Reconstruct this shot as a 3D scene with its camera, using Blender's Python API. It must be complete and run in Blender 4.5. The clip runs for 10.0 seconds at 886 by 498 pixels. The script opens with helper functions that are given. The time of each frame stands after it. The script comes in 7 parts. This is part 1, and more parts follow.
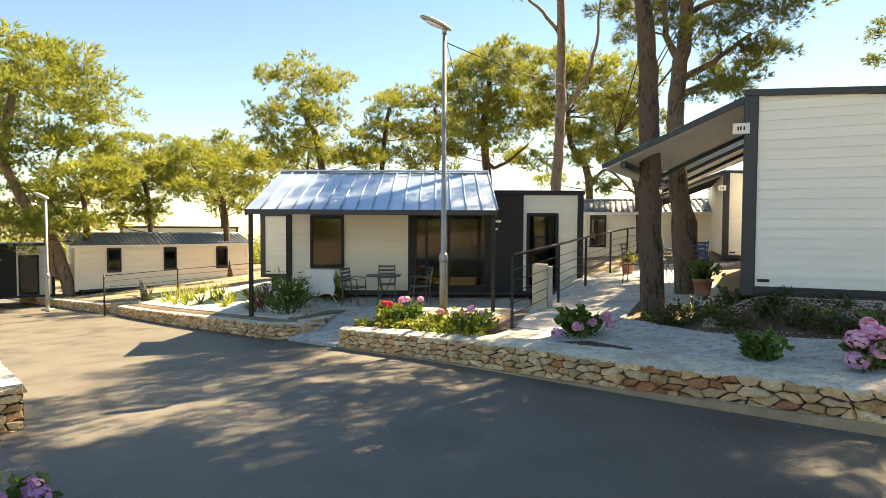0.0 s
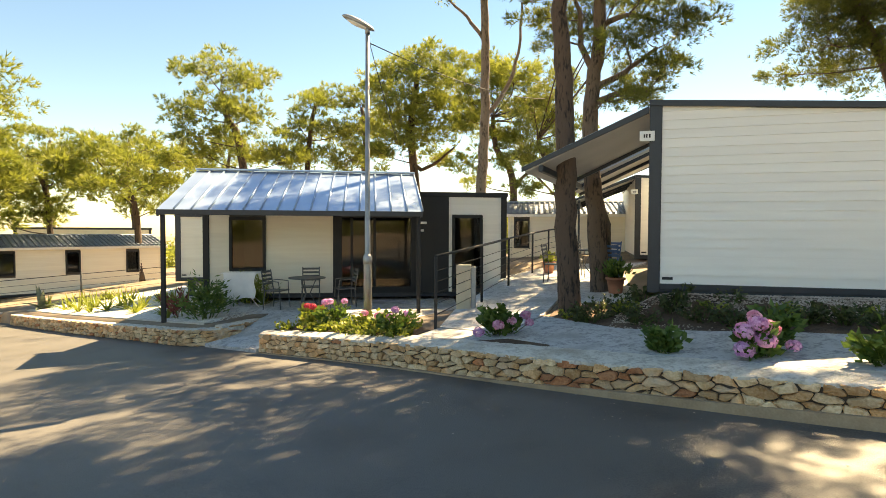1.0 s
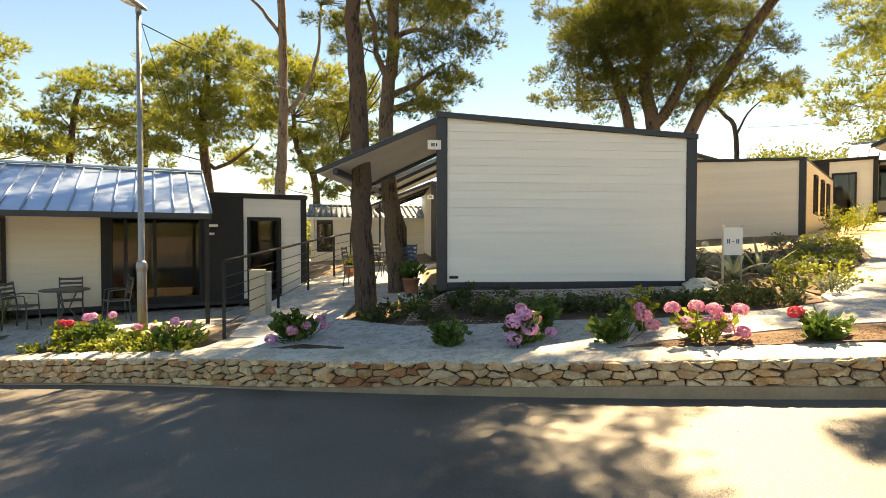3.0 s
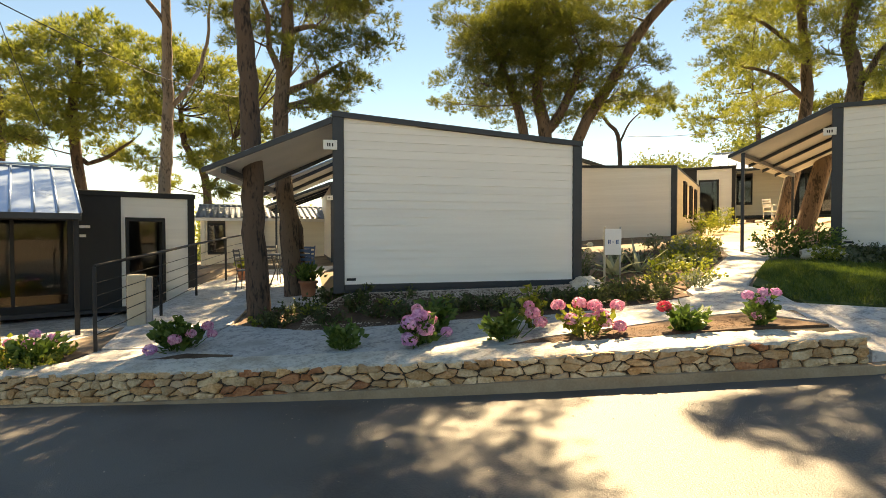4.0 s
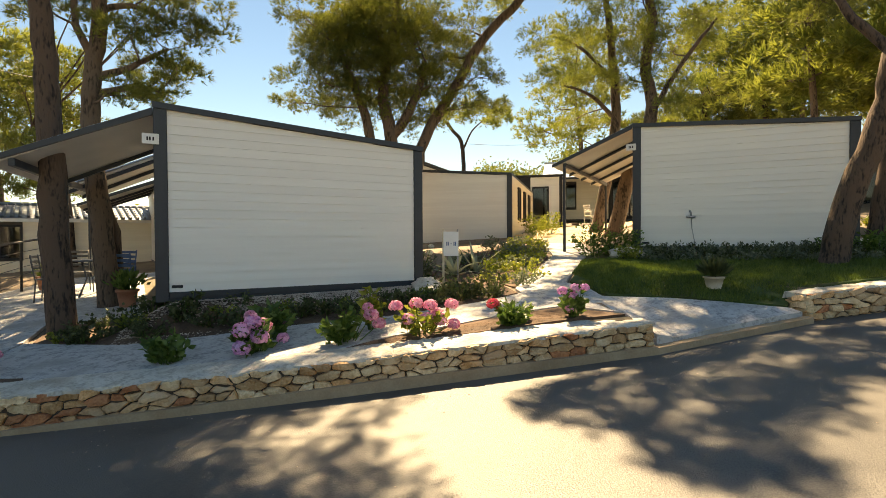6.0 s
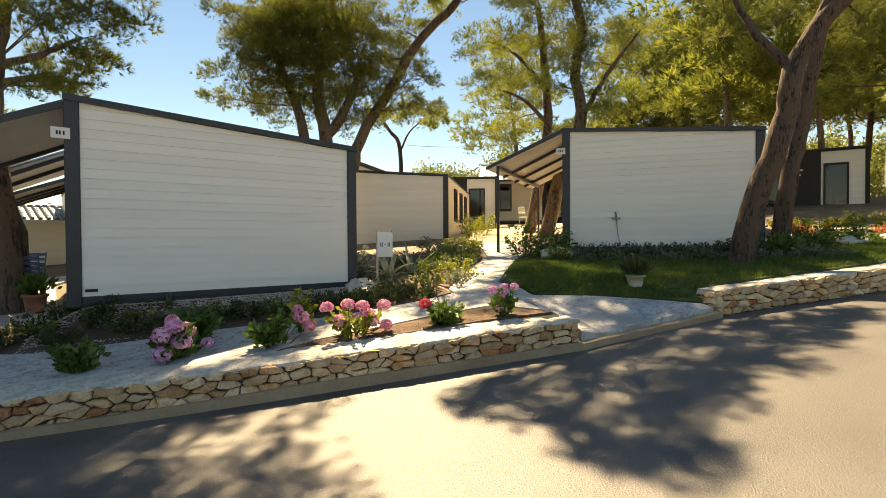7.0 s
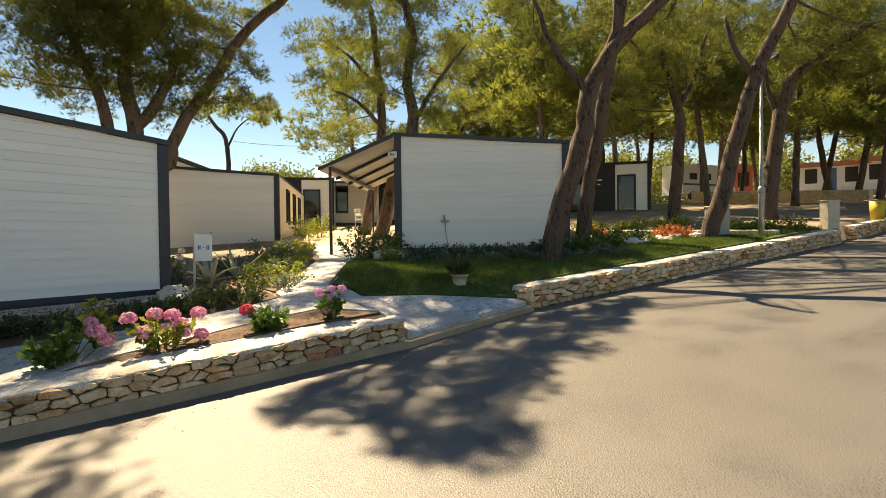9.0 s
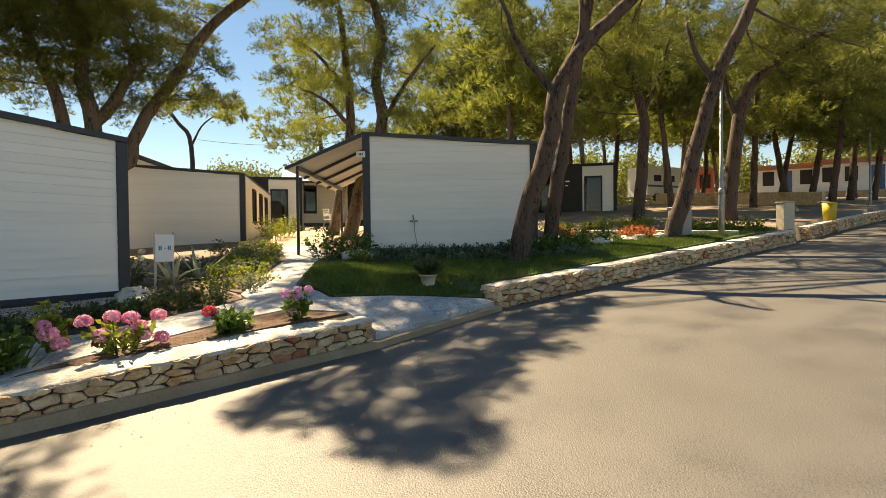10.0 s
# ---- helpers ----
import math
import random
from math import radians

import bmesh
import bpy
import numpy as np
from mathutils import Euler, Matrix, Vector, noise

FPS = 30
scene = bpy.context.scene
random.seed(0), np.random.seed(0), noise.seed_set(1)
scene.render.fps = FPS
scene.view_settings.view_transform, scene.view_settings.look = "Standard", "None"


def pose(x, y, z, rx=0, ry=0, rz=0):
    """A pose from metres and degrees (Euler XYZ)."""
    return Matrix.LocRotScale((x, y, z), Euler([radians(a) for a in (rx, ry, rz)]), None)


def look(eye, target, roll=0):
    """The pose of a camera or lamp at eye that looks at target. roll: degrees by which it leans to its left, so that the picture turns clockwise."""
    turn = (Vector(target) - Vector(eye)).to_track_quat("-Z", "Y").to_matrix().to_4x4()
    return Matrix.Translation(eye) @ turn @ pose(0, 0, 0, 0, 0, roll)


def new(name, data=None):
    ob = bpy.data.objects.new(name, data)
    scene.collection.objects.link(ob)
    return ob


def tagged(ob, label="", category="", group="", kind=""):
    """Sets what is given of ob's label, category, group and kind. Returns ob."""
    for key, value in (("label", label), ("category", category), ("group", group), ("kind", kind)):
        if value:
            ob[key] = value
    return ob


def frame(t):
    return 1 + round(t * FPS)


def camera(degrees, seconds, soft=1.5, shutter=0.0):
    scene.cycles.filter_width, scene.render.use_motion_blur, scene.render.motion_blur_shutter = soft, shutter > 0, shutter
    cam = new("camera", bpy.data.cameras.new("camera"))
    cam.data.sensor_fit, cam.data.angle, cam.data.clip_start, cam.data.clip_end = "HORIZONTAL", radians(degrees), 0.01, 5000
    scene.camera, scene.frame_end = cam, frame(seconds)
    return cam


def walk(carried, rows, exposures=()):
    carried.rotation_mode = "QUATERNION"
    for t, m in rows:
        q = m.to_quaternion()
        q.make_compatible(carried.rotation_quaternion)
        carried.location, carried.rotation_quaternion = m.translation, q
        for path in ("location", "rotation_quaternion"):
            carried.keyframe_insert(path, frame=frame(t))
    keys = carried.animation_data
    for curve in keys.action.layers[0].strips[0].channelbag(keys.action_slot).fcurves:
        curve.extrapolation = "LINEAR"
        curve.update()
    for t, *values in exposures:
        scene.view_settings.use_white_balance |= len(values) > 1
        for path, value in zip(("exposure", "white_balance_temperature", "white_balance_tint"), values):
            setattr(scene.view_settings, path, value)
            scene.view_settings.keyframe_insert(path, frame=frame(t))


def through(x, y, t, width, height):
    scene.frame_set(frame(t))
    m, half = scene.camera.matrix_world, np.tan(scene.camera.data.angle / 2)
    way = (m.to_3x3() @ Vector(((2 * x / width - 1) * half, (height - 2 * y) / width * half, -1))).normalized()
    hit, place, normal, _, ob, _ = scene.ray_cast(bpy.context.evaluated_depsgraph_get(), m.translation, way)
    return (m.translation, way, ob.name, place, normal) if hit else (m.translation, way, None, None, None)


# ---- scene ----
cam = camera(79.19, 10.0, 0.85)
PATH = [
    (0, (0.0, 0.0, 1.75), (-0.0, 1.999, 1.679), 0.26),
    (0.5, (0.043, -0.007, 1.74), (0.167, 1.988, 1.672), 0.23),
    (1, (0.088, -0.032, 1.745), (0.35, 1.95, 1.681), 0.25),
    (1.5, (0.119, -0.064, 1.745), (0.552, 1.888, 1.684), 0.26),
    (2, (0.155, -0.085, 1.745), (0.759, 1.82, 1.686), 0.21),
    (2.5, (0.207, -0.096, 1.736), (0.98, 1.748, 1.682), 0.14),
    (4, (0.337, -0.161, 1.743), (1.57, 1.413, 1.698), -0.08),
    (4.5, (0.362, -0.199, 1.749), (1.73, 1.259, 1.705), -0.12),
    (5, (0.386, -0.223, 1.737), (1.856, 1.132, 1.699), -0.24),
    (5.5, (0.41, -0.257, 1.746), (1.955, 1.011, 1.708), -0.29),
    (7, (0.452, -0.377, 1.737), (2.188, 0.615, 1.702), -0.35),
    (7.5, (0.453, -0.428, 1.737), (2.247, 0.455, 1.703), -0.42),
    (8, (0.455, -0.476, 1.744), (2.307, 0.278, 1.711), -0.46),
    (8.5, (0.482, -0.505, 1.738), (2.392, 0.087, 1.706), -0.60),
    (9, (0.492, -0.521, 1.729), (2.442, -0.08, 1.697), -0.65),
    (9.5, (0.503, -0.532, 1.732), (2.469, -0.169, 1.7), -0.69),
    (10, (0.506, -0.543, 1.721), (2.478, -0.211, 1.69), -0.69),
]
walk(cam, [(t, look(eye, target, roll)) for t, eye, target, roll in PATH],
     [(0, 2.25, 9700, 8), (1.5, 2.2, 10400, 9), (2.5, 2.15, 10700, 11), (4, 1.9, 10500, 11), (5.5, 1.72, 10300, 11), (7.5, 1.58, 9500, 10), (10, 1.42, 8700, 10)])

# ---- light ----
SUN_AZ, SUN_EL = math.atan2(0.70, 0.71), radians(50)
world = bpy.data.worlds.new("sky")
scene.world = world
world.use_nodes = True
_n = world.node_tree.nodes
_sky = _n.new("ShaderNodeTexSky")
_sky.sky_type, _sky.sun_disc = "NISHITA", False
_sky.sun_elevation, _sky.sun_rotation = SUN_EL, math.pi / 2 - SUN_AZ
_sky.air_density, _sky.dust_density, _sky.ozone_density = 1.0, 0.0, 2.0
_hue = _n.new("ShaderNodeHueSaturation")
_hue.inputs["Saturation"].default_value = 1.15
world.node_tree.links.new(_sky.outputs[0], _hue.inputs["Color"])
world.node_tree.links.new(_hue.outputs[0], _n["Background"].inputs[0])
_n["Background"].inputs[1].default_value = 0.060
sun = new("sun", bpy.data.lights.new("sun", "SUN"))
sun.data.energy, sun.data.angle, sun.data.color = 5.0, radians(0.6), (1.0, 0.87, 0.68)
_d = Vector((math.cos(SUN_AZ) * math.cos(SUN_EL), math.sin(SUN_AZ) * math.cos(SUN_EL), math.sin(SUN_EL)))
sun.matrix_world = look(_d * 60, (0, 0, 0))


# ---- materials ----
def mat(name, a, b, rough=0.7, scale=6.0, bump=0.2, fine=60.0, metal=0.0, dirt=None, stretch=(1, 1, 1), rand=0.0, spec=0.5, world_space=False, grain=0.45):
    """Two colours mixed by large stains, a fine grain, bump, and a value that varies from object to object."""
    m = bpy.data.materials.new(name)
    m.use_nodes = True
    nt = m.node_tree
    N, L = nt.nodes, nt.links
    bs = N["Principled BSDF"]
    tc = N.new("ShaderNodeTexCoord")
    mp = N.new("ShaderNodeMapping")
    mp.inputs["Scale"].default_value = stretch
    if world_space:
        geo = N.new("ShaderNodeNewGeometry")
        L.new(geo.outputs["Position"], mp.inputs["Vector"])
    else:
        L.new(tc.outputs["Object"], mp.inputs["Vector"])
    big, small = N.new("ShaderNodeTexNoise"), N.new("ShaderNodeTexNoise")
    big.inputs["Scale"].default_value, big.inputs["Detail"].default_value = scale, 4
    small.inputs["Scale"].default_value, small.inputs["Detail"].default_value = fine, 3
    L.new(mp.outputs[0], big.inputs["Vector"])
    L.new(mp.outputs[0], small.inputs["Vector"])
    add = N.new("ShaderNodeMath")
    add.operation = "MULTIPLY_ADD"
    add.inputs[1].default_value = grain
    L.new(small.outputs[0], add.inputs[0])
    L.new(big.outputs[0], add.inputs[2])
    ramp = N.new("ShaderNodeValToRGB")
    mid = 0.5 + 0.5 * grain
    ramp.color_ramp.elements[0].position, ramp.color_ramp.elements[1].position = mid - 0.22, mid + 0.22
    ramp.color_ramp.elements[0].color, ramp.color_ramp.elements[1].color = (*a, 1), (*b, 1)
    L.new(add.outputs[0], ramp.inputs[0])
    col = ramp.outputs[0]
    if dirt:
        d = N.new("ShaderNodeTexNoise")
        d.inputs["Scale"].default_value, d.inputs["Detail"].default_value = scale * 0.23, 6
        L.new(mp.outputs[0], d.inputs["Vector"])
        dr = N.new("ShaderNodeValToRGB")
        dr.color_ramp.elements[0].position, dr.color_ramp.elements[1].position = 0.52, 0.72
        L.new(d.outputs[0], dr.inputs[0])
        mx = N.new("ShaderNodeMix")
        mx.data_type = "RGBA"
        L.new(dr.outputs[0], mx.inputs[0])
        L.new(col, mx.inputs[6])
        mx.inputs[7].default_value = (*dirt, 1)
        col = mx.outputs[2]
    if rand:
        oi = N.new("ShaderNodeObjectInfo")
        gi = N.new("ShaderNodeNewGeometry")
        sm = N.new("ShaderNodeMath")
        sm.operation = "ADD"
        L.new(oi.outputs["Random"], sm.inputs[0])
        L.new(gi.outputs["Random Per Island"], sm.inputs[1])
        fr = N.new("ShaderNodeMath")
        fr.operation = "FRACT"
        L.new(sm.outputs[0], fr.inputs[0])
        mr = N.new("ShaderNodeMapRange")
        mr.inputs[3].default_value, mr.inputs[4].default_value = 1 - rand, 1 + rand
        L.new(fr.outputs[0], mr.inputs[0])
        hs = N.new("ShaderNodeHueSaturation")
        L.new(mr.outputs[0], hs.inputs["Value"])
        L.new(col, hs.inputs["Color"])
        col = hs.outputs[0]
    L.new(col, bs.inputs["Base Color"])
    bs.inputs["Metallic"].default_value = metal
    bs.inputs["Specular IOR Level"].default_value = spec
    rr = N.new("ShaderNodeMapRange")
    rr.inputs[3].default_value, rr.inputs[4].default_value = max(rough - 0.12, 0.02), min(rough + 0.12, 1)
    L.new(big.outputs[0], rr.inputs[0])
    L.new(rr.outputs[0], bs.inputs["Roughness"])
    if bump:
        bp = N.new("ShaderNodeBump")
        bp.inputs["Strength"].default_value, bp.inputs["Distance"].default_value = bump, 0.02
        L.new(add.outputs[0], bp.inputs["Height"])
        L.new(bp.outputs[0], bs.inputs["Normal"])
    return m


def leafy(name, a, b, through=0.35, scale=1.2, single=0.5):
    """Foliage: diffuse with light coming through, varied from clump to clump."""
    m = bpy.data.materials.new(name)
    m.use_nodes = True
    N, L = m.node_tree.nodes, m.node_tree.links
    N.remove(N["Principled BSDF"])
    gi, tc, nz = N.new("ShaderNodeNewGeometry"), N.new("ShaderNodeTexCoord"), N.new("ShaderNodeTexNoise")
    nz.inputs["Scale"].default_value = scale
    L.new(tc.outputs["Object"], nz.inputs["Vector"])
    ad = N.new("ShaderNodeMath")
    ad.operation = "MULTIPLY_ADD"
    ad.inputs[1].default_value = single
    L.new(gi.outputs["Random Per Island"], ad.inputs[0])
    L.new(nz.outputs[0], ad.inputs[2])
    rp = N.new("ShaderNodeValToRGB")
    rp.color_ramp.elements[0].position, rp.color_ramp.elements[1].position = 0.15 + 0.5 * single, 0.5 + single
    rp.color_ramp.elements[0].color, rp.color_ramp.elements[1].color = (*a, 1), (*b, 1)
    L.new(ad.outputs[0], rp.inputs[0])
    df, tr, gl, mx, m2 = (N.new(k) for k in ("ShaderNodeBsdfDiffuse", "ShaderNodeBsdfTranslucent", "ShaderNodeBsdfGlossy", "ShaderNodeMixShader", "ShaderNodeMixShader"))
    gl.inputs["Roughness"].default_value = 0.45
    L.new(rp.outputs[0], df.inputs[0])
    L.new(rp.outputs[0], tr.inputs[0])
    mx.inputs[0].default_value = through
    L.new(df.outputs[0], mx.inputs[1])
    L.new(tr.outputs[0], mx.inputs[2])
    m2.inputs[0].default_value = 0.04
    L.new(mx.outputs[0], m2.inputs[1])
    L.new(gl.outputs[0], m2.inputs[2])
    L.new(m2.outputs[0], N["Material Output"].inputs[0])
    return m


def glassy(name, tint=(0.75, 0.8, 0.8), rough=0.02):
    m = bpy.data.materials.new(name)
    m.use_nodes = True
    bs = m.node_tree.nodes["Principled BSDF"]
    bs.inputs["Base Color"].default_value = (*tint, 1)
    bs.inputs["Transmission Weight"].default_value = 1.0
    bs.inputs["Roughness"].default_value = rough
    bs.inputs["IOR"].default_value = 1.45
    return m


M_ASPHALT = mat("asphalt", (0.046, 0.044, 0.044), (0.108, 0.102, 0.094), 0.58, 1.2, 0.3, 90, grain=1.0, dirt=(0.094, 0.088, 0.079), spec=0.8, world_space=True)
M_CONCRETE = mat("concrete", (0.36, 0.24, 0.145), (0.52, 0.38, 0.25), 0.85, 3.0, 0.5, 50, dirt=(0.34, 0.26, 0.19), world_space=True)
M_PAVE = mat("paving_concrete", (0.29, 0.29, 0.295), (0.57, 0.565, 0.56), 0.8, 7.0, 0.6, 26, dirt=(0.38, 0.37, 0.355), rand=0.06, grain=0.9, world_space=True)
M_STONE = mat("wall_stone", (0.58, 0.37, 0.20), (0.84, 0.63, 0.40), 0.85, 9.0, 0.9, 45, dirt=(0.54, 0.30, 0.14), rand=0.22, grain=0.7, world_space=True)
M_STONE_TAN = mat("tan_wall_stone", (0.50, 0.25, 0.10), (0.76, 0.47, 0.25), 0.85, 9.0, 0.9, 45, dirt=(0.55, 0.42, 0.30), rand=0.25, grain=0.7, world_space=True)
M_STONE_RED = mat("red_stone", (0.36, 0.12, 0.05), (0.58, 0.25, 0.12), 0.85, 9.0, 0.9, 45, rand=0.2, grain=0.7, world_space=True)
# mortar with the deep shade of the stone gaps put into its colour
M_MORTAR_SHADE = mat("mortar", (0.06, 0.042, 0.03), (0.13, 0.09, 0.062), 0.95, 8.0, 0.5, 60, world_space=True)
M_CAP = mat("cap_stone", (0.46, 0.42, 0.36), (0.70, 0.66, 0.59), 0.85, 8.0, 0.8, 30, dirt=(0.44, 0.37, 0.29), rand=0.06, grain=0.9, world_space=True)
M_SOIL = mat("soil", (0.06, 0.035, 0.022), (0.16, 0.095, 0.06), 0.95, 3.0, 0.9, 40, dirt=(0.16, 0.10, 0.07), world_space=True)
M_GRAVEL = mat("gravel", (0.34, 0.265, 0.215), (0.58, 0.48, 0.41), 0.95, 5.0, 1.0, 70, rand=0.2, world_space=True)
M_GROUND = mat("dry_ground", (0.15, 0.11, 0.08), (0.30, 0.235, 0.175), 0.95, 1.1, 0.7, 30, dirt=(0.12, 0.105, 0.06), world_space=True)
M_GRASS = leafy("grass", (0.045, 0.085, 0.012), (0.15, 0.21, 0.035), 0.35, 1.2)
M_SIDING = mat("cream_siding", (0.82, 0.80, 0.76), (0.87, 0.855, 0.81), 0.55, 2.0, 0.08, 90, stretch=(0.4, 0.4, 6), rand=0.03)
M_SIDING_W = mat("warm_siding", (0.79, 0.73, 0.61), (0.85, 0.80, 0.68), 0.55, 2.0, 0.08, 90, stretch=(0.4, 0.4, 6), rand=0.03)
M_DARK = mat("anthracite_metal", (0.018, 0.024, 0.034), (0.032, 0.040, 0.052), 0.45, 3.0, 0.05, 80)
M_BLACK = mat("black_panel", (0.012, 0.013, 0.016), (0.022, 0.024, 0.027), 0.68, 3.0, 0.05, 80)
M_ROOF = mat("zinc_roof", (0.30, 0.42, 0.60), (0.44, 0.55, 0.70), 0.34, 2.0, 0.08, 70, metal=0.6)
M_UNDER = mat("awning_underside", (0.50, 0.49, 0.46), (0.60, 0.585, 0.55), 0.6, 2.0, 0.05, 60)
M_ROOFDARK = mat("dark_ribbed_roof", (0.05, 0.055, 0.06), (0.10, 0.105, 0.11), 0.6, 4.0, 0.1, 60)
M_STEEL = mat("galvanised_steel", (0.28, 0.29, 0.30), (0.42, 0.43, 0.44), 0.5, 5.0, 0.1, 80, metal=0.7)
M_BARK = mat("pine_bark", (0.022, 0.015, 0.012), (0.105, 0.070, 0.052), 0.95, 7.0, 1.0, 30, stretch=(1, 1, 0.3), grain=1.0)
M_BARK_L = mat("pale_bark", (0.085, 0.058, 0.042), (0.27, 0.195, 0.145), 0.95, 7.0, 1.0, 30, stretch=(1, 1, 0.3), grain=1.0)
M_BARK_M = mat("brown_bark", (0.040, 0.028, 0.021), (0.155, 0.110, 0.082), 0.95, 7.0, 1.0, 30, stretch=(1, 1, 0.3), grain=1.0)
M_PINE = leafy("pine_needles", (0.075, 0.12, 0.024), (0.30, 0.325, 0.062), 0.52, 0.9, 0.22)
M_PINE_D = leafy("dark_pine_needles", (0.052, 0.085, 0.020), (0.22, 0.24, 0.05), 0.48, 0.9, 0.22)
M_LEAF = leafy("green_leaves", (0.045, 0.10, 0.018), (0.15, 0.24, 0.05), 0.35, 4)
M_LEAF_L = leafy("yellow_green_leaves", (0.12, 0.17, 0.02), (0.34, 0.36, 0.06), 0.4, 4)
M_LEAF_G = leafy("grey_green_leaves", (0.10, 0.13, 0.08), (0.22, 0.25, 0.17), 0.3, 4)
M_PINK = leafy("pink_petals", (0.72, 0.22, 0.40), (0.92, 0.56, 0.70), 0.3, 8)
M_LILAC = leafy("lilac_petals", (0.64, 0.26, 0.56), (0.90, 0.55, 0.80), 0.3, 8)
M_CREAM = leafy("cream_petals", (0.70, 0.68, 0.58), (0.88, 0.86, 0.78), 0.3, 8)
M_AGAVE = leafy("pale_agave_leaves", (0.26, 0.30, 0.20), (0.52, 0.54, 0.40), 0.3, 4)
M_RED = leafy("red_petals", (0.50, 0.02, 0.06), (0.75, 0.10, 0.16), 0.3, 8)
M_GLASS = glassy("window_glass", (0.30, 0.33, 0.33))
M_WHITE = mat("white_paint", (0.74, 0.74, 0.72), (0.82, 0.82, 0.80), 0.5, 3.0, 0.05, 60)
M_CLOTH = mat("white_cloth", (0.84, 0.84, 0.84), (0.90, 0.90, 0.90), 0.9, 9.0, 0.4, 160)
M_TERRA = mat("terracotta", (0.34, 0.13, 0.07), (0.46, 0.20, 0.12), 0.8, 6.0, 0.3, 60)
# room colour darkened to stand for the dark reflections in the panes
M_ROOM_DARK = mat("darkened_room", (0.06, 0.055, 0.05), (0.10, 0.09, 0.08), 0.8, 3.0, 0.1, 60)
M_BLUE = mat("blue_fabric", (0.05, 0.10, 0.22), (0.09, 0.16, 0.30), 0.8, 8, 0.2, 90)
M_YELLOW = mat("yellow_plastic", (0.62, 0.42, 0.03), (0.72, 0.52, 0.06), 0.45, 6, 0.05, 60)
M_RUST = mat("red_wall", (0.42, 0.10, 0.06), (0.52, 0.15, 0.09), 0.8, 3, 0.1, 60)

M_GREYBOX = mat("grey_cabinet", (0.30, 0.29, 0.27), (0.40, 0.39, 0.36), 0.6, 4, 0.08, 60)
M_PALE = mat("pale_blue_render", (0.62, 0.66, 0.70), (0.74, 0.77, 0.80), 0.7, 3, 0.1, 60)
M_TURF = mat("turf", (0.03, 0.06, 0.012), (0.07, 0.12, 0.025), 0.95, 4.0, 0.6, 60, dirt=(0.09, 0.08, 0.03), world_space=True)
M_IRON = mat("grey_metal", (0.07, 0.075, 0.08), (0.13, 0.135, 0.14), 0.5, 8, 0.1, 80)
M_BEIGE = mat("beige_plastic", (0.50, 0.43, 0.32), (0.60, 0.52, 0.40), 0.6, 5, 0.08, 60)
M_WGRAVEL = mat("white_gravel", (0.52, 0.49, 0.44), (0.74, 0.71, 0.66), 0.9, 4.0, 0.9, 60, rand=0.12, world_space=True)
M_YARD = mat("needle_strewn_sand", (0.42, 0.29, 0.16), (0.66, 0.50, 0.32), 0.95, 2.0, 0.7, 30, dirt=(0.50, 0.40, 0.28), grain=0.9, world_space=True)
M_REDLEAF = leafy("red_leaves", (0.14, 0.03, 0.03), (0.32, 0.10, 0.08), 0.3, 4)
M_ORANGE = leafy("orange_red_leaves", (0.30, 0.07, 0.03), (0.62, 0.26, 0.10), 0.35, 4)
M_LEAF_D = leafy("dull_leaves", (0.04, 0.055, 0.02), (0.12, 0.14, 0.05), 0.3, 4)

# ---- mesh helpers ----
def part(name, bm, material, parent=None, label=""):
    """One bmesh as one mesh object, under a thing or a part."""
    me = bpy.data.meshes.new(name)
    bm.to_mesh(me)
    bm.free()
    me.materials.append(material)
    ob = new(name, me)
    if parent:
        ob.parent = parent
    if label:
        ob["label"] = label
    return ob


def thing(name, m, label, category, group="", kind=""):
    ob = new(name)
    ob.matrix_world = m
    ob.empty_display_size = 0.1
    return tagged(ob, label, category, group, kind)


def box(bm, x0, x1, y0, y1, z0, z1, bevel=0.0, m=None):
    r = bmesh.ops.create_cube(bm, size=1.0)
    vs = r["verts"]
    for v in vs:
        v.co = Vector((x0 + (v.co.x + 0.5) * (x1 - x0), y0 + (v.co.y + 0.5) * (y1 - y0), z0 + (v.co.z + 0.5) * (z1 - z0)))
    if m is not None:
        bmesh.ops.transform(bm, matrix=m, verts=vs)
    if bevel:
        es = {e for v in vs for e in v.link_edges}
        bmesh.ops.bevel(bm, geom=list(es), offset=bevel, segments=1, affect="EDGES", clamp_overlap=True)


def boxed(x0, x1, y0, y1, z0, z1, bevel=0.004):
    bm = bmesh.new()
    box(bm, x0, x1, y0, y1, z0, z1, bevel)
    return bm


def prism(bm, pts, y0, y1):
    """A polygon in x and z, drawn from y0 to y1."""
    a = [bm.verts.new((x, y0, z)) for x, z in pts]
    b = [bm.verts.new((x, y1, z)) for x, z in pts]
    bm.faces.new(a)
    bm.faces.new(b[::-1])
    for i in range(len(pts)):
        j = (i + 1) % len(pts)
        bm.faces.new((a[j], a[i], b[i], b[j]))
    bmesh.ops.recalc_face_normals(bm, faces=bm.faces[:])


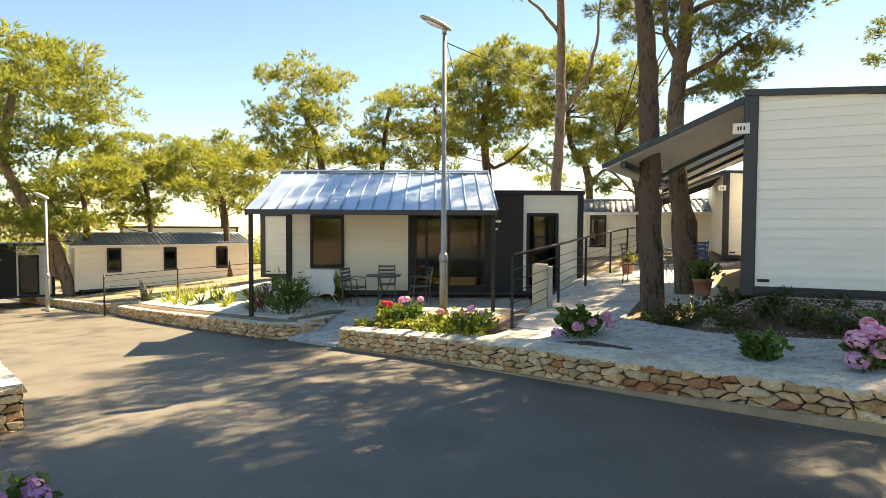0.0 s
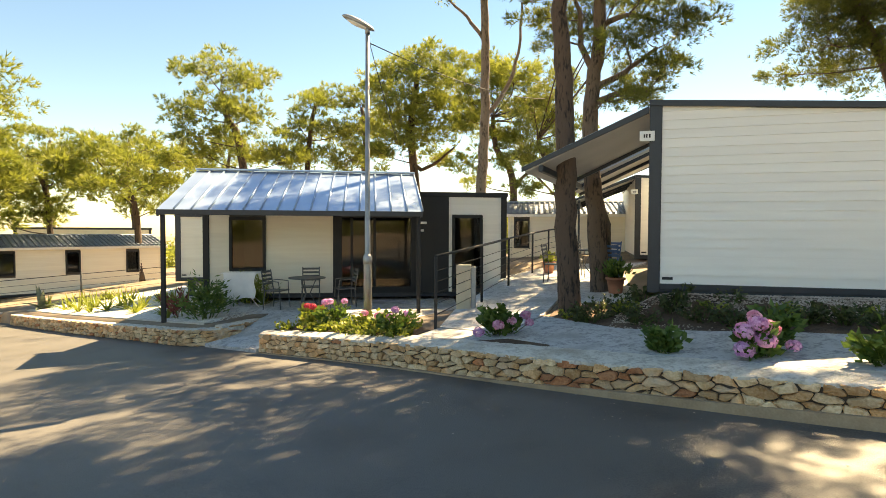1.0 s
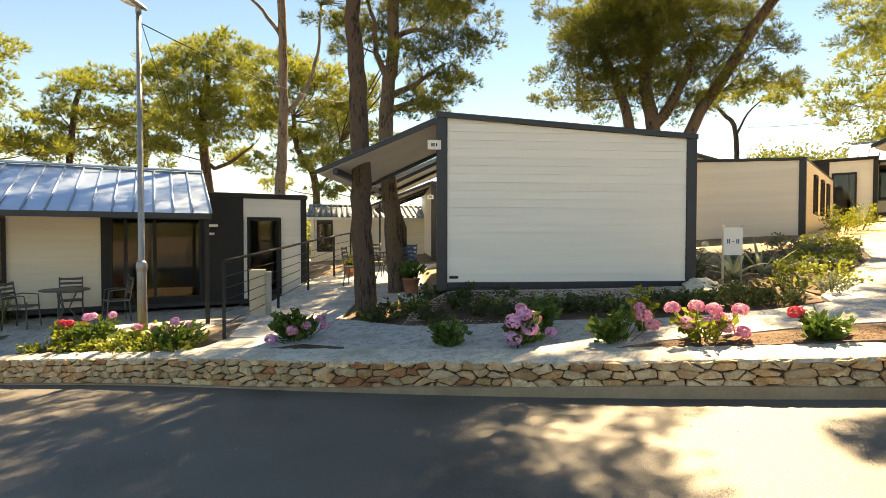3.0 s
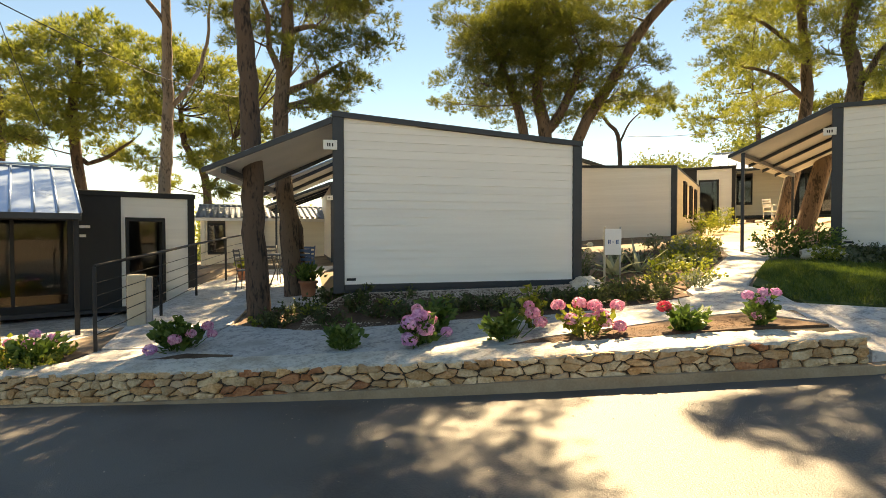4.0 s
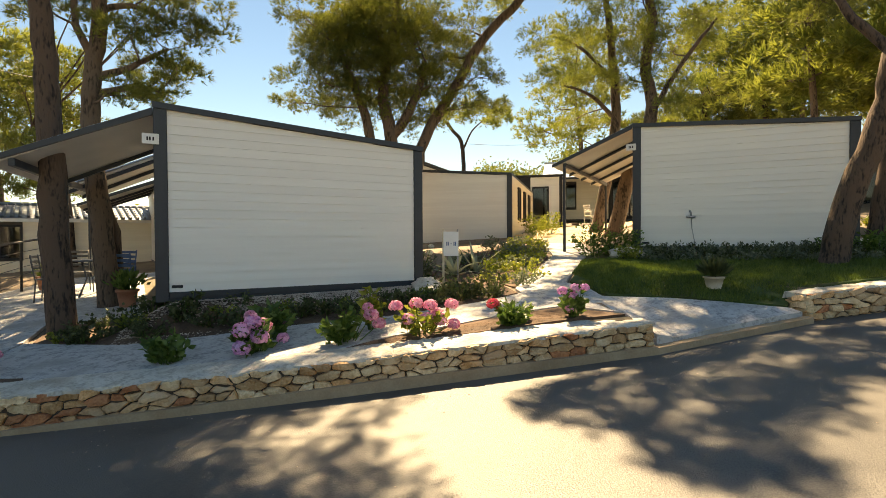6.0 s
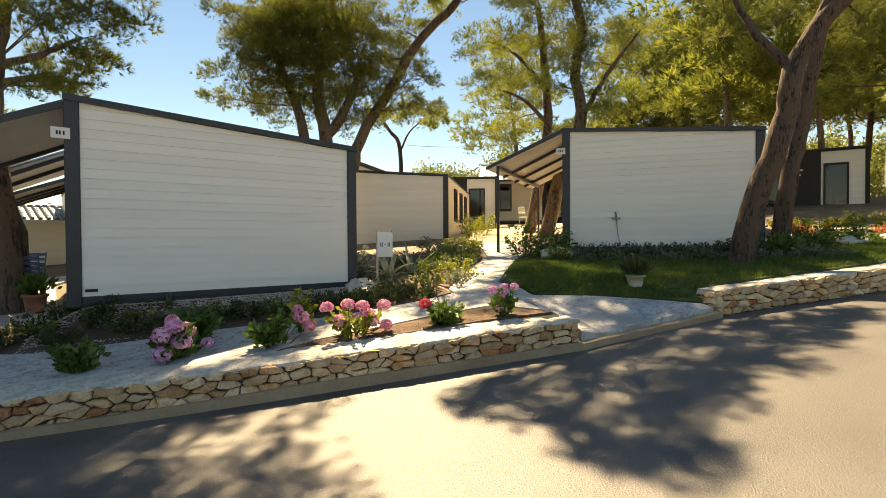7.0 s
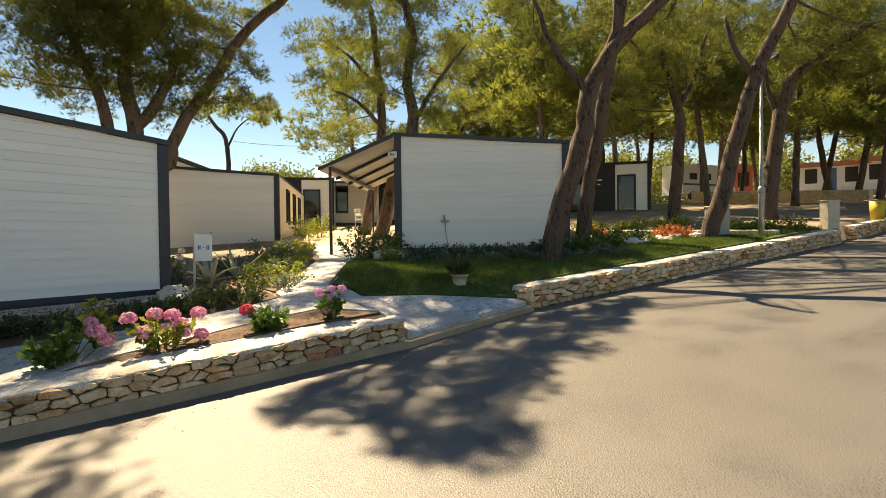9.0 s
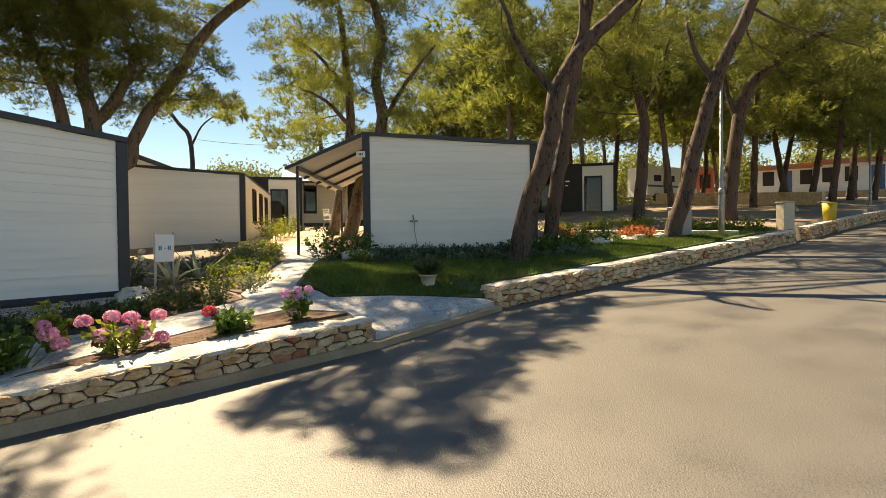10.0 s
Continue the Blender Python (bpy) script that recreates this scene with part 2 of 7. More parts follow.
def tube(bm, pts, radii, sides=8, cap=True):
    """A round bar through points with a radius at each; the rings are carried along without twisting."""
    rings = []
    pts = [Vector(p) for p in pts]
    q = None
    for i, p in enumerate(pts):
        d = (pts[min(i + 1, len(pts) - 1)] - pts[max(i - 1, 0)])
        d = d.normalized() if d.length > 1e-6 else Vector((0, 0, 1))
        if q is None:
            q = d.to_track_quat("Z", "Y")
        else:
            q = (q @ Vector((0, 0, 1))).rotation_difference(d) @ q
        r = radii[i] if isinstance(radii, (list, tuple)) else radii
        rings.append([bm.verts.new(p + q @ Vector((r * math.cos(2 * math.pi * k / sides), r * math.sin(2 * math.pi * k / sides), 0))) for k in range(sides)])
    for a, b in zip(rings, rings[1:]):
        for k in range(sides):
            f = bm.faces.new((a[k], a[(k + 1) % sides], b[(k + 1) % sides], b[k]))
            f.smooth = True
    if cap:
        bm.faces.new(rings[0][::-1])
        bm.faces.new(rings[-1])


# ---- the lie of the land: s runs along the stone wall, n away from the road ----
S0, US, UN = Vector((-1.9, 9.72, 0)), Vector((0.7013, -0.7129, 0)), Vector((0.7129, 0.7013, 0))
ROAD_S = [-60, -30, -10, 0, 2.9, 5.4, 8.6, 11.8, 15, 20, 30, 45, 90]
ROAD_Z = [-4.0, -2.4, -1.15, -0.41, -0.16, -0.03, 0.19, 0.49, 0.75, 1.15, 1.95, 3.0, 5.0]


def road_z(s):
    return float(sum(np.interp(s + d, ROAD_S, ROAD_Z) for d in (-1.2, -0.4, 0.4, 1.2)) / 4)


def edge_n(s):
    """Where the plot begins: the wall's line, set back beyond the garden entrance."""
    return float(np.interp(s, [-60, -30, -15.2, -14, -2.6, -2.1, -1.6, -1.45, -1.3, 11.9, 13.9, 24.8, 26, 42, 60], [-3.0, -1.2, -0.3, -0.25, -0.1, 0.08, 0.5, 0.5, 0.12, 0.12, 0.62, 0.9, 1.1, 2.7, 4.0]))


def bank(s):
    """How far the plot stands over the road."""
    return 0.36 - float(np.interp(s, [-1, 2.9, 6, 9, 11.8, 13, 14.4, 25, 27], [0.0, 0.07, 0.07, 0.05, 0.01, 0.0, 0.09, 0.09, 0.0]))


def plain_z(s, n):
    return road_z(s) + bank(s) + 0.07 * min(max(n, 0), 14)


def plot_z(s, n):
    dip = 0.0
    if 11.5 < s < 14.6:
        w = min(max(min((s - 11.75) / 0.25, (14.5 - s) / 0.3), 0), 1)
        dip = 0.29 * w * min(max(1 - (n - 0.25) / 1.7, 0), 1)
    if -2.3 < s < 0.1:
        w = min(max(min((s + 2.0) / 0.15, (0.05 - s) / 0.12), 0), 1)
        dip = 0.32 * w * min(max(1 - n / 2.2, 0), 1)
    z = road_z(s) + bank(s) - dip + 0.07 * min(max(n, 0), 14)
    if -7.5 < s < 2.3 and 0.8 < n < 10:
        # the terrace of the home beside the ramp lies level, a little below the ramp
        w = min(max(min((2.2 - s) / 0.8, (s + 7.5) / 1.5, (n - 0.9) / 0.9, (10 - n) / 1.0), 0), 1)
        z = z * (1 - w) + min(z, -0.07) * w
    return z


def sn(x, y):
    d = Vector((x, y, 0)) - S0
    return d.dot(US), d.dot(UN)


def W(s, n, z=0.0):
    p = S0 + US * s + UN * n
    return Vector((p.x, p.y, z))


def ground_at(x, y):
    s, n = sn(x, y)
    return plot_z(s, n) if n > edge_n(s) + 0.2 else road_z(s)


def along(name, s0, s1, n0, n1, za, zb, material, steps=None, label="", category="", kind="", parent=None):
    """A strip with thickness along the wall's line: za, zb give bottom and top height for (s, n)."""
    bm = bmesh.new()
    k = steps or max(2, int((s1 - s0) / 0.5))
    rows = []
    for i in range(k + 1):
        s = s0 + (s1 - s0) * i / k
        rows.append([bm.verts.new(W(s, n0, za(s, n0))), bm.verts.new(W(s, n1, za(s, n1))), bm.verts.new(W(s, n1, zb(s, n1))), bm.verts.new(W(s, n0, zb(s, n0)))])
    for a, b in zip(rows, rows[1:]):
        for j in range(4):
            bm.faces.new((a[j], a[(j + 1) % 4], b[(j + 1) % 4], b[j]))
    bm.faces.new(rows[0][::-1])
    bm.faces.new(rows[-1])
    bmesh.ops.recalc_face_normals(bm, faces=bm.faces[:])
    ob = part(name, bm, material, parent)
    return tagged(ob, label, category, "", kind)


# ---- ground, road, paths ----
def ground_sheet():
    bm = bmesh.new()
    ss = [-400, -200, -100] + sorted([-60 + i for i in range(121)] + [-2.6, -2.3, -1.9, -1.72, -1.6, -1.45, -1.3, -0.5, -0.06, 0.06, 11.5, 11.72, 11.88, 12.4, 13.9, 14.2, 14.5]) + [90, 150, 250, 400]
    ns = [-400, -150, -60, -25, -9.2, -4, 0.02, 0.12, 0.7, 1.5, 2.5, 3.5, 5, 7, 9, 11, 14, 20, 30, 60, 150, 400]
    grid = []
    for s in ss:
        row = []
        for n in ns:
            k = min(max(s, -60), 60)
            e = edge_n(k)
            z = road_z(k) - 0.03 if n < 0.05 else plot_z(k, n + e)
            row.append(bm.verts.new(W(s, n + e, z)))
        grid.append(row)
    for a, b in zip(grid, grid[1:]):
        for j in range(len(ns) - 1):
            bm.faces.new((a[j], b[j], b[j + 1], a[j + 1])).smooth = True
    bmesh.ops.recalc_face_normals(bm, faces=bm.faces[:])
    for f in bm.faces:
        if f.normal.z < 0:
            f.normal_flip()
    return tagged(part("ground", bm, M_GROUND), "dry reddish-brown ground with fallen pine needles", "ground", kind="structure")


def sheet(name, poly, lift, thick, material, label, category="path", kind="structure", step=0.6, parent=None):
    """A slab that follows the land, from a polygon in s and n."""
    bm = bmesh.new()
    vs = [bm.verts.new((s, n, 0)) for s, n in poly]
    f = bm.faces.new(vs)
    lo = [min(p[i] for p in poly) for i in (0, 1)]
    hi = [max(p[i] for p in poly) for i in (0, 1)]
    for axis in (0, 1):
        k = lo[axis] + step
        while k < hi[axis] - 0.05:
            co, no = [0, 0, 0], [0, 0, 0]
            co[axis], no[axis] = k, 1
            bmesh.ops.bisect_plane(bm, geom=bm.verts[:] + bm.edges[:] + bm.faces[:], plane_co=co, plane_no=no)
            k += step
    r = bmesh.ops.extrude_face_region(bm, geom=bm.faces[:])
    for v in [g for g in r["geom"] if isinstance(g, bmesh.types.BMVert)]:
        v.co.z = 1
    for v in bm.verts:
        s, n, top = v.co
        base = plot_z(s, n) if n > edge_n(s) + 0.02 or n > 0.02 else road_z(s)
        if callable(lift):
            base += lift(s, n)
        else:
            base += lift
        v.co = W(s, n, base - (0 if top > 0.5 else thick))
    bmesh.ops.recalc_face_normals(bm, faces=bm.faces[:])
    return tagged(part(name, bm, material, parent), label, category, kind=kind)


ground_sheet()
bm = bmesh.new()
rows = []
for i in range(241):
    s = -60 + 0.5 * i
    rows.append([bm.verts.new(W(s, n, road_z(s))) for n in (-9.0, -6.0, -3.0, -1.2, edge_n(s) + 0.04)])
for a, b in zip(rows, rows[1:]):
    for j in range(4):
        bm.faces.new((a[j], b[j], b[j + 1], a[j + 1])).smooth = True
bmesh.ops.recalc_face_normals(bm, faces=bm.faces[:])
for f in bm.faces:
    if f.normal.z < 0:
        f.normal_flip()
tagged(part("road", bm, M_ASPHALT), "grey asphalt road, pale in the sun", "road", kind="structure")
sheet("ramp_path", [(3.2, 1.1), (4.4, 1.0), (4.36, 2.3), (3.75, 4.3), (3.4, 6.2), (3.6, 10), (0.9, 10), (0.67, 7.2), (2.35, 2.7)], lambda s, n: plain_z(s, n) - plot_z(s, n) + 0.05, 0.45, M_PAVE, "light grey brushed concrete ramp between the homes")
sheet("garden_path", [(3.2, 0.48), (4.2, 0.48), (4.65, 0.80), (5.3, 0.66), (5.4, 0.48), (8.5, 0.48), (8.9, 0.70), (9.83, 0.90), (10.55, 1.06), (11.25, 1.10), (11.7, 0.40), (11.93, 0.09), (14.15, 0.57), (14.1, 0.72), (12.0, 1.6), (11.85, 2.6), (13.85, 6.2), (14.6, 8.5), (13.6, 8.8), (12.8, 5.75), (11.05, 2.6), (11.03, 2.2), (10.4, 1.97), (9.24, 1.8), (7.87, 1.9), (6.96, 1.81), (5.83, 1.72), (4.39, 2.3), (4.41, 1.05), (3.2, 1.05)], 0.04, 0.25, M_PAVE, "light grey brushed concrete garden path")
sheet("lawn", [(12.1, 1.62), (14.15, 0.8), (14.3, 0.95), (24, 1.15), (24, 3.0), (17, 4.2), (14.0, 5.6), (13.75, 6.0), (11.95, 2.65)], 0.035, 0.1, M_TURF, "small shaded lawn of short green grass", "lawn")

sheet("planted_bed", [(11.1, 2.75), (12.72, 5.85), (13.45, 8.7), (12.7, 9.2), (11.3, 7.6), (10.75, 5.9), (11.0, 3.3)], 0.02, 0.15, M_SOIL, "brown planted bed beside the garden path", "planting bed")
sheet("sandy_yard", [(13.6, 8.8), (14.6, 8.5), (15.6, 10), (19.5, 14.0), (22.0, 17.5), (17.2, 17.2), (13.6, 12.0), (12.7, 9.4)], 0.03, 0.1, M_YARD, "sunny yard of pale sand strewn with pine needles", "yard")


# ---- mobile homes ----
def siding(parent, name, x0, x1, z0, z1, y, material, top=None, pitch=0.127, holes=()):
    """Lapped boards on a wall that faces -y; top(x): the sloping upper edge; holes: x0, x1, z0, z1."""
    z = z0
    while z < (max(top(x0), top(x1)) if top else z1) - 0.01:
        zt = z + pitch
        spans = [(x0, x1)]
        for a, b, c, d in holes:
            if z < d - 0.01 and zt > c + 0.01:
                spans = [q for p, r in spans for q in ((p, min(r, a)), (max(p, b), r)) if q[1] - q[0] > 0.02]
        for a, b in spans:
            ta, tb = (min(zt, top(a)), min(zt, top(b))) if top else (min(zt, z1),) * 2
            if max(ta, tb) <= z + 0.01:
                continue
            if ta <= z or tb <= z:
                k = (z + 0.002 - top(a)) / (top(b) - top(a)) if top(b) != top(a) else 0
                if tb <= z:
                    b, tb = a + (b - a) * k, z + 0.002
                else:
                    a, ta = a + (b - a) * k, z + 0.002
            bm = bmesh.new()
            lo, hi = 0.020, 0.006
            p = [(a, y - lo, z), (b, y - lo, z), (b, y - hi, tb), (a, y - hi, ta), (a, y, ta), (b, y, tb), (b, y, z), (a, y, z)]
            v = [bm.verts.new(q) for q in p]
            for q in ((0, 1, 2, 3), (3, 2, 5, 4), (7, 6, 1, 0), (1, 6, 5, 2), (0, 3, 4, 7)):
                bm.faces.new([v[i] for i in q])
            part("siding_board", bm, material, parent)
        z = zt


def window(parent, x0, x1, z0, z1, y, bars=(), name="window"):
    """A dark framed window on a wall that faces -y, with a pane in its reveal."""
    w, d = 0.07, 0.05
    bm = bmesh.new()
    loops = []
    for yy, q in ((y - d, 0.0), (y - d, w), (y + 0.03, w), (y + 0.03, 0.0)):
        loops.append([bm.verts.new((a, yy, c)) for a, c in ((x0 + q, z0 + q), (x1 - q, z0 + q), (x1 - q, z1 - q), (x0 + q, z1 - q))])
    for k in range(4):
        a, b = loops[k], loops[(k + 1) % 4]
        for m in range(4):
            bm.faces.new((a[m], a[(m + 1) % 4], b[(m + 1) % 4], b[m]))
    bmesh.ops.recalc_face_normals(bm, faces=bm.faces[:])
    bmesh.ops.bevel(bm, geom=bm.edges[:], offset=0.004, segments=1, affect="EDGES", clamp_overlap=True)
    fr = part(name, bm, M_BLACK, parent)
    for b in bars:
        part("mullion", boxed(b - 0.035, b + 0.035, y - d + 0.006, y + 0.03, z0 + w, z1 - w, 0.006), M_BLACK, fr)
    part("pane", boxed(x0 + w, x1 - w, y - 0.012, y - 0.004, z0 + w, z1 - w, 0), M_GLASS, fr)
    return fr


def shell(parent, W_, L_, h0, h1, front_holes=(), t=0.06):
    """Walls of a mono-pitch box: x 0..W_, y 0..L_, height h0 at x=0 and h1 at x=W_; front wall with holes."""
    def top(x):
        return h0 + (h1 - h0) * x / W_
    xs = sorted({0, W_, *[v for h in front_holes for v in h[:2]]})
    for a, b in zip(xs, xs[1:]):
        cut = [h for h in front_holes if h[0] <= a + 1e-6 and h[1] >= b - 1e-6]
        z = 0
        for h in sorted(cut, key=lambda q: q[2]):
            if h[2] > z + 0.005:
                bm = bmesh.new()
                prism(bm, [(a, z), (b, z), (b, h[2]), (a, h[2])], 0.0, t)
                part("front_wall", bm, M_ROOM_DARK, parent)
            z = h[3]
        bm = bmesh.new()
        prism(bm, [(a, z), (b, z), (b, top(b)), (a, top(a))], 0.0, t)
        part("front_wall", bm, M_ROOM_DARK, parent)
    bm = bmesh.new()
    prism(bm, [(0, 0), (W_, 0), (W_, top(W_)), (0, top(0))], L_ - t, L_)
    part("back_wall", bm, M_SIDING, parent)
    part("side_wall", boxed(0, t, t + 0.002, L_ - t - 0.002, 0, h0 - 0.002, 0), M_SIDING, parent)
    part("side_wall", boxed(W_ - t, W_, t + 0.002, L_ - t - 0.002, 0, h1 - 0.002, 0), M_SIDING, parent)
    bm = bmesh.new()
    prism(bm, [(-0.03, h0), (W_ + 0.03, h1), (W_ + 0.03, h1 + 0.07), (-0.03, h0 + 0.07)], -0.03, L_ + 0.05)
    part("roof", bm, M_DARK, parent)
    part("floor_slab", boxed(0.02, W_ - 0.02, 0.02, L_ - 0.02, -0.02, 0.02, 0), M_ROOM_DARK, parent)


def chassis(parent, W_, L_, drop):
    part("chassis", boxed(-0.01, W_ + 0.01, -0.012, L_, -0.10, -0.004, 0.006), M_DARK, parent, "dark steel base frame")
    for x in (0.35, W_ / 2, W_ - 0.35):
        for y in (0.3, L_ - 0.4):
            part("support", boxed(x - 0.09, x + 0.09, y - 0.09, y + 0.09, -0.10 - drop, -0.1, 0.01), M_DARK, parent)


def end_home(x, y, z, yaw, W_, L_, h0, h1, label, group="", awning=None, mat_s=None, plate=True, drop=0.5):
    """A mobile home seen from its plain end: dark corner posts, lapped siding, and an awning at its left."""
    mat_s = mat_s or M_SIDING
    h = thing("mobile_home", pose(x, y, z, 0, 0, yaw), label, "mobile home", group)
    shell(h, W_, L_, h0 - 0.10, h1 - 0.10)

    def top(q):
        return h0 - 0.09 + (h1 - h0) * q / W_
    c = 0.135
    siding(h, "siding_board", c, W_ - c, 0.03, 9, 0.0, mat_s, top)
    bm = bmesh.new()
    prism(bm, [(c, top(c) - 0.3), (W_ - c, top(W_ - c) - 0.3), (W_ - c, top(W_ - c) - 0.02), (c, top(c) - 0.02)], -0.005, -0.001)
    part("gable_board", bm, mat_s, h)
    part("corner_post", boxed(-0.03, c - 0.004, -0.045, 0.10, -0.10, h0 - 0.104, 0.006), M_DARK, h)
    part("corner_post", boxed(W_ - c + 0.004, W_ + 0.03, -0.045, 0.10, -0.10, h1 - 0.104, 0.006), M_DARK, h)
    bm = bmesh.new()
    prism(bm, [(-0.035, h0 - 0.105), (W_ + 0.035, h1 - 0.105), (W_ + 0.035, h1 - 0.025), (-0.035, h0 - 0.025)], -0.07, -0.047)
    part("fascia", bm, M_DARK, h)
    part("bottom_rail", boxed(c, W_ - c, -0.030, -0.001, -0.055, 0.027, 0.005), M_DARK, h)
    chassis(h, W_, L_, drop)
    bm = boxed(c + 0.03, c + 0.17, -0.026, -0.0205, 0.085, 0.125, 0.002)
    part("maker_plate", bm, M_BLACK, h, "small black maker's plate")
    if plate:
        p = part("number_plate", boxed(-0.16, 0.04, -0.075, -0.055, h0 - 0.60, h0 - 0.46, 0.004), M_WHITE, h, "small white number plate")
        for a in (-0.105, -0.075, -0.035):
            part("marking", boxed(a, a + 0.02, -0.078, -0.0755, h0 - 0.555, h0 - 0.505, 0), M_BLACK, p)
    if awning:
        reach, ztop, zlow, y0, y1, posts = awning[:6]
        gap = awning[6] if len(awning) > 6 else None
        aw = part("awning", bmesh.new(), M_UNDER, h, "sloping awning with a pale underside")
        for q0, q1 in ((y0, gap[0]), (gap[1], y1)) if gap else ((y0, y1),):
            bm = bmesh.new()
            prism(bm, [(-0.035, ztop - 0.05), (-0.035, ztop), (-reach, zlow), (-reach, zlow - 0.05)], q0, q1)
            part("awning_sheet", bm, M_UNDER, aw)
            bm = bmesh.new()
            prism(bm, [(-0.035, ztop + 0.004), (-0.035, ztop + 0.03), (-reach - 0.03, zlow + 0.03), (-reach - 0.03, zlow + 0.004)], q0 - 0.03, q1 + 0.03)
            part("awning_roof", bm, M_ROOF, aw)
        for q in (y0, y1):
            bm = bmesh.new()
            prism(bm, [(-0.04, ztop - 0.075), (-0.04, ztop + 0.02), (-reach - 0.04, zlow + 0.02), (-reach - 0.04, zlow - 0.045)], q - 0.05, q - 0.003)
            part("awning_beam", bm, M_DARK, aw)
        zb = zlow + (ztop - zlow) * 0.24 / reach
        part("awning_beam", boxed(-reach + 0.20, -reach + 0.27, y0 + 0.002, y1 - 0.055, zb - 0.15, zb - 0.054, 0.005), M_DARK, aw)
        for q in ((gap[0] - 0.04, gap[1] + 0.04, (gap[1] + y1) / 2) if gap else [y0 + (y1 - y0) * k / 4 for k in (1, 2, 3)]):
            bm = bmesh.new()
            prism(bm, [(-0.04, ztop - 0.12), (-0.04, ztop - 0.052), (-reach + 0.04, zlow - 0.052), (-reach + 0.04, zlow - 0.12)], q - 0.03, q + 0.03)
            part("rafter", bm, M_DARK, aw)
        for q, foot in posts:
            part("awning_post", boxed(-reach + 0.20, -reach + 0.26, q, q + 0.06, foot, zb - 0.15, 0.006), M_DARK, aw)
    return h


home_a = end_home(4.0, 7.12, 1.0, -22.9, 4.05, 8.0, 2.63, 2.36, "cream mobile home with dark blue-grey corner posts and awning", "mobile homes",
                  (1.78, 2.50, 1.69, 0.0, 5.6, ((2.4, -0.35), (5.4, -0.3)), (2.45, 3.35)))
home_c = end_home(12.15, 3.2, 1.53, -81.3, 3.86, 8.0, 2.68, 2.41, "cream mobile home with an outdoor tap on its end wall", "mobile homes",
                  (1.75, 2.62, 1.87, 0.0, 5.0, ((0.0, -0.15), (4.9, -0.1))))
home_b = end_home(14.24, 11.87, 1.53, -68.4, 3.98, 7.5, 2.63, 2.36, "cream mobile home with a plain end wall among shrubs", "mobile homes", None, None, False)


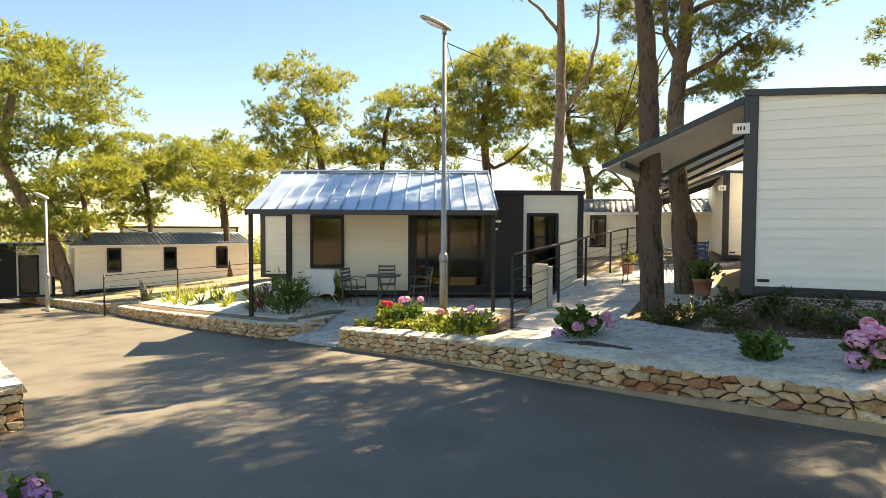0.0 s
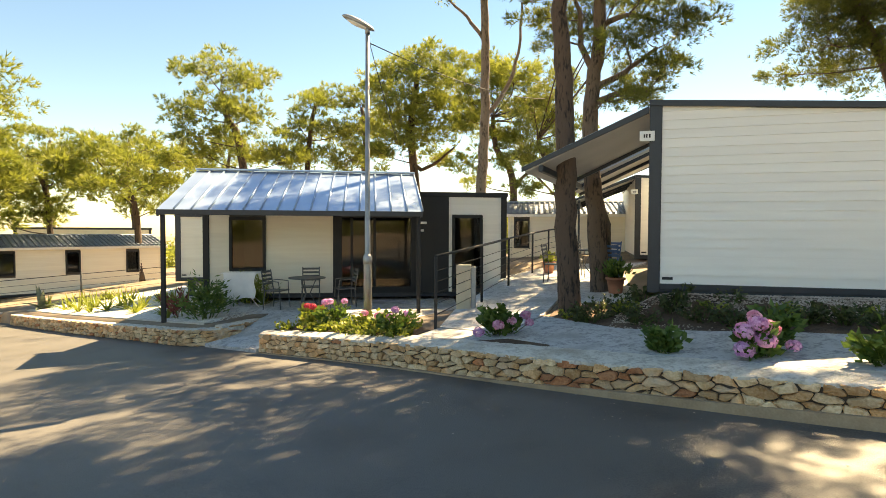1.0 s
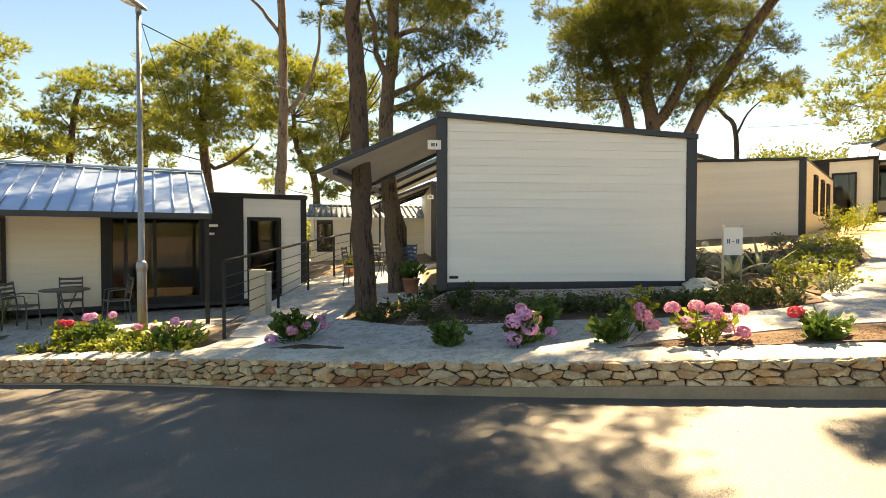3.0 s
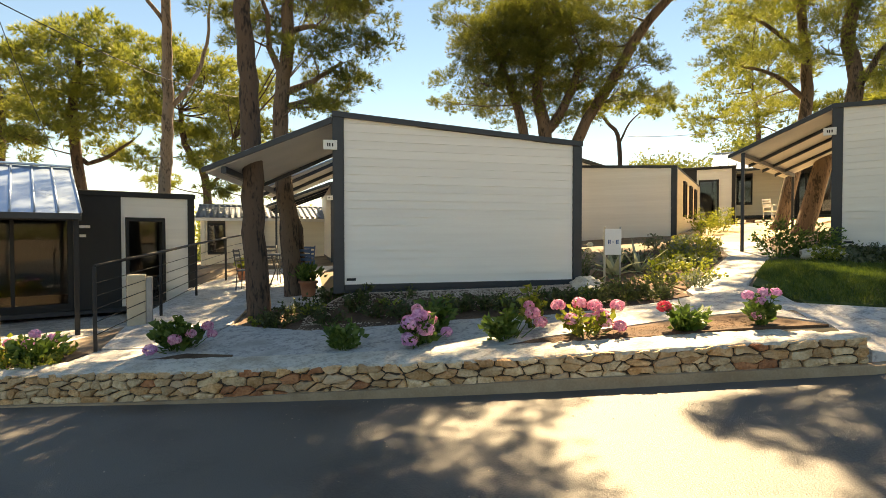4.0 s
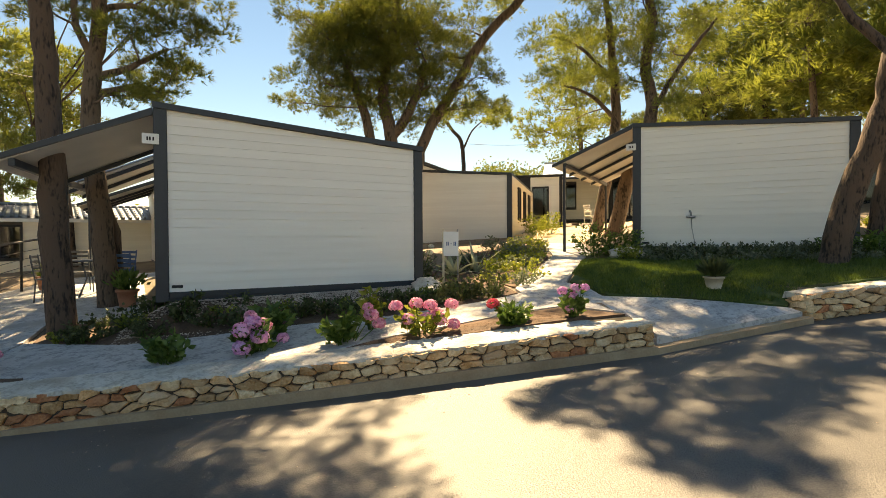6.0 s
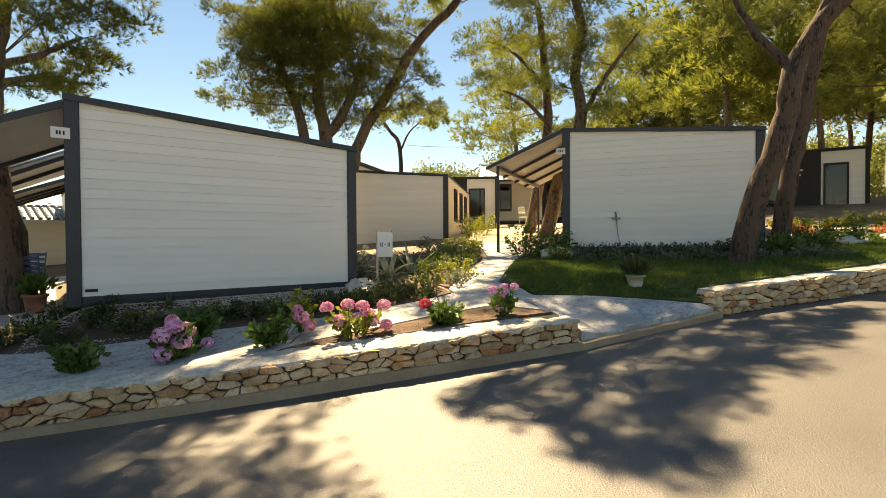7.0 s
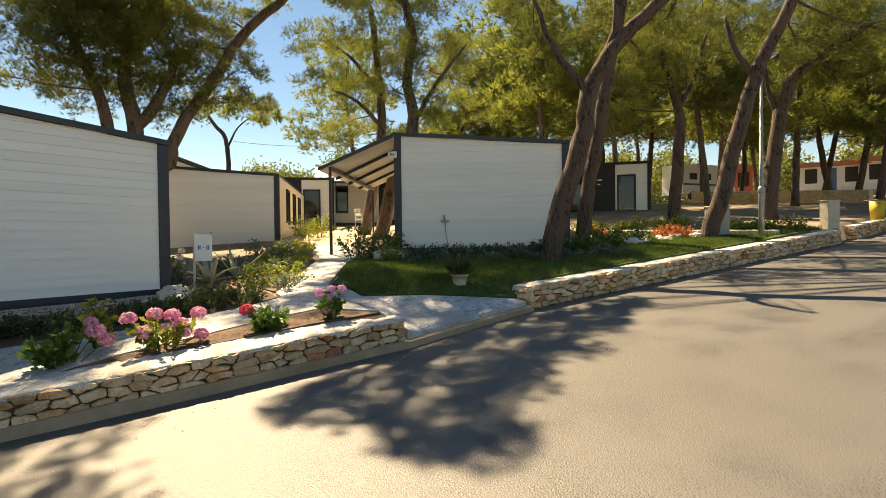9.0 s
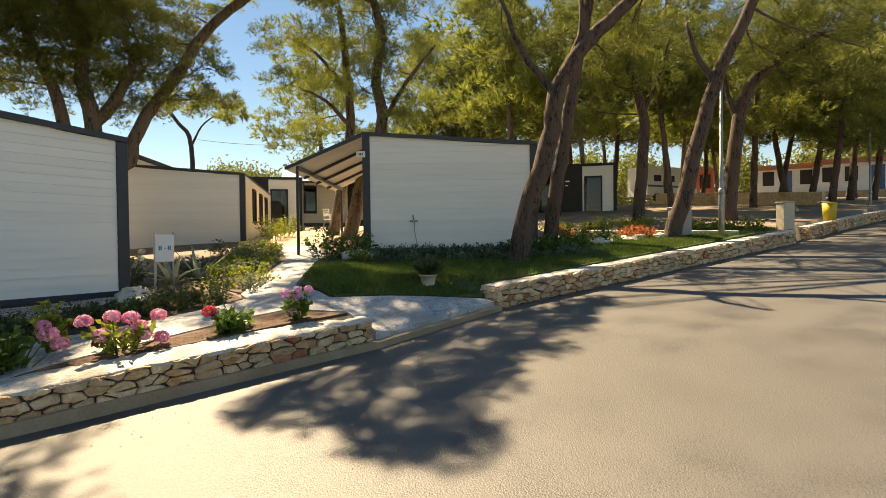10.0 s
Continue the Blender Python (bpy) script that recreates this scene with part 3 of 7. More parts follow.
def front_home(x, y, z, yaw, label, porch=True, mirror=False, mat_s=None):
    """A mobile home seen from its long front: window, sliding door, dark entrance bay, pale end bay with a door, and a porch roof."""
    mat_s = mat_s or M_SIDING_W
    h = thing("mobile_home", pose(x, y, z, 0, 0, yaw), label, "mobile home", "mobile homes")
    Wd, H0 = 7.66, 2.57
    holes = [(0.60, 1.48, 0.59, 1.94), (3.30, 5.20, 0.10, 2.02), (6.22, 7.04, 0.10, 2.03)]
    shell(h, Wd, 4.0, H0, H0, holes)
    siding(h, "siding_board", 0.12, 3.14, 0.02, H0 - 0.02, 0.0, mat_s, holes=holes)
    siding(h, "siding_board", 6.14, Wd - 0.12, 0.02, H0 - 0.06, 0.0, M_SIDING, holes=holes)
    part("corner_post", boxed(-0.03, 0.116, -0.05, 0.1, -0.1, H0 - 0.002, 0.006), M_BLACK, h)
    part("corner_post", boxed(Wd - 0.116, Wd + 0.03, -0.05, 0.1, -0.1, H0 - 0.002, 0.006), M_BLACK, h)
    for a, b, c, d in ((3.144, 3.30, 0.0, H0), (5.20, 6.136, 0.0, H0), (3.302, 5.198, 2.02, H0), (3.302, 5.198, 0.0, 0.10)):
        part("dark_panel", boxed(a, b, -0.035, -0.001, c, d - 0.002, 0.004), M_BLACK, h)
    part("fascia", boxed(-0.05, Wd + 0.05, -0.08, -0.052, H0 - 0.05, H0 + 0.06, 0.005), M_BLACK, h)
    window(h, 0.60, 1.48, 0.59, 1.94, -0.02)
    window(h, 3.30, 5.20, 0.10, 2.02, -0.03, bars=(3.62, 4.2), name="sliding_door")
    window(h, 6.22, 7.04, 0.10, 2.03, -0.02, name="glazed_door")
    for zz in (1.80, 1.60):
        part("number_plate", boxed(5.35, 5.55 if zz > 1.7 else 5.47, -0.045, -0.036, zz, zz + 0.06, 0.003), M_WHITE, h, "small pale plate")
    chassis(h, Wd, 4.0, 0.4)
    if porch:
        pr = part("porch_roof", bmesh.new(), M_ROOF, h, "standing-seam blue-grey metal porch roof")
        x0, x1, yb, yf, zt, zl = -0.20, 5.22, 0.15, -2.45, 3.10, 2.03
        n = 16
        for i in range(n):
            a, b = x0 + (x1 - x0) * i / n, x0 + (x1 - x0) * (i + 1) / n
            bm = bmesh.new()
            q = [(a + 0.004, yb, zt), (b - 0.004, yb, zt), (b - 0.004, yf, zl), (a + 0.004, yf, zl)]
            v = [bm.verts.new(p) for p in q] + [bm.verts.new((p[0], p[1], p[2] - 0.03)) for p in q]
            for f in ((0, 3, 2, 1), (4, 5, 6, 7), (0, 1, 5, 4), (1, 2, 6, 5), (2, 3, 7, 6), (3, 0, 4, 7)):
                bm.faces.new([v[k] for k in f])
            r = 0.02
            tube(bm, [(b, yb, zt + 0.02), (b, yf, zl + 0.02)], r, 6)
            bmesh.ops.recalc_face_normals(bm, faces=bm.faces[:])
            part("roof_sheet", bm, M_ROOF, pr)
        part("ridge_cap", boxed(x0 - 0.02, x1 + 0.02, yb - 0.09, yb + 0.06, zt + 0.012, zt + 0.055, 0.01), M_ROOF, pr)
        part("eave_board", boxed(x0, x1, yf - 0.03, yf + 0.02, zl - 0.11, zl - 0.002, 0.005), M_DARK, pr)
        for a in (x0, x1 - 0.05):
            bm = bmesh.new()
            v = [bm.verts.new(p) for p in ((a, yb, zt - 0.14), (a, yf, zl - 0.14), (a, yf, zl - 0.032), (a, yb, zt - 0.032))]
            f = bm.faces.new(v)
            g = bmesh.ops.extrude_face_region(bm, geom=[f])
            bmesh.ops.translate(bm, vec=(0.05, 0, 0), verts=[e for e in g["geom"] if isinstance(e, bmesh.types.BMVert)])
            bmesh.ops.recalc_face_normals(bm, faces=bm.faces[:])
            part("barge_board", bm, M_DARK, pr)
        for a in (x0 + 0.05, x1 - 0.12):
            part("porch_post", boxed(a, a + 0.08, yf + 0.05, yf + 0.13, -0.30, zl - 0.1, 0.006), M_BLACK, pr)
    return h


home_h = front_home(-4.05, 13.95, 0.15, 0, "mobile home with metal porch roof and dark entrance bay")


# ---- trees ----
def pine(label, trunk, r, puffs, bark, needles, tuft, branches=(), limb=0.55):
    """A pine: a bent tapered trunk with limbs out to loose clumps of needle tufts. puffs: centre and radius of each
    clump; many high ones are added out of view to cast shade.
    """
    rnd = random.Random(round(trunk[0][0] * 97 + trunk[0][1] * 31))
    base = Vector(trunk[0])
    base.z = ground_at(base.x, base.y) - 0.12
    tree = thing("pine_tree", Matrix.Translation(base), label, "tree", "pine trees")
    pts = [Vector(p) - base for p in trunk]
    pts[0] = Vector((0, 0, 0))

    def smooth(ps, k=4):
        out = []
        for i in range(len(ps) - 1):
            a, b = ps[max(i - 1, 0)], ps[min(i + 2, len(ps) - 1)]
            for j in range(k):
                t = j / k
                p, q = ps[i], ps[i + 1]
                c = 0.5 * (2 * p + (q - a) * t + (2 * a - 5 * p + 4 * q - b) * t * t + (3 * p - a - 3 * q + b) * t ** 3)
                out.append(c + Vector((rnd.uniform(-1, 1), rnd.uniform(-1, 1), 0)) * r * 0.12)
        return out + [ps[-1]]
    bm = bmesh.new()
    path = smooth(pts, 5)
    rad = [r * (1.28 if i == 0 else 1.0) * (1 - 0.55 * i / len(path)) for i in range(len(path))]
    tube(bm, path, rad, 10)
    wood = [(p, q) for p, q in zip(path, rad)]
    for b in branches:
        bp = smooth([Vector(p) - base for p in b], 4)
        near = min(wood, key=lambda w: (w[0] - bp[0]).length)
        bp[0] = near[0]
        br = [near[1] * limb * (1 - (0.7 if limb < 0.6 else 0.5) * i / len(bp)) for i in range(len(bp))]
        tube(bm, bp, br, 7)
        wood += list(zip(bp, br))
    verts, faces = [], []
    near_by = base.xy.length < 20
    for x, y, z, R in puffs:
        c = Vector((x, y, z)) - base
        near = min(wood, key=lambda w: (w[0] - c).length + 0.6 * max(0, w[0].z - c.z + 0.3) + (3 * max(0, 8.6 - base.z - w[0].z) if z > 9 else 0))
        mid = near[0].lerp(c, 0.55) + Vector((rnd.uniform(-1, 1), rnd.uniform(-1, 1), rnd.uniform(-0.6, 0.2))) * R * 0.3
        lp = smooth([near[0], mid, c + Vector((0, 0, R * 0.2))], 3)
        r0 = min(near[1] * 0.4, 0.022 + 0.014 * R)
        tube(bm, lp, [r0 * (1 - 0.75 * i / len(lp)) for i in range(len(lp))], 5)
        R *= 1.3
        # clumps above the view only cast shade: fewer, broader blades make it denser
        high = near_by and z > 1.9 + 0.47 * math.hypot(x, y)
        blades, broad = (5, 0.095) if high else (7, 0.052) if near_by else (5, 0.085)
        for k in range(22):
            o = Vector((rnd.gauss(0, 1), rnd.gauss(0, 1), rnd.gauss(0, 0.8)))
            o = o / max(o.length, 0.01) * rnd.uniform(0.35, 1.12)
            cc = c + Vector((o.x, o.y, o.z * 0.62)) * R
            if k < 7:
                tube(bm, [lp[-2 if k % 2 else -3], lp[-1].lerp(cc, 0.5) + Vector((0, 0, -0.08 * R)), cc], [r0 * 0.3, r0 * 0.22, r0 * 0.1], 3, False)
            cr = R * rnd.uniform(0.20, 0.36)
            for _ in range(int((8.0 if near_by else 5.5) * (cr / tuft) ** 2) + 6):
                d = Vector((rnd.gauss(0, 1), rnd.gauss(0, 1), rnd.gauss(0.25, 0.75)))
                d = d / max(d.length, 0.01)
                p0 = cc + Vector((d.x, d.y, d.z * 0.7)) * cr * rnd.uniform(0.35, 1.0)
                ax = (d + Vector((o.x, o.y, 0.55))).normalized()
                q = ax.to_track_quat("Z", "Y")
                L = tuft * (rnd.uniform(0.65, 1.15) if near_by else rnd.uniform(0.8, 1.4))
                for b in range(blades):
                    a = b * 6.283 / blades + rnd.uniform(-0.4, 0.4)
                    t = rnd.uniform(0.12, 0.85)
                    dr = q @ Vector((math.cos(a) * math.sin(t), math.sin(a) * math.sin(t), math.cos(t)))
                    sd = dr.cross(Vector((rnd.uniform(-1, 1), rnd.uniform(-1, 1), rnd.uniform(-1, 1)))).normalized() * L * broad
                    i = len(verts)
                    verts += [p0 - sd, p0 + sd, p0 + dr * L]
                    faces.append((i, i + 1, i + 2))
    part("trunk", bm, bark, tree)
    if faces:
        me = bpy.data.meshes.new("crown")
        me.from_pydata([tuple(v) for v in verts], [], faces)
        me.materials.append(needles)
        cr = new("crown", me)
        cr.parent = tree
    return tree


pine('large leaning pine with a broad yellow-green crown', [(-18.82, 27.11, -1.15), (-19.41, 26.69, 1.01), (-20.19, 26.1, 2.68), (-20.83, 25.6, 4.8), (-20.71, 25.69, 7.22), (-20.26, 26.04, 9.18)], 0.3,
     [(-20.22, 26.37, 10.23, 1.97), (-17.66, 26.19, 8.29, 1.65), (-21.92, 27.39, 7.86, 1.89), (-18.2, 25.74, 6.57, 1.68), (-18.09, 28.57, 7.85, 1.23), (-19.37, 25.12, 5.27, 1.44), (-20.5, 24.09, 8.87, 2.21), (-20.57, 23.24, 5.96, 2.17), (-19.03, 26.4, 9.29, 1.35), (-18.45, 28.16, 6.3, 1.11)], M_BARK_L, M_PINE, 0.247, [[(-19.44, 26.67, -0.96), (-19.5, 26.62, 1.3), (-19.5, 26.62, 3.54), (-19.06, 26.94, 6.09)]])
pine('pine with a loose sunlit yellow-green crown', [(-18.25, 27.49, 1.15), (-18.33, 27.44, 2.74), (-18.51, 27.32, 4.16)], 0.17,
     [(-17.18, 25.75, 3.89, 1.66), (-20.42, 28.35, 3.51, 1.45), (-16.38, 26.23, 4.62, 1.26), (-17.67, 25.63, 2.26, 1.23), (-21.27, 26.79, 3.26, 1.71), (-19.66, 24.4, 1.97, 1.4), (-18.6, 24.69, 1.85, 1.06)], M_BARK, M_PINE, 0.247, [])
pine('pine with a loose sunlit yellow-green crown', [(-17.17, 31.64, 1.41), (-17.35, 31.55, 3.56), (-17.88, 31.25, 5.18)], 0.18,
     [(-17.11, 29.64, 5.31, 1.64), (-16.46, 30.42, 4.3, 1.62), (-18.41, 30.2, 3.79, 1.47), (-15.34, 30.12, 5.06, 1.11), (-18.14, 31.63, 2.9, 1.39), (-19.14, 30.56, 2.37, 1.11)], M_BARK, M_PINE, 0.270, [])
pine('pine with a loose sunlit yellow-green crown', [(-12.63, 31.57, 1.59), (-12.9, 31.46, 3.25), (-13.86, 31.05, 4.85)], 0.2,
     [(-14.62, 31.67, 5.9, 1.42), (-12.88, 30.68, 5.14, 1.55), (-12.86, 33.6, 6.34, 1.46), (-13.29, 29.08, 3.74, 1.3), (-12.5, 33.54, 4.58, 1.48), (-11.16, 33.25, 5.95, 1.04), (-13.18, 32.58, 3.47, 1.23), (-10.47, 30.19, 3.19, 0.88)], M_BARK, M_PINE, 0.255, [])
pine('pine with a loose sunlit yellow-green crown', [(-5.75, 27.4, 4.46), (-6.29, 27.28, 5.78), (-6.83, 27.15, 7.17), (-7.09, 27.09, 8.42)], 0.22,
     [(-8.17, 27.42, 9.63, 1.0), (-6.59, 26.25, 9.17, 1.05), (-5.78, 28.32, 9.32, 1.03), (-8.63, 26.17, 7.24, 0.94), (-6.78, 25.4, 7.48, 1.05), (-5.74, 27.41, 7.51, 1.02), (-6.28, 26.61, 6.1, 0.99), (-5.23, 28.49, 5.97, 1.11), (-7.9, 27.39, 5.36, 0.94), (-4.16, 28.34, 5.36, 0.78), (-7.97, 25.76, 5.95, 0.69)], M_BARK, M_PINE, 0.210, [])
pine('pine with a loose sunlit yellow-green crown', [(-3.87, 30.76, 4.8), (-3.39, 30.81, 6.8), (-3.07, 30.85, 8.73)], 0.18,
     [(-3.39, 30.76, 8.87, 1.12), (-2.02, 31.99, 9.49, 0.94), (-3.94, 30.04, 7.45, 0.94), (-2.86, 32.08, 7.68, 1.2), (-4.47, 29.38, 5.8, 0.98), (-1.7, 32.48, 7.42, 1.18), (-2.82, 31.61, 5.95, 1.11)], M_BARK, M_PINE, 0.232, [])
pine('pine with a loose sunlit yellow-green crown', [(-0.64, 30.99, 4.84), (-0.33, 31.0, 6.84), (-0.5, 31.0, 8.78)], 0.18,
     [(-0.5, 31.33, 9.01, 0.93), (0.16, 33.06, 10.27, 0.83), (-0.95, 30.06, 7.47, 0.93), (0.49, 31.74, 7.63, 1.09), (-0.17, 33.03, 6.32, 1.2), (-1.24, 29.68, 5.54, 0.92)], M_BARK, M_PINE_D, 0.232, [])
pine('pine with a broad crown behind the homes', [(2.63, 26.87, 4.44), (2.06, 26.92, 6.19), (2.16, 26.91, 8.14), (2.37, 26.9, 9.8)], 0.24,
     [(2.4, 27.29, 10.63, 0.99), (1.33, 25.92, 9.51, 0.79), (3.15, 25.33, 9.21, 0.92), (1.72, 25.55, 8.21, 1.04), (3.29, 26.26, 7.85, 0.98), (0.85, 27.3, 7.94, 0.93), (2.37, 26.7, 6.84, 1.07), (1.08, 25.78, 6.13, 0.97), (3.64, 25.77, 6.41, 0.86), (3.38, 28.03, 5.64, 0.85), (0.13, 25.44, 5.54, 0.72), (1.6, 27.5, 10.0, 0.9), (3.6, 26.6, 10.2, 0.9), (4.3, 27.2, 8.6, 0.95), (0.6, 26.8, 9.0, 0.85), (3.0, 27.4, 8.8, 1.0), (2.0, 26.2, 7.4, 0.9), (4.4, 26.4, 7.2, 0.9), (1.2, 27.2, 6.9, 0.9)], M_BARK, M_PINE, 0.202, [[(2.35, 26.9, 4.78), (3.24, 26.81, 5.19), (4.19, 26.67, 6.01)]])
pine('pine with a loose sunlit yellow-green crown', [(-22.50, 41.00, -0.5), (-22.20, 41.00, 2.2), (-22.70, 41.20, 5.0), (-22.30, 41.00, 8.0)], 0.2,
     [(-22.50, 41.00, 8.60, 1.2), (-20.90, 40.50, 7.20, 1.3), (-24.20, 41.30, 7.00, 1.3), (-21.90, 41.80, 6.00, 1.3), (-20.10, 41.20, 5.40, 1.1), (-24.70, 40.60, 5.20, 1.2), (-22.80, 40.20, 4.60, 1.0)], M_BARK_M, M_PINE, 0.27, [[(-22.30, 41.00, 2.6), (-21.30, 40.80, 4.0), (-20.70, 41.00, 5.2)]])
pine('pine with a loose sunlit yellow-green crown', [(-16.50, 39.50, -0.5), (-16.20, 39.50, 2.2), (-16.70, 39.70, 5.0), (-16.30, 39.50, 7.0)], 0.2,
     [(-16.30, 39.50, 7.90, 1.2), (-14.60, 39.00, 6.60, 1.3), (-18.00, 39.80, 6.60, 1.2), (-16.30, 40.30, 5.40, 1.2), (-14.00, 39.70, 4.90, 1.0), (-18.90, 39.10, 4.90, 1.2)], M_BARK_M, M_PINE, 0.27, [[(-16.30, 39.50, 2.6), (-15.30, 39.30, 4.0), (-14.70, 39.50, 5.2)]])
pine('pine with a loose sunlit yellow-green crown', [(-10.20, 40.50, -0.5), (-9.90, 40.50, 2.2), (-10.40, 40.70, 5.0), (-10.00, 40.50, 8.0)], 0.2,
     [(-10.40, 40.50, 8.20, 1.2), (-8.50, 40.00, 7.00, 1.2), (-12.00, 40.80, 6.40, 1.3), (-9.80, 41.30, 5.70, 1.2), (-8.00, 40.70, 4.70, 1.1), (-11.40, 40.10, 4.40, 1.0)], M_BARK_M, M_PINE, 0.27, [[(-10.00, 40.50, 2.6), (-9.00, 40.30, 4.0), (-8.40, 40.50, 5.2)]])
# high clumps out to the right are added out of view to shade the ramp
pine('slender tall pine with a bare reddish trunk', [(3.54, 17.14, 1.53), (3.61, 17.12, 3.06), (3.7, 17.1, 5.11), (3.7, 17.11, 7.06), (3.66, 17.11, 8.99), (3.51, 17.15, 11.62), (3.4, 17.17, 13.53)], 0.19,
     [(2.13, 18.11, 10.51, 0.93), (3.38, 16.1, 10.53, 1.12), (4.62, 16.31, 9.65, 0.9), (3.71, 16.15, 12.02, 1.02), (2.05, 18.61, 10.78, 0.78), (2.63, 17.09, 11.05, 0.78), (3.06, 15.86, 11.49, 0.78), (3.61, 15.46, 11.6, 0.78), (3.63, 14.86, 11.55, 0.78), (4.77, 15.24, 11.86, 0.78), (4.72, 17.15, 12.13, 0.78), (7.41, 14.93, 10.93, 0.6), (8.06, 14.78, 11.02, 0.6), (8.95, 15.75, 11.66, 0.6), (9.05, 16.85, 12.16, 0.6), (10.14, 17.73, 12.81, 0.6), (10.11, 18.81, 13.28, 0.6), (11.2, 19.69, 13.92, 0.6), (11.26, 21.05, 14.54, 0.6), (12.22, 21.1, 14.79, 0.6), (12.91, 22.98, 15.78, 0.6), (12.65, 24.41, 16.35, 0.6), (14.38, 24.75, 16.91, 0.6), (8.52, 15.83, 11.71, 0.55), (9.13, 17.14, 11.89, 0.6), (9.36, 18.37, 11.62, 0.65), (9.87, 19.78, 11.79, 0.7), (10.13, 21.24, 11.74, 0.7), (10.84, 19.76, 11.25, 0.7), (11.78, 21.48, 11.81, 0.7), (11.1, 18.0, 11.67, 0.5)], M_BARK_L, M_PINE, 0.131, [[(3.67, 17.11, 7.94), (3.11, 17.22, 8.68), (2.5, 17.32, 9.25)], [(3.72, 17.1, 5.47), (4.33, 16.96, 6.32), (4.72, 16.85, 7.5), (4.82, 16.82, 9.05)]])
pine('pine with a loose sunlit yellow-green crown', [(6.69, 24.09, 1.96), (6.47, 24.15, 4.24), (5.74, 24.33, 5.65), (5.6, 24.36, 7.05)], 0.2,
     [(4.84, 25.23, 9.84, 0.84), (3.98, 23.19, 8.22, 0.77), (5.73, 24.51, 9.36, 0.74), (6.17, 22.8, 8.48, 0.97), (7.85, 25.1, 8.13, 1.07), (6.69, 25.11, 7.6, 1.08), (7.72, 24.2, 6.39, 1.01), (6.69, 25.05, 6.03, 1.03), (4.46, 24.38, 6.79, 0.81), (8.45, 24.88, 7.17, 0.76), (4.06, 24.18, 4.86, 0.66), (5.14, 25.7, 4.12, 0.56), (6.6, 24.6, 9.0, 0.9), (5.4, 23.9, 8.4, 0.9), (7.3, 23.7, 7.3, 0.9), (5.6, 24.8, 6.2, 0.85), (8.3, 24.2, 8.9, 0.85), (4.7, 23.7, 7.6, 0.8), (6.3, 24.0, 5.0, 0.7), (7.9, 24.9, 5.2, 0.75)], M_BARK, M_PINE, 0.188, [[(6.6, 24.11, 3.73), (7.29, 23.91, 4.47), (8.43, 23.54, 3.32)]])
# clumps above z 10 are added shade casters, not this tree's own crown
pine('pine with gnarled limbs behind the ramp', [(7.63, 20.63, 1.5), (7.51, 20.68, 3.24), (7.1, 20.82, 4.34), (6.69, 20.96, 5.44)], 0.17,
     [(7.3, 21.38, 4.18, 0.75), (6.51, 22.08, 3.56, 0.6), (7.54, 21.15, 5.04, 0.75), (6.23, 20.48, 4.72, 0.69), (7.96, 21.3, 3.51, 0.48), (7.5, 17.5, 10.25, 0.95), (8.78, 17.39, 10.51, 0.95), (8.91, 18.12, 10.45, 0.95), (9.72, 17.09, 10.83, 0.95), (10.18, 15.3, 10.9, 0.95), (7.0, 20.8, 6.2, 0.7), (8.2, 21.0, 6.0, 0.7), (6.4, 21.2, 6.8, 0.7), (7.6, 20.6, 7.2, 0.75), (8.6, 20.8, 4.4, 0.55)], M_BARK, M_PINE_D, 0.165, [])
# most clumps are unseen, set along the sun's line to shade the road
pine('tall pine with a dark ridged trunk beside the ramp', [(3.26, 8.17, 0.61), (3.16, 8.21, 1.82), (3.14, 8.22, 3.12), (3.09, 8.24, 4.4), (3.03, 8.26, 5.25), (3.09, 8.24, 6.5), (2.92, 8.3, 8.03)], 0.185,
     [(1.95, 8.99, 9.36, 0.88), (3.07, 8.81, 9.73, 1.06), (3.76, 7.79, 8.43, 0.83), (2.33, 8.65, 8.04, 0.69), (3.89, 8.38, 8.01, 0.79), (3.99, 7.18, 7.55, 0.65), (1.25, 8.58, 8.32, 0.67), (1.21, 9.17, 7.85, 0.78), (3.05, 11.25, 7.77, 0.78), (2.77, 8.69, 7.92, 1.08), (1.28, 6.99, 7.84, 0.78), (3.13, 7.16, 8.2, 1.08), (4.75, 8.51, 8.48, 1.08), (4.97, 6.25, 8.11, 1.08), (3.53, 5.08, 8.18, 1.08), (0.27, 10.71, 8.28, 0.78), (2.83, 5.43, 8.89, 1.08), (4.92, 5.19, 8.8, 1.08), (6.25, 6.24, 8.79, 1.08), (6.71, 8.23, 9.24, 1.08), (2.78, 9.66, 9.0, 0.78), (4.61, 9.29, 9.44, 1.08), (7.17, 8.21, 9.33, 1.08), (4.22, 8.76, 8.65, 0.72), (5.39, 9.34, 8.53, 0.72), (6.03, 9.93, 8.64, 0.72), (5.01, 7.57, 8.52, 0.72), (5.49, 8.92, 8.84, 0.72), (3.75, 8.65, 9.08, 0.72), (4.32, 7.57, 8.67, 0.72), (4.91, 7.28, 8.7, 0.72)], M_BARK, M_PINE, 0.150, [[(3.04, 8.26, 6.09), (2.54, 8.43, 7.2), (2.21, 8.52, 8.11)], [(3.07, 8.25, 6.67), (3.58, 8.04, 7.36), (4.03, 7.83, 7.91)]])
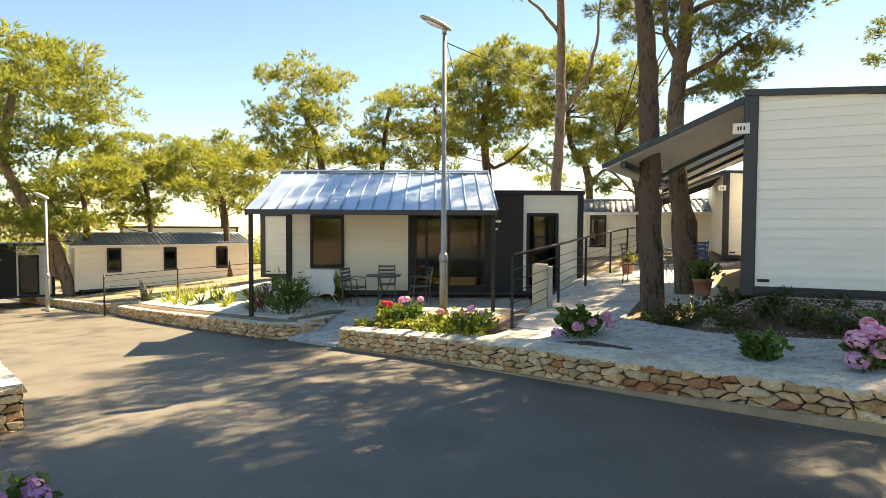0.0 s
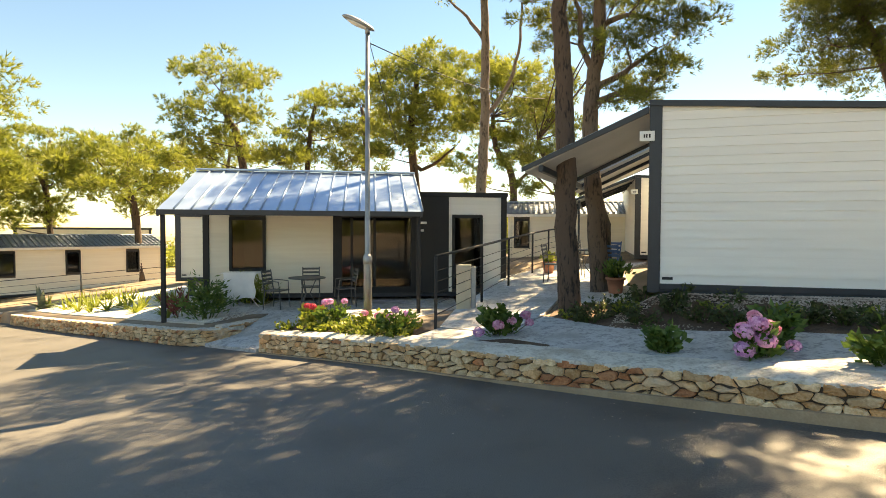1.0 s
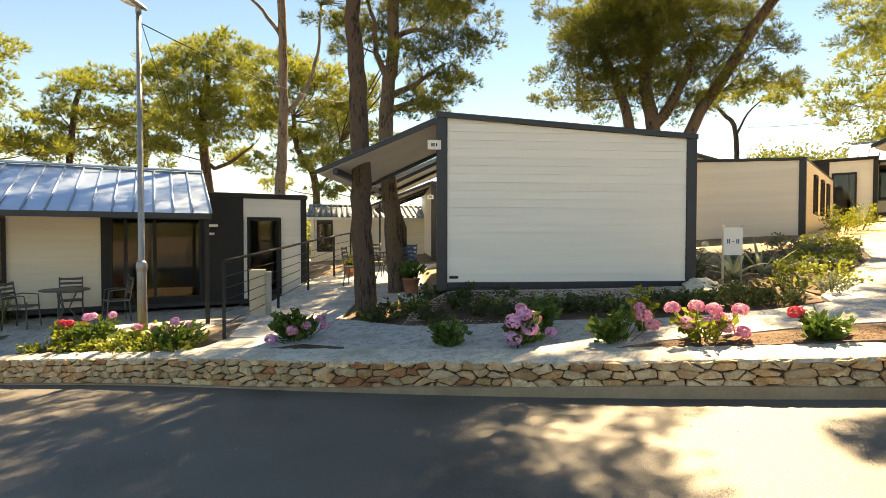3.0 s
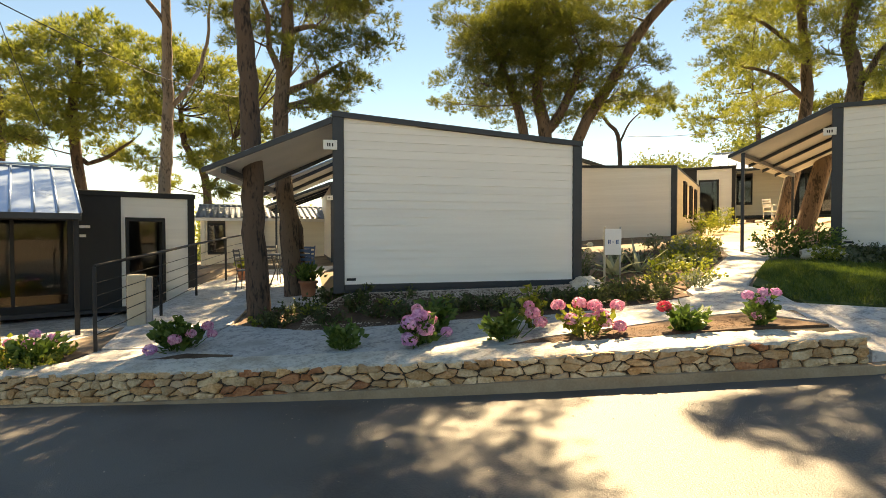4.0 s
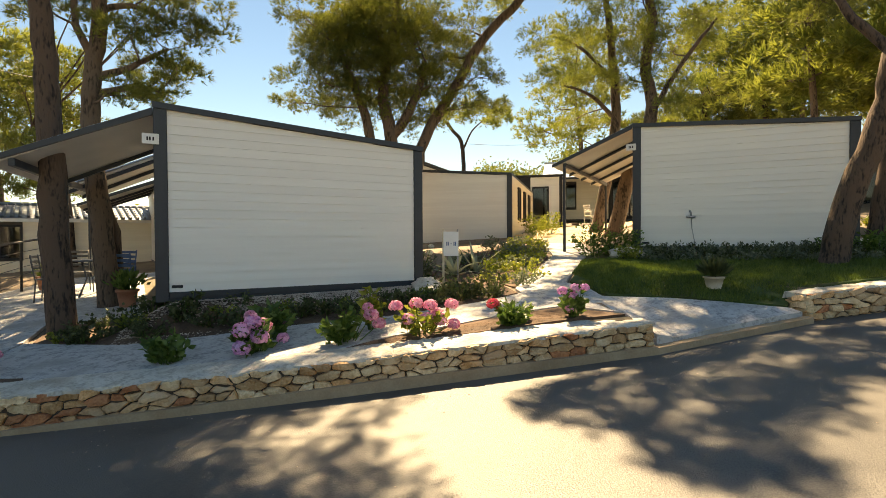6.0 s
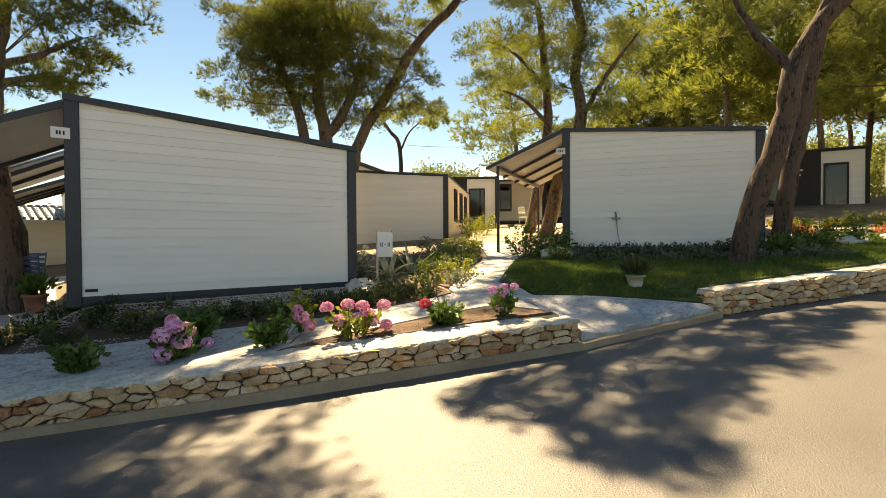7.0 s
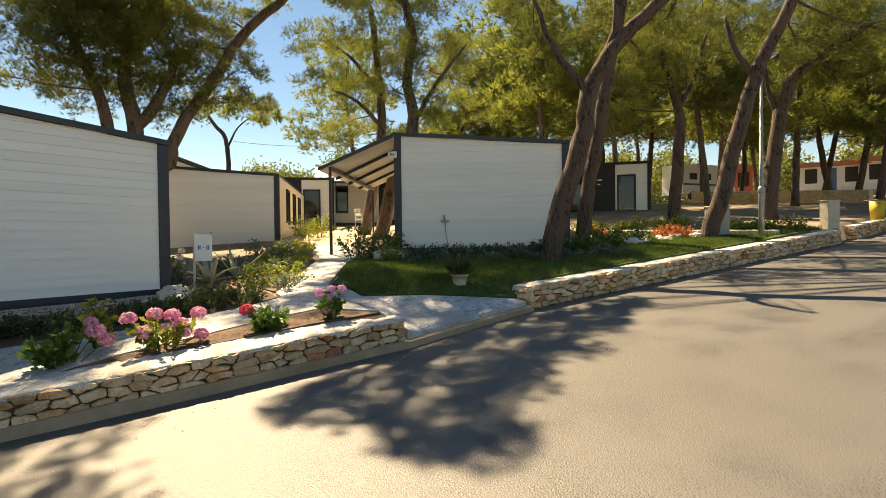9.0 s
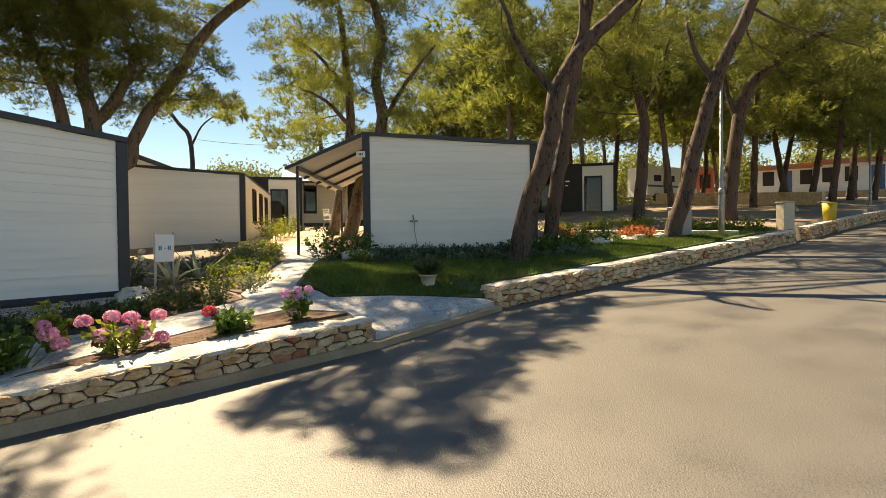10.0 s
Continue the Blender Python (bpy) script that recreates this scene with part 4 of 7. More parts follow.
# clumps above z 9 are unseen additions that shade the road
pine('tall pine rising through the awning, dark below and pale above', [(4.58, 10.0, 0.87), (4.48, 10.04, 1.84), (4.36, 10.1, 3.32), (4.37, 10.1, 4.48), (4.46, 10.06, 5.5), (4.49, 10.04, 6.62), (4.44, 10.07, 8.06)], 0.2,
     [(4.65, 9.43, 5.27, 0.47), (5.31, 9.39, 5.5, 0.54), (5.92, 9.28, 5.6, 0.39), (5.31, 10.1, 4.9, 0.55), (5.42, 9.23, 4.82, 0.42), (3.76, 10.51, 5.72, 0.38), (4.26, 10.4, 6.06, 0.5), (4.55, 9.48, 4.26, 0.34), (3.52, 11.15, 6.24, 0.4), (5.38, 9.82, 4.41, 0.37), (3.75, 9.95, 6.68, 0.66), (5.26, 10.08, 6.65, 0.78), (6.31, 9.94, 6.68, 0.63), (4.71, 10.54, 8.15, 0.89), (2.9, 10.25, 6.72, 0.48), (4.12, 12.58, 9.3, 0.95), (4.25, 10.75, 9.32, 0.95), (5.92, 10.02, 9.71, 0.95), (6.36, 7.94, 9.9, 0.95), (2.33, 12.78, 9.8, 0.95), (7.27, 9.14, 10.39, 0.95), (5.97, 6.73, 10.3, 0.95), (6.72, 10.5, 9.1, 0.85), (7.43, 10.08, 9.02, 0.85), (7.54, 9.38, 9.31, 0.8), (7.27, 7.86, 9.4, 0.75), (6.21, 11.69, 9.2, 0.9), (7.11, 9.91, 9.7, 0.72), (7.39, 9.2, 9.62, 0.72), (7.9, 8.05, 9.91, 0.72), (7.01, 8.86, 10.0, 0.72), (6.13, 10.06, 9.8, 0.72), (8.33, 10.18, 10.29, 0.72), (8.24, 11.22, 10.1, 0.72), (8.78, 10.49, 10.01, 0.72), (8.8, 10.09, 10.41, 0.72), (7.78, 11.31, 10.77, 0.72), (7.95, 10.48, 10.38, 0.72), (7.7, 12.03, 10.5, 0.72), (7.87, 9.35, 10.6, 0.72), (10.22, 9.87, 10.85, 0.72)], M_BARK_M, M_PINE_D, 0.140, [[(4.41, 10.08, 4.89), (4.17, 10.18, 5.44), (4.12, 10.2, 6.08), (3.88, 10.3, 6.85)], [(4.41, 10.08, 4.58), (4.88, 9.86, 4.82), (5.42, 9.57, 5.23)], [(4.4, 10.08, 4.26), (4.8, 9.9, 4.43), (5.28, 9.65, 4.46)], [(4.45, 10.06, 5.71), (4.94, 9.83, 5.92), (5.48, 9.54, 5.7)], [(4.42, 10.08, 2.9), (4.72, 10.15, 1.9), (4.92, 10.2, 0.75)]])
pine('large many-stemmed pine with a long leaning limb', [(13.24, 10.9, 1.75), (13.12, 11.03, 4.95), (12.97, 11.21, 6.37), (13.16, 10.99, 7.95), (13.32, 10.81, 9.51)], 0.24,
     [(12.38, 13.26, 8.55, 0.94), (10.74, 12.58, 8.53, 0.62), (12.19, 11.99, 7.09, 0.8), (12.53, 11.09, 7.99, 0.79), (14.68, 10.35, 8.6, 0.9), (14.21, 10.55, 7.19, 0.8), (13.21, 11.47, 6.2, 0.85), (12.78, 13.01, 6.03, 0.72), (13.31, 10.62, 8.84, 0.87), (13.87, 8.17, 6.49, 0.55), (13.8, 8.88, 5.89, 0.59), (14.88, 8.51, 5.93, 0.5), (12.58, 11.87, 9.02, 0.77), (11.46, 12.9, 7.32, 0.57), (14.45, 10.17, 5.72, 0.56), (11.16, 13.55, 6.05, 0.39), (12.33, 10.45, 9.74, 1.2), (15.48, 9.81, 7.84, 0.57), (12.28, 12.22, 7.41, 1.1), (13.01, 11.45, 7.19, 0.93), (13.01, 10.0, 7.6, 0.96), (15.31, 10.31, 7.95, 0.91), (12.71, 12.38, 6.41, 0.87), (13.85, 11.36, 6.7, 0.8), (15.34, 9.37, 8.57, 0.83), (14.09, 10.14, 6.62, 0.62), (13.63, 12.2, 8.41, 1.13), (11.56, 12.41, 6.59, 0.94), (12.9, 11.0, 6.6, 0.9), (13.5, 10.4, 7.5, 0.95), (12.4, 11.6, 8.3, 1.0), (13.9, 10.9, 8.2, 1.0), (12.0, 12.4, 8.0, 0.9), (13.2, 11.9, 7.4, 1.0), (14.6, 9.6, 7.2, 0.8), (12.7, 11.9, 5.7, 0.7), (13.6, 10.9, 5.6, 0.7), (11.4, 12.0, 7.9, 0.8), (14.2, 11.3, 9.2, 1.0), (13.0, 12.6, 9.4, 1.0)], M_BARK_M, M_PINE_D, 0.135, [[(13.69, 10.36, 3.87), (13.79, 10.22, 4.84), (14.45, 9.32, 6.78), (14.89, 8.62, 8.08), (15.41, 7.71, 9.12), (15.7, 7.2, 10.2), (15.8, 6.9, 11.4)], [(12.76, 11.43, 3.89), (12.68, 11.52, 5.14), (12.36, 11.85, 6.56), (11.95, 12.24, 7.8)], [(13.29, 10.83, 5.12), (13.58, 10.5, 5.99), (13.84, 10.16, 7.19)]], 0.85)
pine('small umbrella pine with a forked trunk', [(25.28, 16.51, 4.21), (25.27, 16.52, 6.66), (24.97, 16.97, 7.76), (24.67, 17.39, 8.39)], 0.14,
     [(23.6, 16.73, 8.41, 0.73), (26.37, 17.0, 9.22, 0.89), (27.55, 16.46, 9.16, 0.83), (25.44, 14.18, 8.12, 0.59)], M_BARK, M_PINE, 0.225, [[(25.27, 16.52, 6.66), (25.55, 16.1, 7.71), (25.94, 15.48, 8.42)]])
pine('pine beside the covered porch', [(17.74, 6.16, 2.17), (17.92, 5.63, 4.47), (17.95, 5.53, 6.32), (17.91, 5.66, 7.86), (17.86, 5.81, 9.59)], 0.2,
     [(16.14, 7.45, 8.16, 0.74), (17.64, 6.71, 8.52, 0.85), (16.49, 6.99, 6.77, 0.72), (17.6, 6.1, 6.89, 0.74), (17.96, 6.73, 5.77, 0.67), (16.5, 6.48, 4.91, 0.48), (17.87, 5.49, 8.31, 0.78), (18.57, 6.23, 10.14, 1.32)], M_BARK_M, M_PINE, 0.139, [[(17.94, 5.57, 5.65), (17.71, 6.22, 6.42), (17.36, 7.11, 6.89)], [(17.93, 5.61, 6.84), (17.6, 6.52, 8.02), (17.22, 7.42, 8.53)]])
# clumps above z 9 are unseen, laid out to cast the road and path shadows
pine('pine with a strongly leaning reddish trunk', [(16.5, 5.14, 2.13), (16.68, 4.57, 4.04), (16.81, 4.08, 5.35), (16.77, 4.26, 6.88), (16.82, 4.08, 8.34), (16.4, 4.5, 9.9)], 0.23,
     [(16.74, 4.56, 7.34, 0.75), (17.85, 3.63, 7.44, 0.87), (16.74, 3.5, 5.81, 0.7), (16.31, 4.18, 8.65, 1.13), (17.56, 3.08, 8.24, 1.08), (16.44, 4.73, 6.48, 0.57), (11.84, 5.19, 9.34, 0.46), (11.55, 6.34, 9.97, 0.46), (9.75, 5.63, 9.58, 0.42), (10.43, 6.57, 9.69, 0.46), (13.95, 4.0, 9.52, 0.27), (13.47, 4.41, 9.38, 0.17), (10.8, 7.43, 10.01, 0.16), (9.81, 6.3, 9.55, 0.22), (10.49, 5.15, 9.42, 0.28), (12.9, 4.74, 10.18, 0.29), (13.29, 4.47, 9.93, 0.34), (14.2, 3.73, 9.58, 0.23), (12.12, 4.85, 9.83, 0.22), (9.77, 6.34, 10.17, 0.16), (12.6, 5.79, 9.96, 0.18), (10.96, 5.65, 9.59, 0.46), (10.89, 6.53, 9.52, 0.43), (10.58, 5.73, 10.0, 0.26), (10.09, 6.97, 9.7, 0.27), (10.14, 7.16, 9.51, 0.21), (9.43, 5.19, 9.41, 0.17), (12.76, 4.82, 9.59, 0.41), (9.58, 5.86, 9.99, 0.2), (11.81, 5.6, 10.17, 0.36), (13.59, 4.3, 9.76, 0.29), (13.75, 3.97, 9.67, 0.16), (12.53, 3.93, 9.25, 0.21), (13.09, 4.71, 9.36, 0.16), (14.1, 3.86, 9.94, 0.18), (11.34, 5.47, 10.16, 0.19), (11.15, 6.41, 9.3, 0.2), (12.15, 6.45, 10.15, 0.19), (12.24, 6.09, 9.88, 0.16), (11.77, 5.0, 10.01, 0.28), (10.69, 6.16, 9.98, 0.46), (10.82, 7.02, 9.65, 0.21), (12.69, 5.52, 9.8, 0.19), (11.87, 6.54, 9.95, 0.16), (13.91, 8.17, 10.1, 0.45), (15.29, 8.55, 10.19, 0.45), (16.78, 9.17, 10.24, 0.5), (18.05, 9.72, 10.35, 0.5), (16.29, 8.97, 10.19, 0.45), (13.0, 8.54, 10.34, 0.35), (11.75, 8.57, 9.62, 0.3), (10.89, 9.69, 9.97, 0.3), (13.01, 6.59, 10.35, 0.35), (13.5, 6.22, 10.12, 0.35), (13.08, 7.31, 9.75, 0.55), (13.57, 6.32, 10.04, 0.55), (12.54, 7.85, 9.81, 0.55), (14.19, 7.76, 10.04, 0.55), (14.09, 8.41, 10.57, 0.55)], M_BARK_M, M_PINE, 0.130, [[(16.82, 4.05, 5.42), (16.92, 3.67, 6.18), (17.06, 2.98, 7.19), (17.16, 2.43, 7.89)]])
pine('pine with a loose sunlit yellow-green crown', [(29.85, 5.31, 2.23), (29.88, 5.15, 6.02), (29.91, 4.98, 9.26)], 0.2,
     [(28.1, 4.67, 8.57, 1.56), (31.39, 4.32, 10.95, 1.53), (30.18, 5.64, 7.15, 1.36), (31.18, 4.36, 7.61, 1.52), (30.23, 3.47, 8.98, 1.47)], M_BARK, M_PINE, 0.225, [])
pine('large pine leaning out beside the end wall', [(11.1, -0.23, 1.16), (11.11, -0.42, 2.21), (11.1, -0.87, 3.62), (11.09, -1.07, 4.7), (11.05, -1.65, 5.5), (10.93, -2.46, 6.23), (10.8, -3.07, 6.93)], 0.215,
     [(15.08, 0.35, 7.88, 0.77), (14.84, -0.84, 7.39, 0.66), (14.68, -0.1, 6.66, 0.52), (14.94, -2.14, 7.77, 0.76), (14.75, -3.08, 7.04, 0.6), (15.62, -4.1, 7.74, 0.82), (16.01, -2.1, 6.98, 0.57)], M_BARK, M_PINE_D, 0.150, [[(11.1, -1.02, 4.49), (11.11, -0.49, 5.17), (11.1, -0.17, 5.85), (11.09, 0.1, 6.74)], [(11.08, -1.29, 5.11), (11.06, -1.5, 5.84), (11.07, -1.4, 6.92)]])
# clumps above z 9.5 are added out of view to shade lawn and path
pine('dark pine trunk behind the leaning pine', [(14.5, -0.93, 1.81), (14.49, -1.15, 3.08), (14.48, -1.41, 4.5), (14.46, -1.66, 6.05), (14.44, -1.95, 7.43), (14.42, -2.09, 8.81), (14.9, -1.2, 10.2)], 0.2,
     [(20.38, -1.95, 9.11, 1.07), (18.87, -2.92, 7.35, 0.83), (18.17, -3.18, 8.71, 0.96), (12.59, 6.73, 9.69, 0.42), (13.14, 7.7, 9.94, 0.4), (14.39, 8.08, 9.8, 0.45), (15.77, 8.73, 9.98, 0.45), (13.5, 6.79, 10.0, 0.45), (14.29, 6.58, 9.55, 0.6), (14.12, 5.43, 9.51, 0.6), (15.92, 7.06, 10.17, 0.65), (15.36, 5.39, 9.71, 0.7), (16.69, 6.42, 9.69, 0.65), (15.97, 4.58, 10.3, 0.65), (16.78, 5.11, 9.88, 0.7), (16.94, 3.86, 10.17, 0.65), (17.9, 4.24, 9.88, 0.7), (17.9, 2.83, 10.01, 0.65), (13.26, 5.71, 9.62, 0.4)], M_BARK, M_PINE_D, 0.130, [])
pine('leaning dark pine inside the stone wall', [(14.71, -3.92, 1.57), (14.6, -4.37, 3.27), (14.44, -4.91, 5.42), (14.19, -5.65, 7.15), (14.02, -6.07, 8.33)], 0.22,
     [(20.12, -7.33, 9.17, 1.1), (20.24, -6.11, 8.74, 1.0), (17.81, -7.77, 8.36, 0.99), (17.99, -7.22, 7.3, 0.82), (18.38, -8.94, 7.65, 1.04), (17.52, -9.12, 8.28, 1.18)], M_BARK, M_PINE_D, 0.130, [[(14.43, -4.95, 5.41), (14.56, -4.5, 6.3), (14.61, -4.32, 7.03)]])
pine('forked pine on the terrace', [(19.2, -3.96, 2.1), (19.15, -4.2, 4.94), (19.17, -4.12, 6.06), (19.25, -3.66, 7.8), (19.3, -3.35, 9.34)], 0.2,
     [(18.91, -3.46, 8.07, 0.85), (19.93, -4.93, 8.71, 0.91), (19.67, -3.21, 7.01, 0.71), (18.34, -4.22, 6.74, 0.73), (19.92, -2.47, 6.14, 0.68), (18.01, -3.67, 9.48, 1.22)], M_BARK, M_PINE, 0.142, [[(19.16, -4.17, 5.87), (19.06, -4.64, 6.93), (18.98, -4.97, 8.17)]])
pine('dark bent pine near the road', [(19.48, -6.88, 2.06), (19.38, -7.15, 5.22), (19.25, -7.53, 6.63), (18.91, -8.38, 7.36), (18.55, -9.17, 7.87)], 0.24,
     [(22.53, -9.15, 8.31, 1.15), (23.51, -11.15, 9.59, 1.53), (21.26, -11.36, 9.11, 1.24), (22.79, -10.23, 7.47, 1.05), (23.5, -8.5, 9.79, 1.09), (20.57, -10.66, 7.39, 0.99), (22.23, -12.59, 8.39, 1.47), (22.15, -12.73, 9.76, 1.37)], M_BARK, M_PINE_D, 0.150, [[(19.36, -7.22, 5.4), (19.46, -6.92, 6.17), (19.51, -6.77, 7.3)]])
pine('slender pine with a bare trunk among the parked vans', [(26.73, -10.35, 2.79), (26.71, -10.41, 5.08), (26.68, -10.48, 7.35), (26.65, -10.56, 9.36)], 0.17,
     [(27.12, -9.69, 8.74, 1.27), (27.96, -11.95, 9.63, 1.37), (27.86, -10.94, 10.72, 1.55), (26.04, -9.78, 6.81, 0.98), (24.47, -10.92, 6.76, 0.87)], M_BARK, M_PINE, 0.210, [])
pine('slender pine with a bare trunk among the parked vans', [(30.82, -13.58, 2.72), (30.97, -13.24, 5.37), (31.11, -12.9, 8.06), (31.27, -12.48, 10.49)], 0.17,
     [(32.29, -12.24, 8.91, 1.53), (29.22, -13.15, 8.49, 1.44), (30.03, -12.47, 10.56, 1.68), (32.01, -12.7, 7.94, 1.22), (31.52, -14.7, 7.53, 1.14)], M_BARK, M_PINE_D, 0.247, [])
pine('slender pine with a bare trunk among the parked vans', [(31.34, -14.88, 3.45), (31.18, -15.21, 6.06), (31.02, -15.53, 8.63), (30.84, -15.91, 10.85)], 0.17,
     [(30.5, -14.24, 8.74, 1.49), (30.16, -16.12, 8.77, 1.54), (29.56, -14.81, 10.82, 1.71), (29.31, -14.19, 7.26, 1.15), (29.97, -16.52, 6.48, 1.12)], M_BARK, M_PINE, 0.255, [])
pine('slender pine with a bare trunk among the parked vans', [(26.49, -13.41, 2.42), (26.4, -13.59, 4.62), (26.31, -13.77, 6.8), (26.21, -13.98, 8.7)], 0.17,
     [(25.67, -12.58, 7.89, 1.26), (25.54, -14.22, 7.8, 1.31), (26.71, -13.97, 9.18, 1.56), (27.46, -13.89, 6.85, 1.08), (25.44, -14.59, 6.36, 0.96)], M_BARK, M_PINE_D, 0.217, [])
pine('slender pine with a bare trunk among the parked vans', [(32.38, -17.28, 3.61), (32.29, -17.44, 6.3), (32.21, -17.6, 8.96), (32.11, -17.79, 11.29)], 0.17,
     [(30.43, -15.63, 7.96, 1.52), (32.9, -19.06, 9.76, 1.72), (31.41, -17.17, 11.07, 1.86), (33.65, -17.81, 7.95, 1.35), (32.85, -19.57, 7.0, 1.25)], M_BARK, M_PINE, 0.270, [])
pine('slender pine with a bare trunk among the parked vans', [(31.93, -18.11, 3.71), (31.76, -18.41, 6.32), (31.59, -18.7, 8.89), (31.39, -19.04, 11.1)], 0.17,
     [(31.67, -17.71, 8.53, 1.61), (30.21, -18.88, 9.2, 1.61), (29.46, -17.46, 9.61, 1.77), (32.81, -18.87, 7.69, 1.34), (32.84, -21.03, 7.74, 1.28)], M_BARK, M_PINE_D, 0.270, [])
pine('slender pine with a bare trunk among the parked vans', [(39.27, -16.7, 4.69), (39.03, -17.28, 7.98), (38.78, -17.85, 11.19), (38.47, -18.51, 13.95)], 0.17,
     [(38.19, -16.26, 10.69, 1.85), (36.17, -17.91, 11.22, 1.83), (37.16, -17.12, 12.75, 2.13), (39.44, -17.46, 9.13, 1.53), (39.29, -20.09, 8.35, 1.45)], M_BARK, M_PINE, 0.315, [])
pine('slender pine with a bare trunk among the parked vans', [(39.46, -9.64, 4.7), (39.49, -9.49, 8.2), (39.53, -9.33, 11.7), (39.57, -9.14, 14.83)], 0.17,
     [(39.36, -7.81, 11.98, 1.79), (37.16, -10.18, 12.25, 1.74), (38.14, -9.03, 14.41, 2.04), (40.83, -8.84, 9.79, 1.48), (37.71, -11.0, 9.44, 1.29)], M_BARK, M_PINE_D, 0.300, [])
pine('slender pine with a bare trunk among the parked vans', [(36.15, -5.62, 4.71), (36.11, -5.9, 7.93), (36.06, -6.17, 11.13), (36.01, -6.49, 13.94)], 0.17,
     [(37.73, -4.97, 10.3, 1.7), (34.61, -7.26, 11.89, 1.6), (35.0, -6.01, 12.51, 1.85), (34.47, -5.24, 8.59, 1.23), (35.16, -8.0, 8.23, 1.18)], M_BARK, M_PINE, 0.270, [])
pine('slender pine with a pale bare trunk and high crown', [(23.5, 0.2, 2.5), (23.48, 0.3, 5.0), (23.46, 0.45, 8.0), (23.45, 0.55, 11.0)], 0.15,
     [(24.12, 0.54, 7.45, 1.07), (22.29, 2.0, 10.71, 1.17), (23.68, -1.19, 8.1, 1.1), (25.15, 1.73, 7.68, 1.27), (21.78, 0.73, 9.02, 1.08), (23.88, 0.33, 7.69, 1.31), (23.31, 1.0, 12.14, 1.33), (22.61, -0.4, 8.05, 1.04), (24.1, 0.76, 10.74, 0.92)], M_BARK_M, M_PINE, 0.34, [])
pine('slender pine with a pale bare trunk and high crown', [(27.5, -3.2, 2.5), (27.29, -3.0, 5.0), (26.97, -2.69, 8.0), (26.87, -2.49, 11.0)], 0.15,
     [(28.17, -2.79, 10.26, 1.11), (26.67, -2.36, 10.89, 1.34), (27.72, -4.18, 9.11, 1.06), (27.78, -1.22, 7.95, 1.01), (25.61, -2.79, 11.29, 1.13), (28.13, -4.28, 9.46, 1.13), (26.92, -1.48, 9.26, 1.25), (25.94, -3.71, 8.25, 1.21), (27.9, -2.71, 9.05, 1.19)], M_BARK_L, M_PINE_D, 0.34, [])
pine('slender pine with a pale bare trunk and high crown', [(31.5, -8.5, 2.5), (31.21, -8.53, 5.0), (30.78, -8.57, 8.0), (30.64, -8.59, 11.0)], 0.15,
     [(31.69, -8.78, 9.69, 1.33), (29.17, -7.04, 8.2, 1.32), (30.77, -9.32, 10.99, 1.31), (31.57, -8.11, 11.1, 1.05), (30.37, -8.55, 7.59, 1.18), (33.04, -8.97, 9.82, 0.91), (30.55, -6.68, 11.39, 1.19), (29.89, -9.64, 9.69, 1.18), (32.95, -8.21, 11.69, 0.97)], M_BARK_L, M_PINE, 0.34, [])
pine('slender pine with a pale bare trunk and high crown', [(25.5, -6.6, 2.5), (25.37, -6.36, 5.0), (25.17, -6.0, 8.0), (25.1, -5.76, 11.0)], 0.15,
     [(27.33, -6.39, 9.87, 1.21), (24.49, -5.56, 8.77, 1.01), (25.57, -7.67, 8.03, 1.3), (25.73, -5.36, 9.49, 1.34), (23.62, -6.35, 11.82, 1.33), (26.28, -6.42, 10.22, 1.31), (24.45, -4.68, 9.07, 1.07), (24.75, -7.41, 7.48, 1.22), (26.66, -4.81, 11.71, 1.31)], M_BARK_M, M_PINE_D, 0.34, [])
pine('slender pine with a pale bare trunk and high crown', [(34.5, -2.5, 2.5), (34.52, -2.31, 5.0), (34.56, -2.04, 8.0), (34.57, -1.85, 11.0)], 0.15,
     [(35.14, -2.09, 9.1, 1.04), (32.98, -1.38, 10.0, 1.18), (34.26, -3.42, 10.76, 1.08), (35.44, -1.27, 8.95, 1.21), (33.99, -1.97, 8.9, 1.21), (36.1, -2.62, 11.89, 1.06), (34.71, -0.72, 9.53, 0.98), (34.2, -3.02, 8.54, 1.05), (34.87, -1.77, 9.13, 1.03)], M_BARK_M, M_PINE, 0.34, [])
pine('slender pine with a pale bare trunk and high crown', [(29.0, 1.0, 2.5), (28.81, 0.96, 5.0), (28.52, 0.89, 8.0), (28.43, 0.85, 11.0)], 0.15,
     [(30.61, 0.42, 9.8, 1.21), (27.84, 1.98, 10.31, 1.28), (28.38, -0.37, 11.5, 1.27), (29.61, 1.81, 11.05, 1.08), (26.94, 0.38, 12.07, 1.15), (29.49, 0.46, 10.91, 1.05), (28.24, 1.94, 8.87, 0.96), (27.6, -0.21, 8.61, 0.92), (29.3, 1.42, 11.89, 1.17)], M_BARK_L, M_PINE_D, 0.34, [])
pine('slender pine with a pale bare trunk and high crown', [(36.0, -12.0, 2.5), (35.93, -11.76, 5.0), (35.82, -11.4, 8.0), (35.79, -11.16, 11.0)], 0.15,
     [(36.78, -11.09, 8.0, 1.19), (34.43, -10.7, 11.16, 1.09), (35.99, -12.29, 9.35, 1.07), (36.61, -10.55, 11.27, 0.98), (34.94, -11.35, 12.06, 1.14), (37.02, -12.99, 11.59, 1.27), (35.55, -9.63, 8.87, 0.96), (35.45, -13.35, 8.41, 1.3), (36.81, -11.43, 7.46, 0.98)], M_BARK_L, M_PINE, 0.34, [])
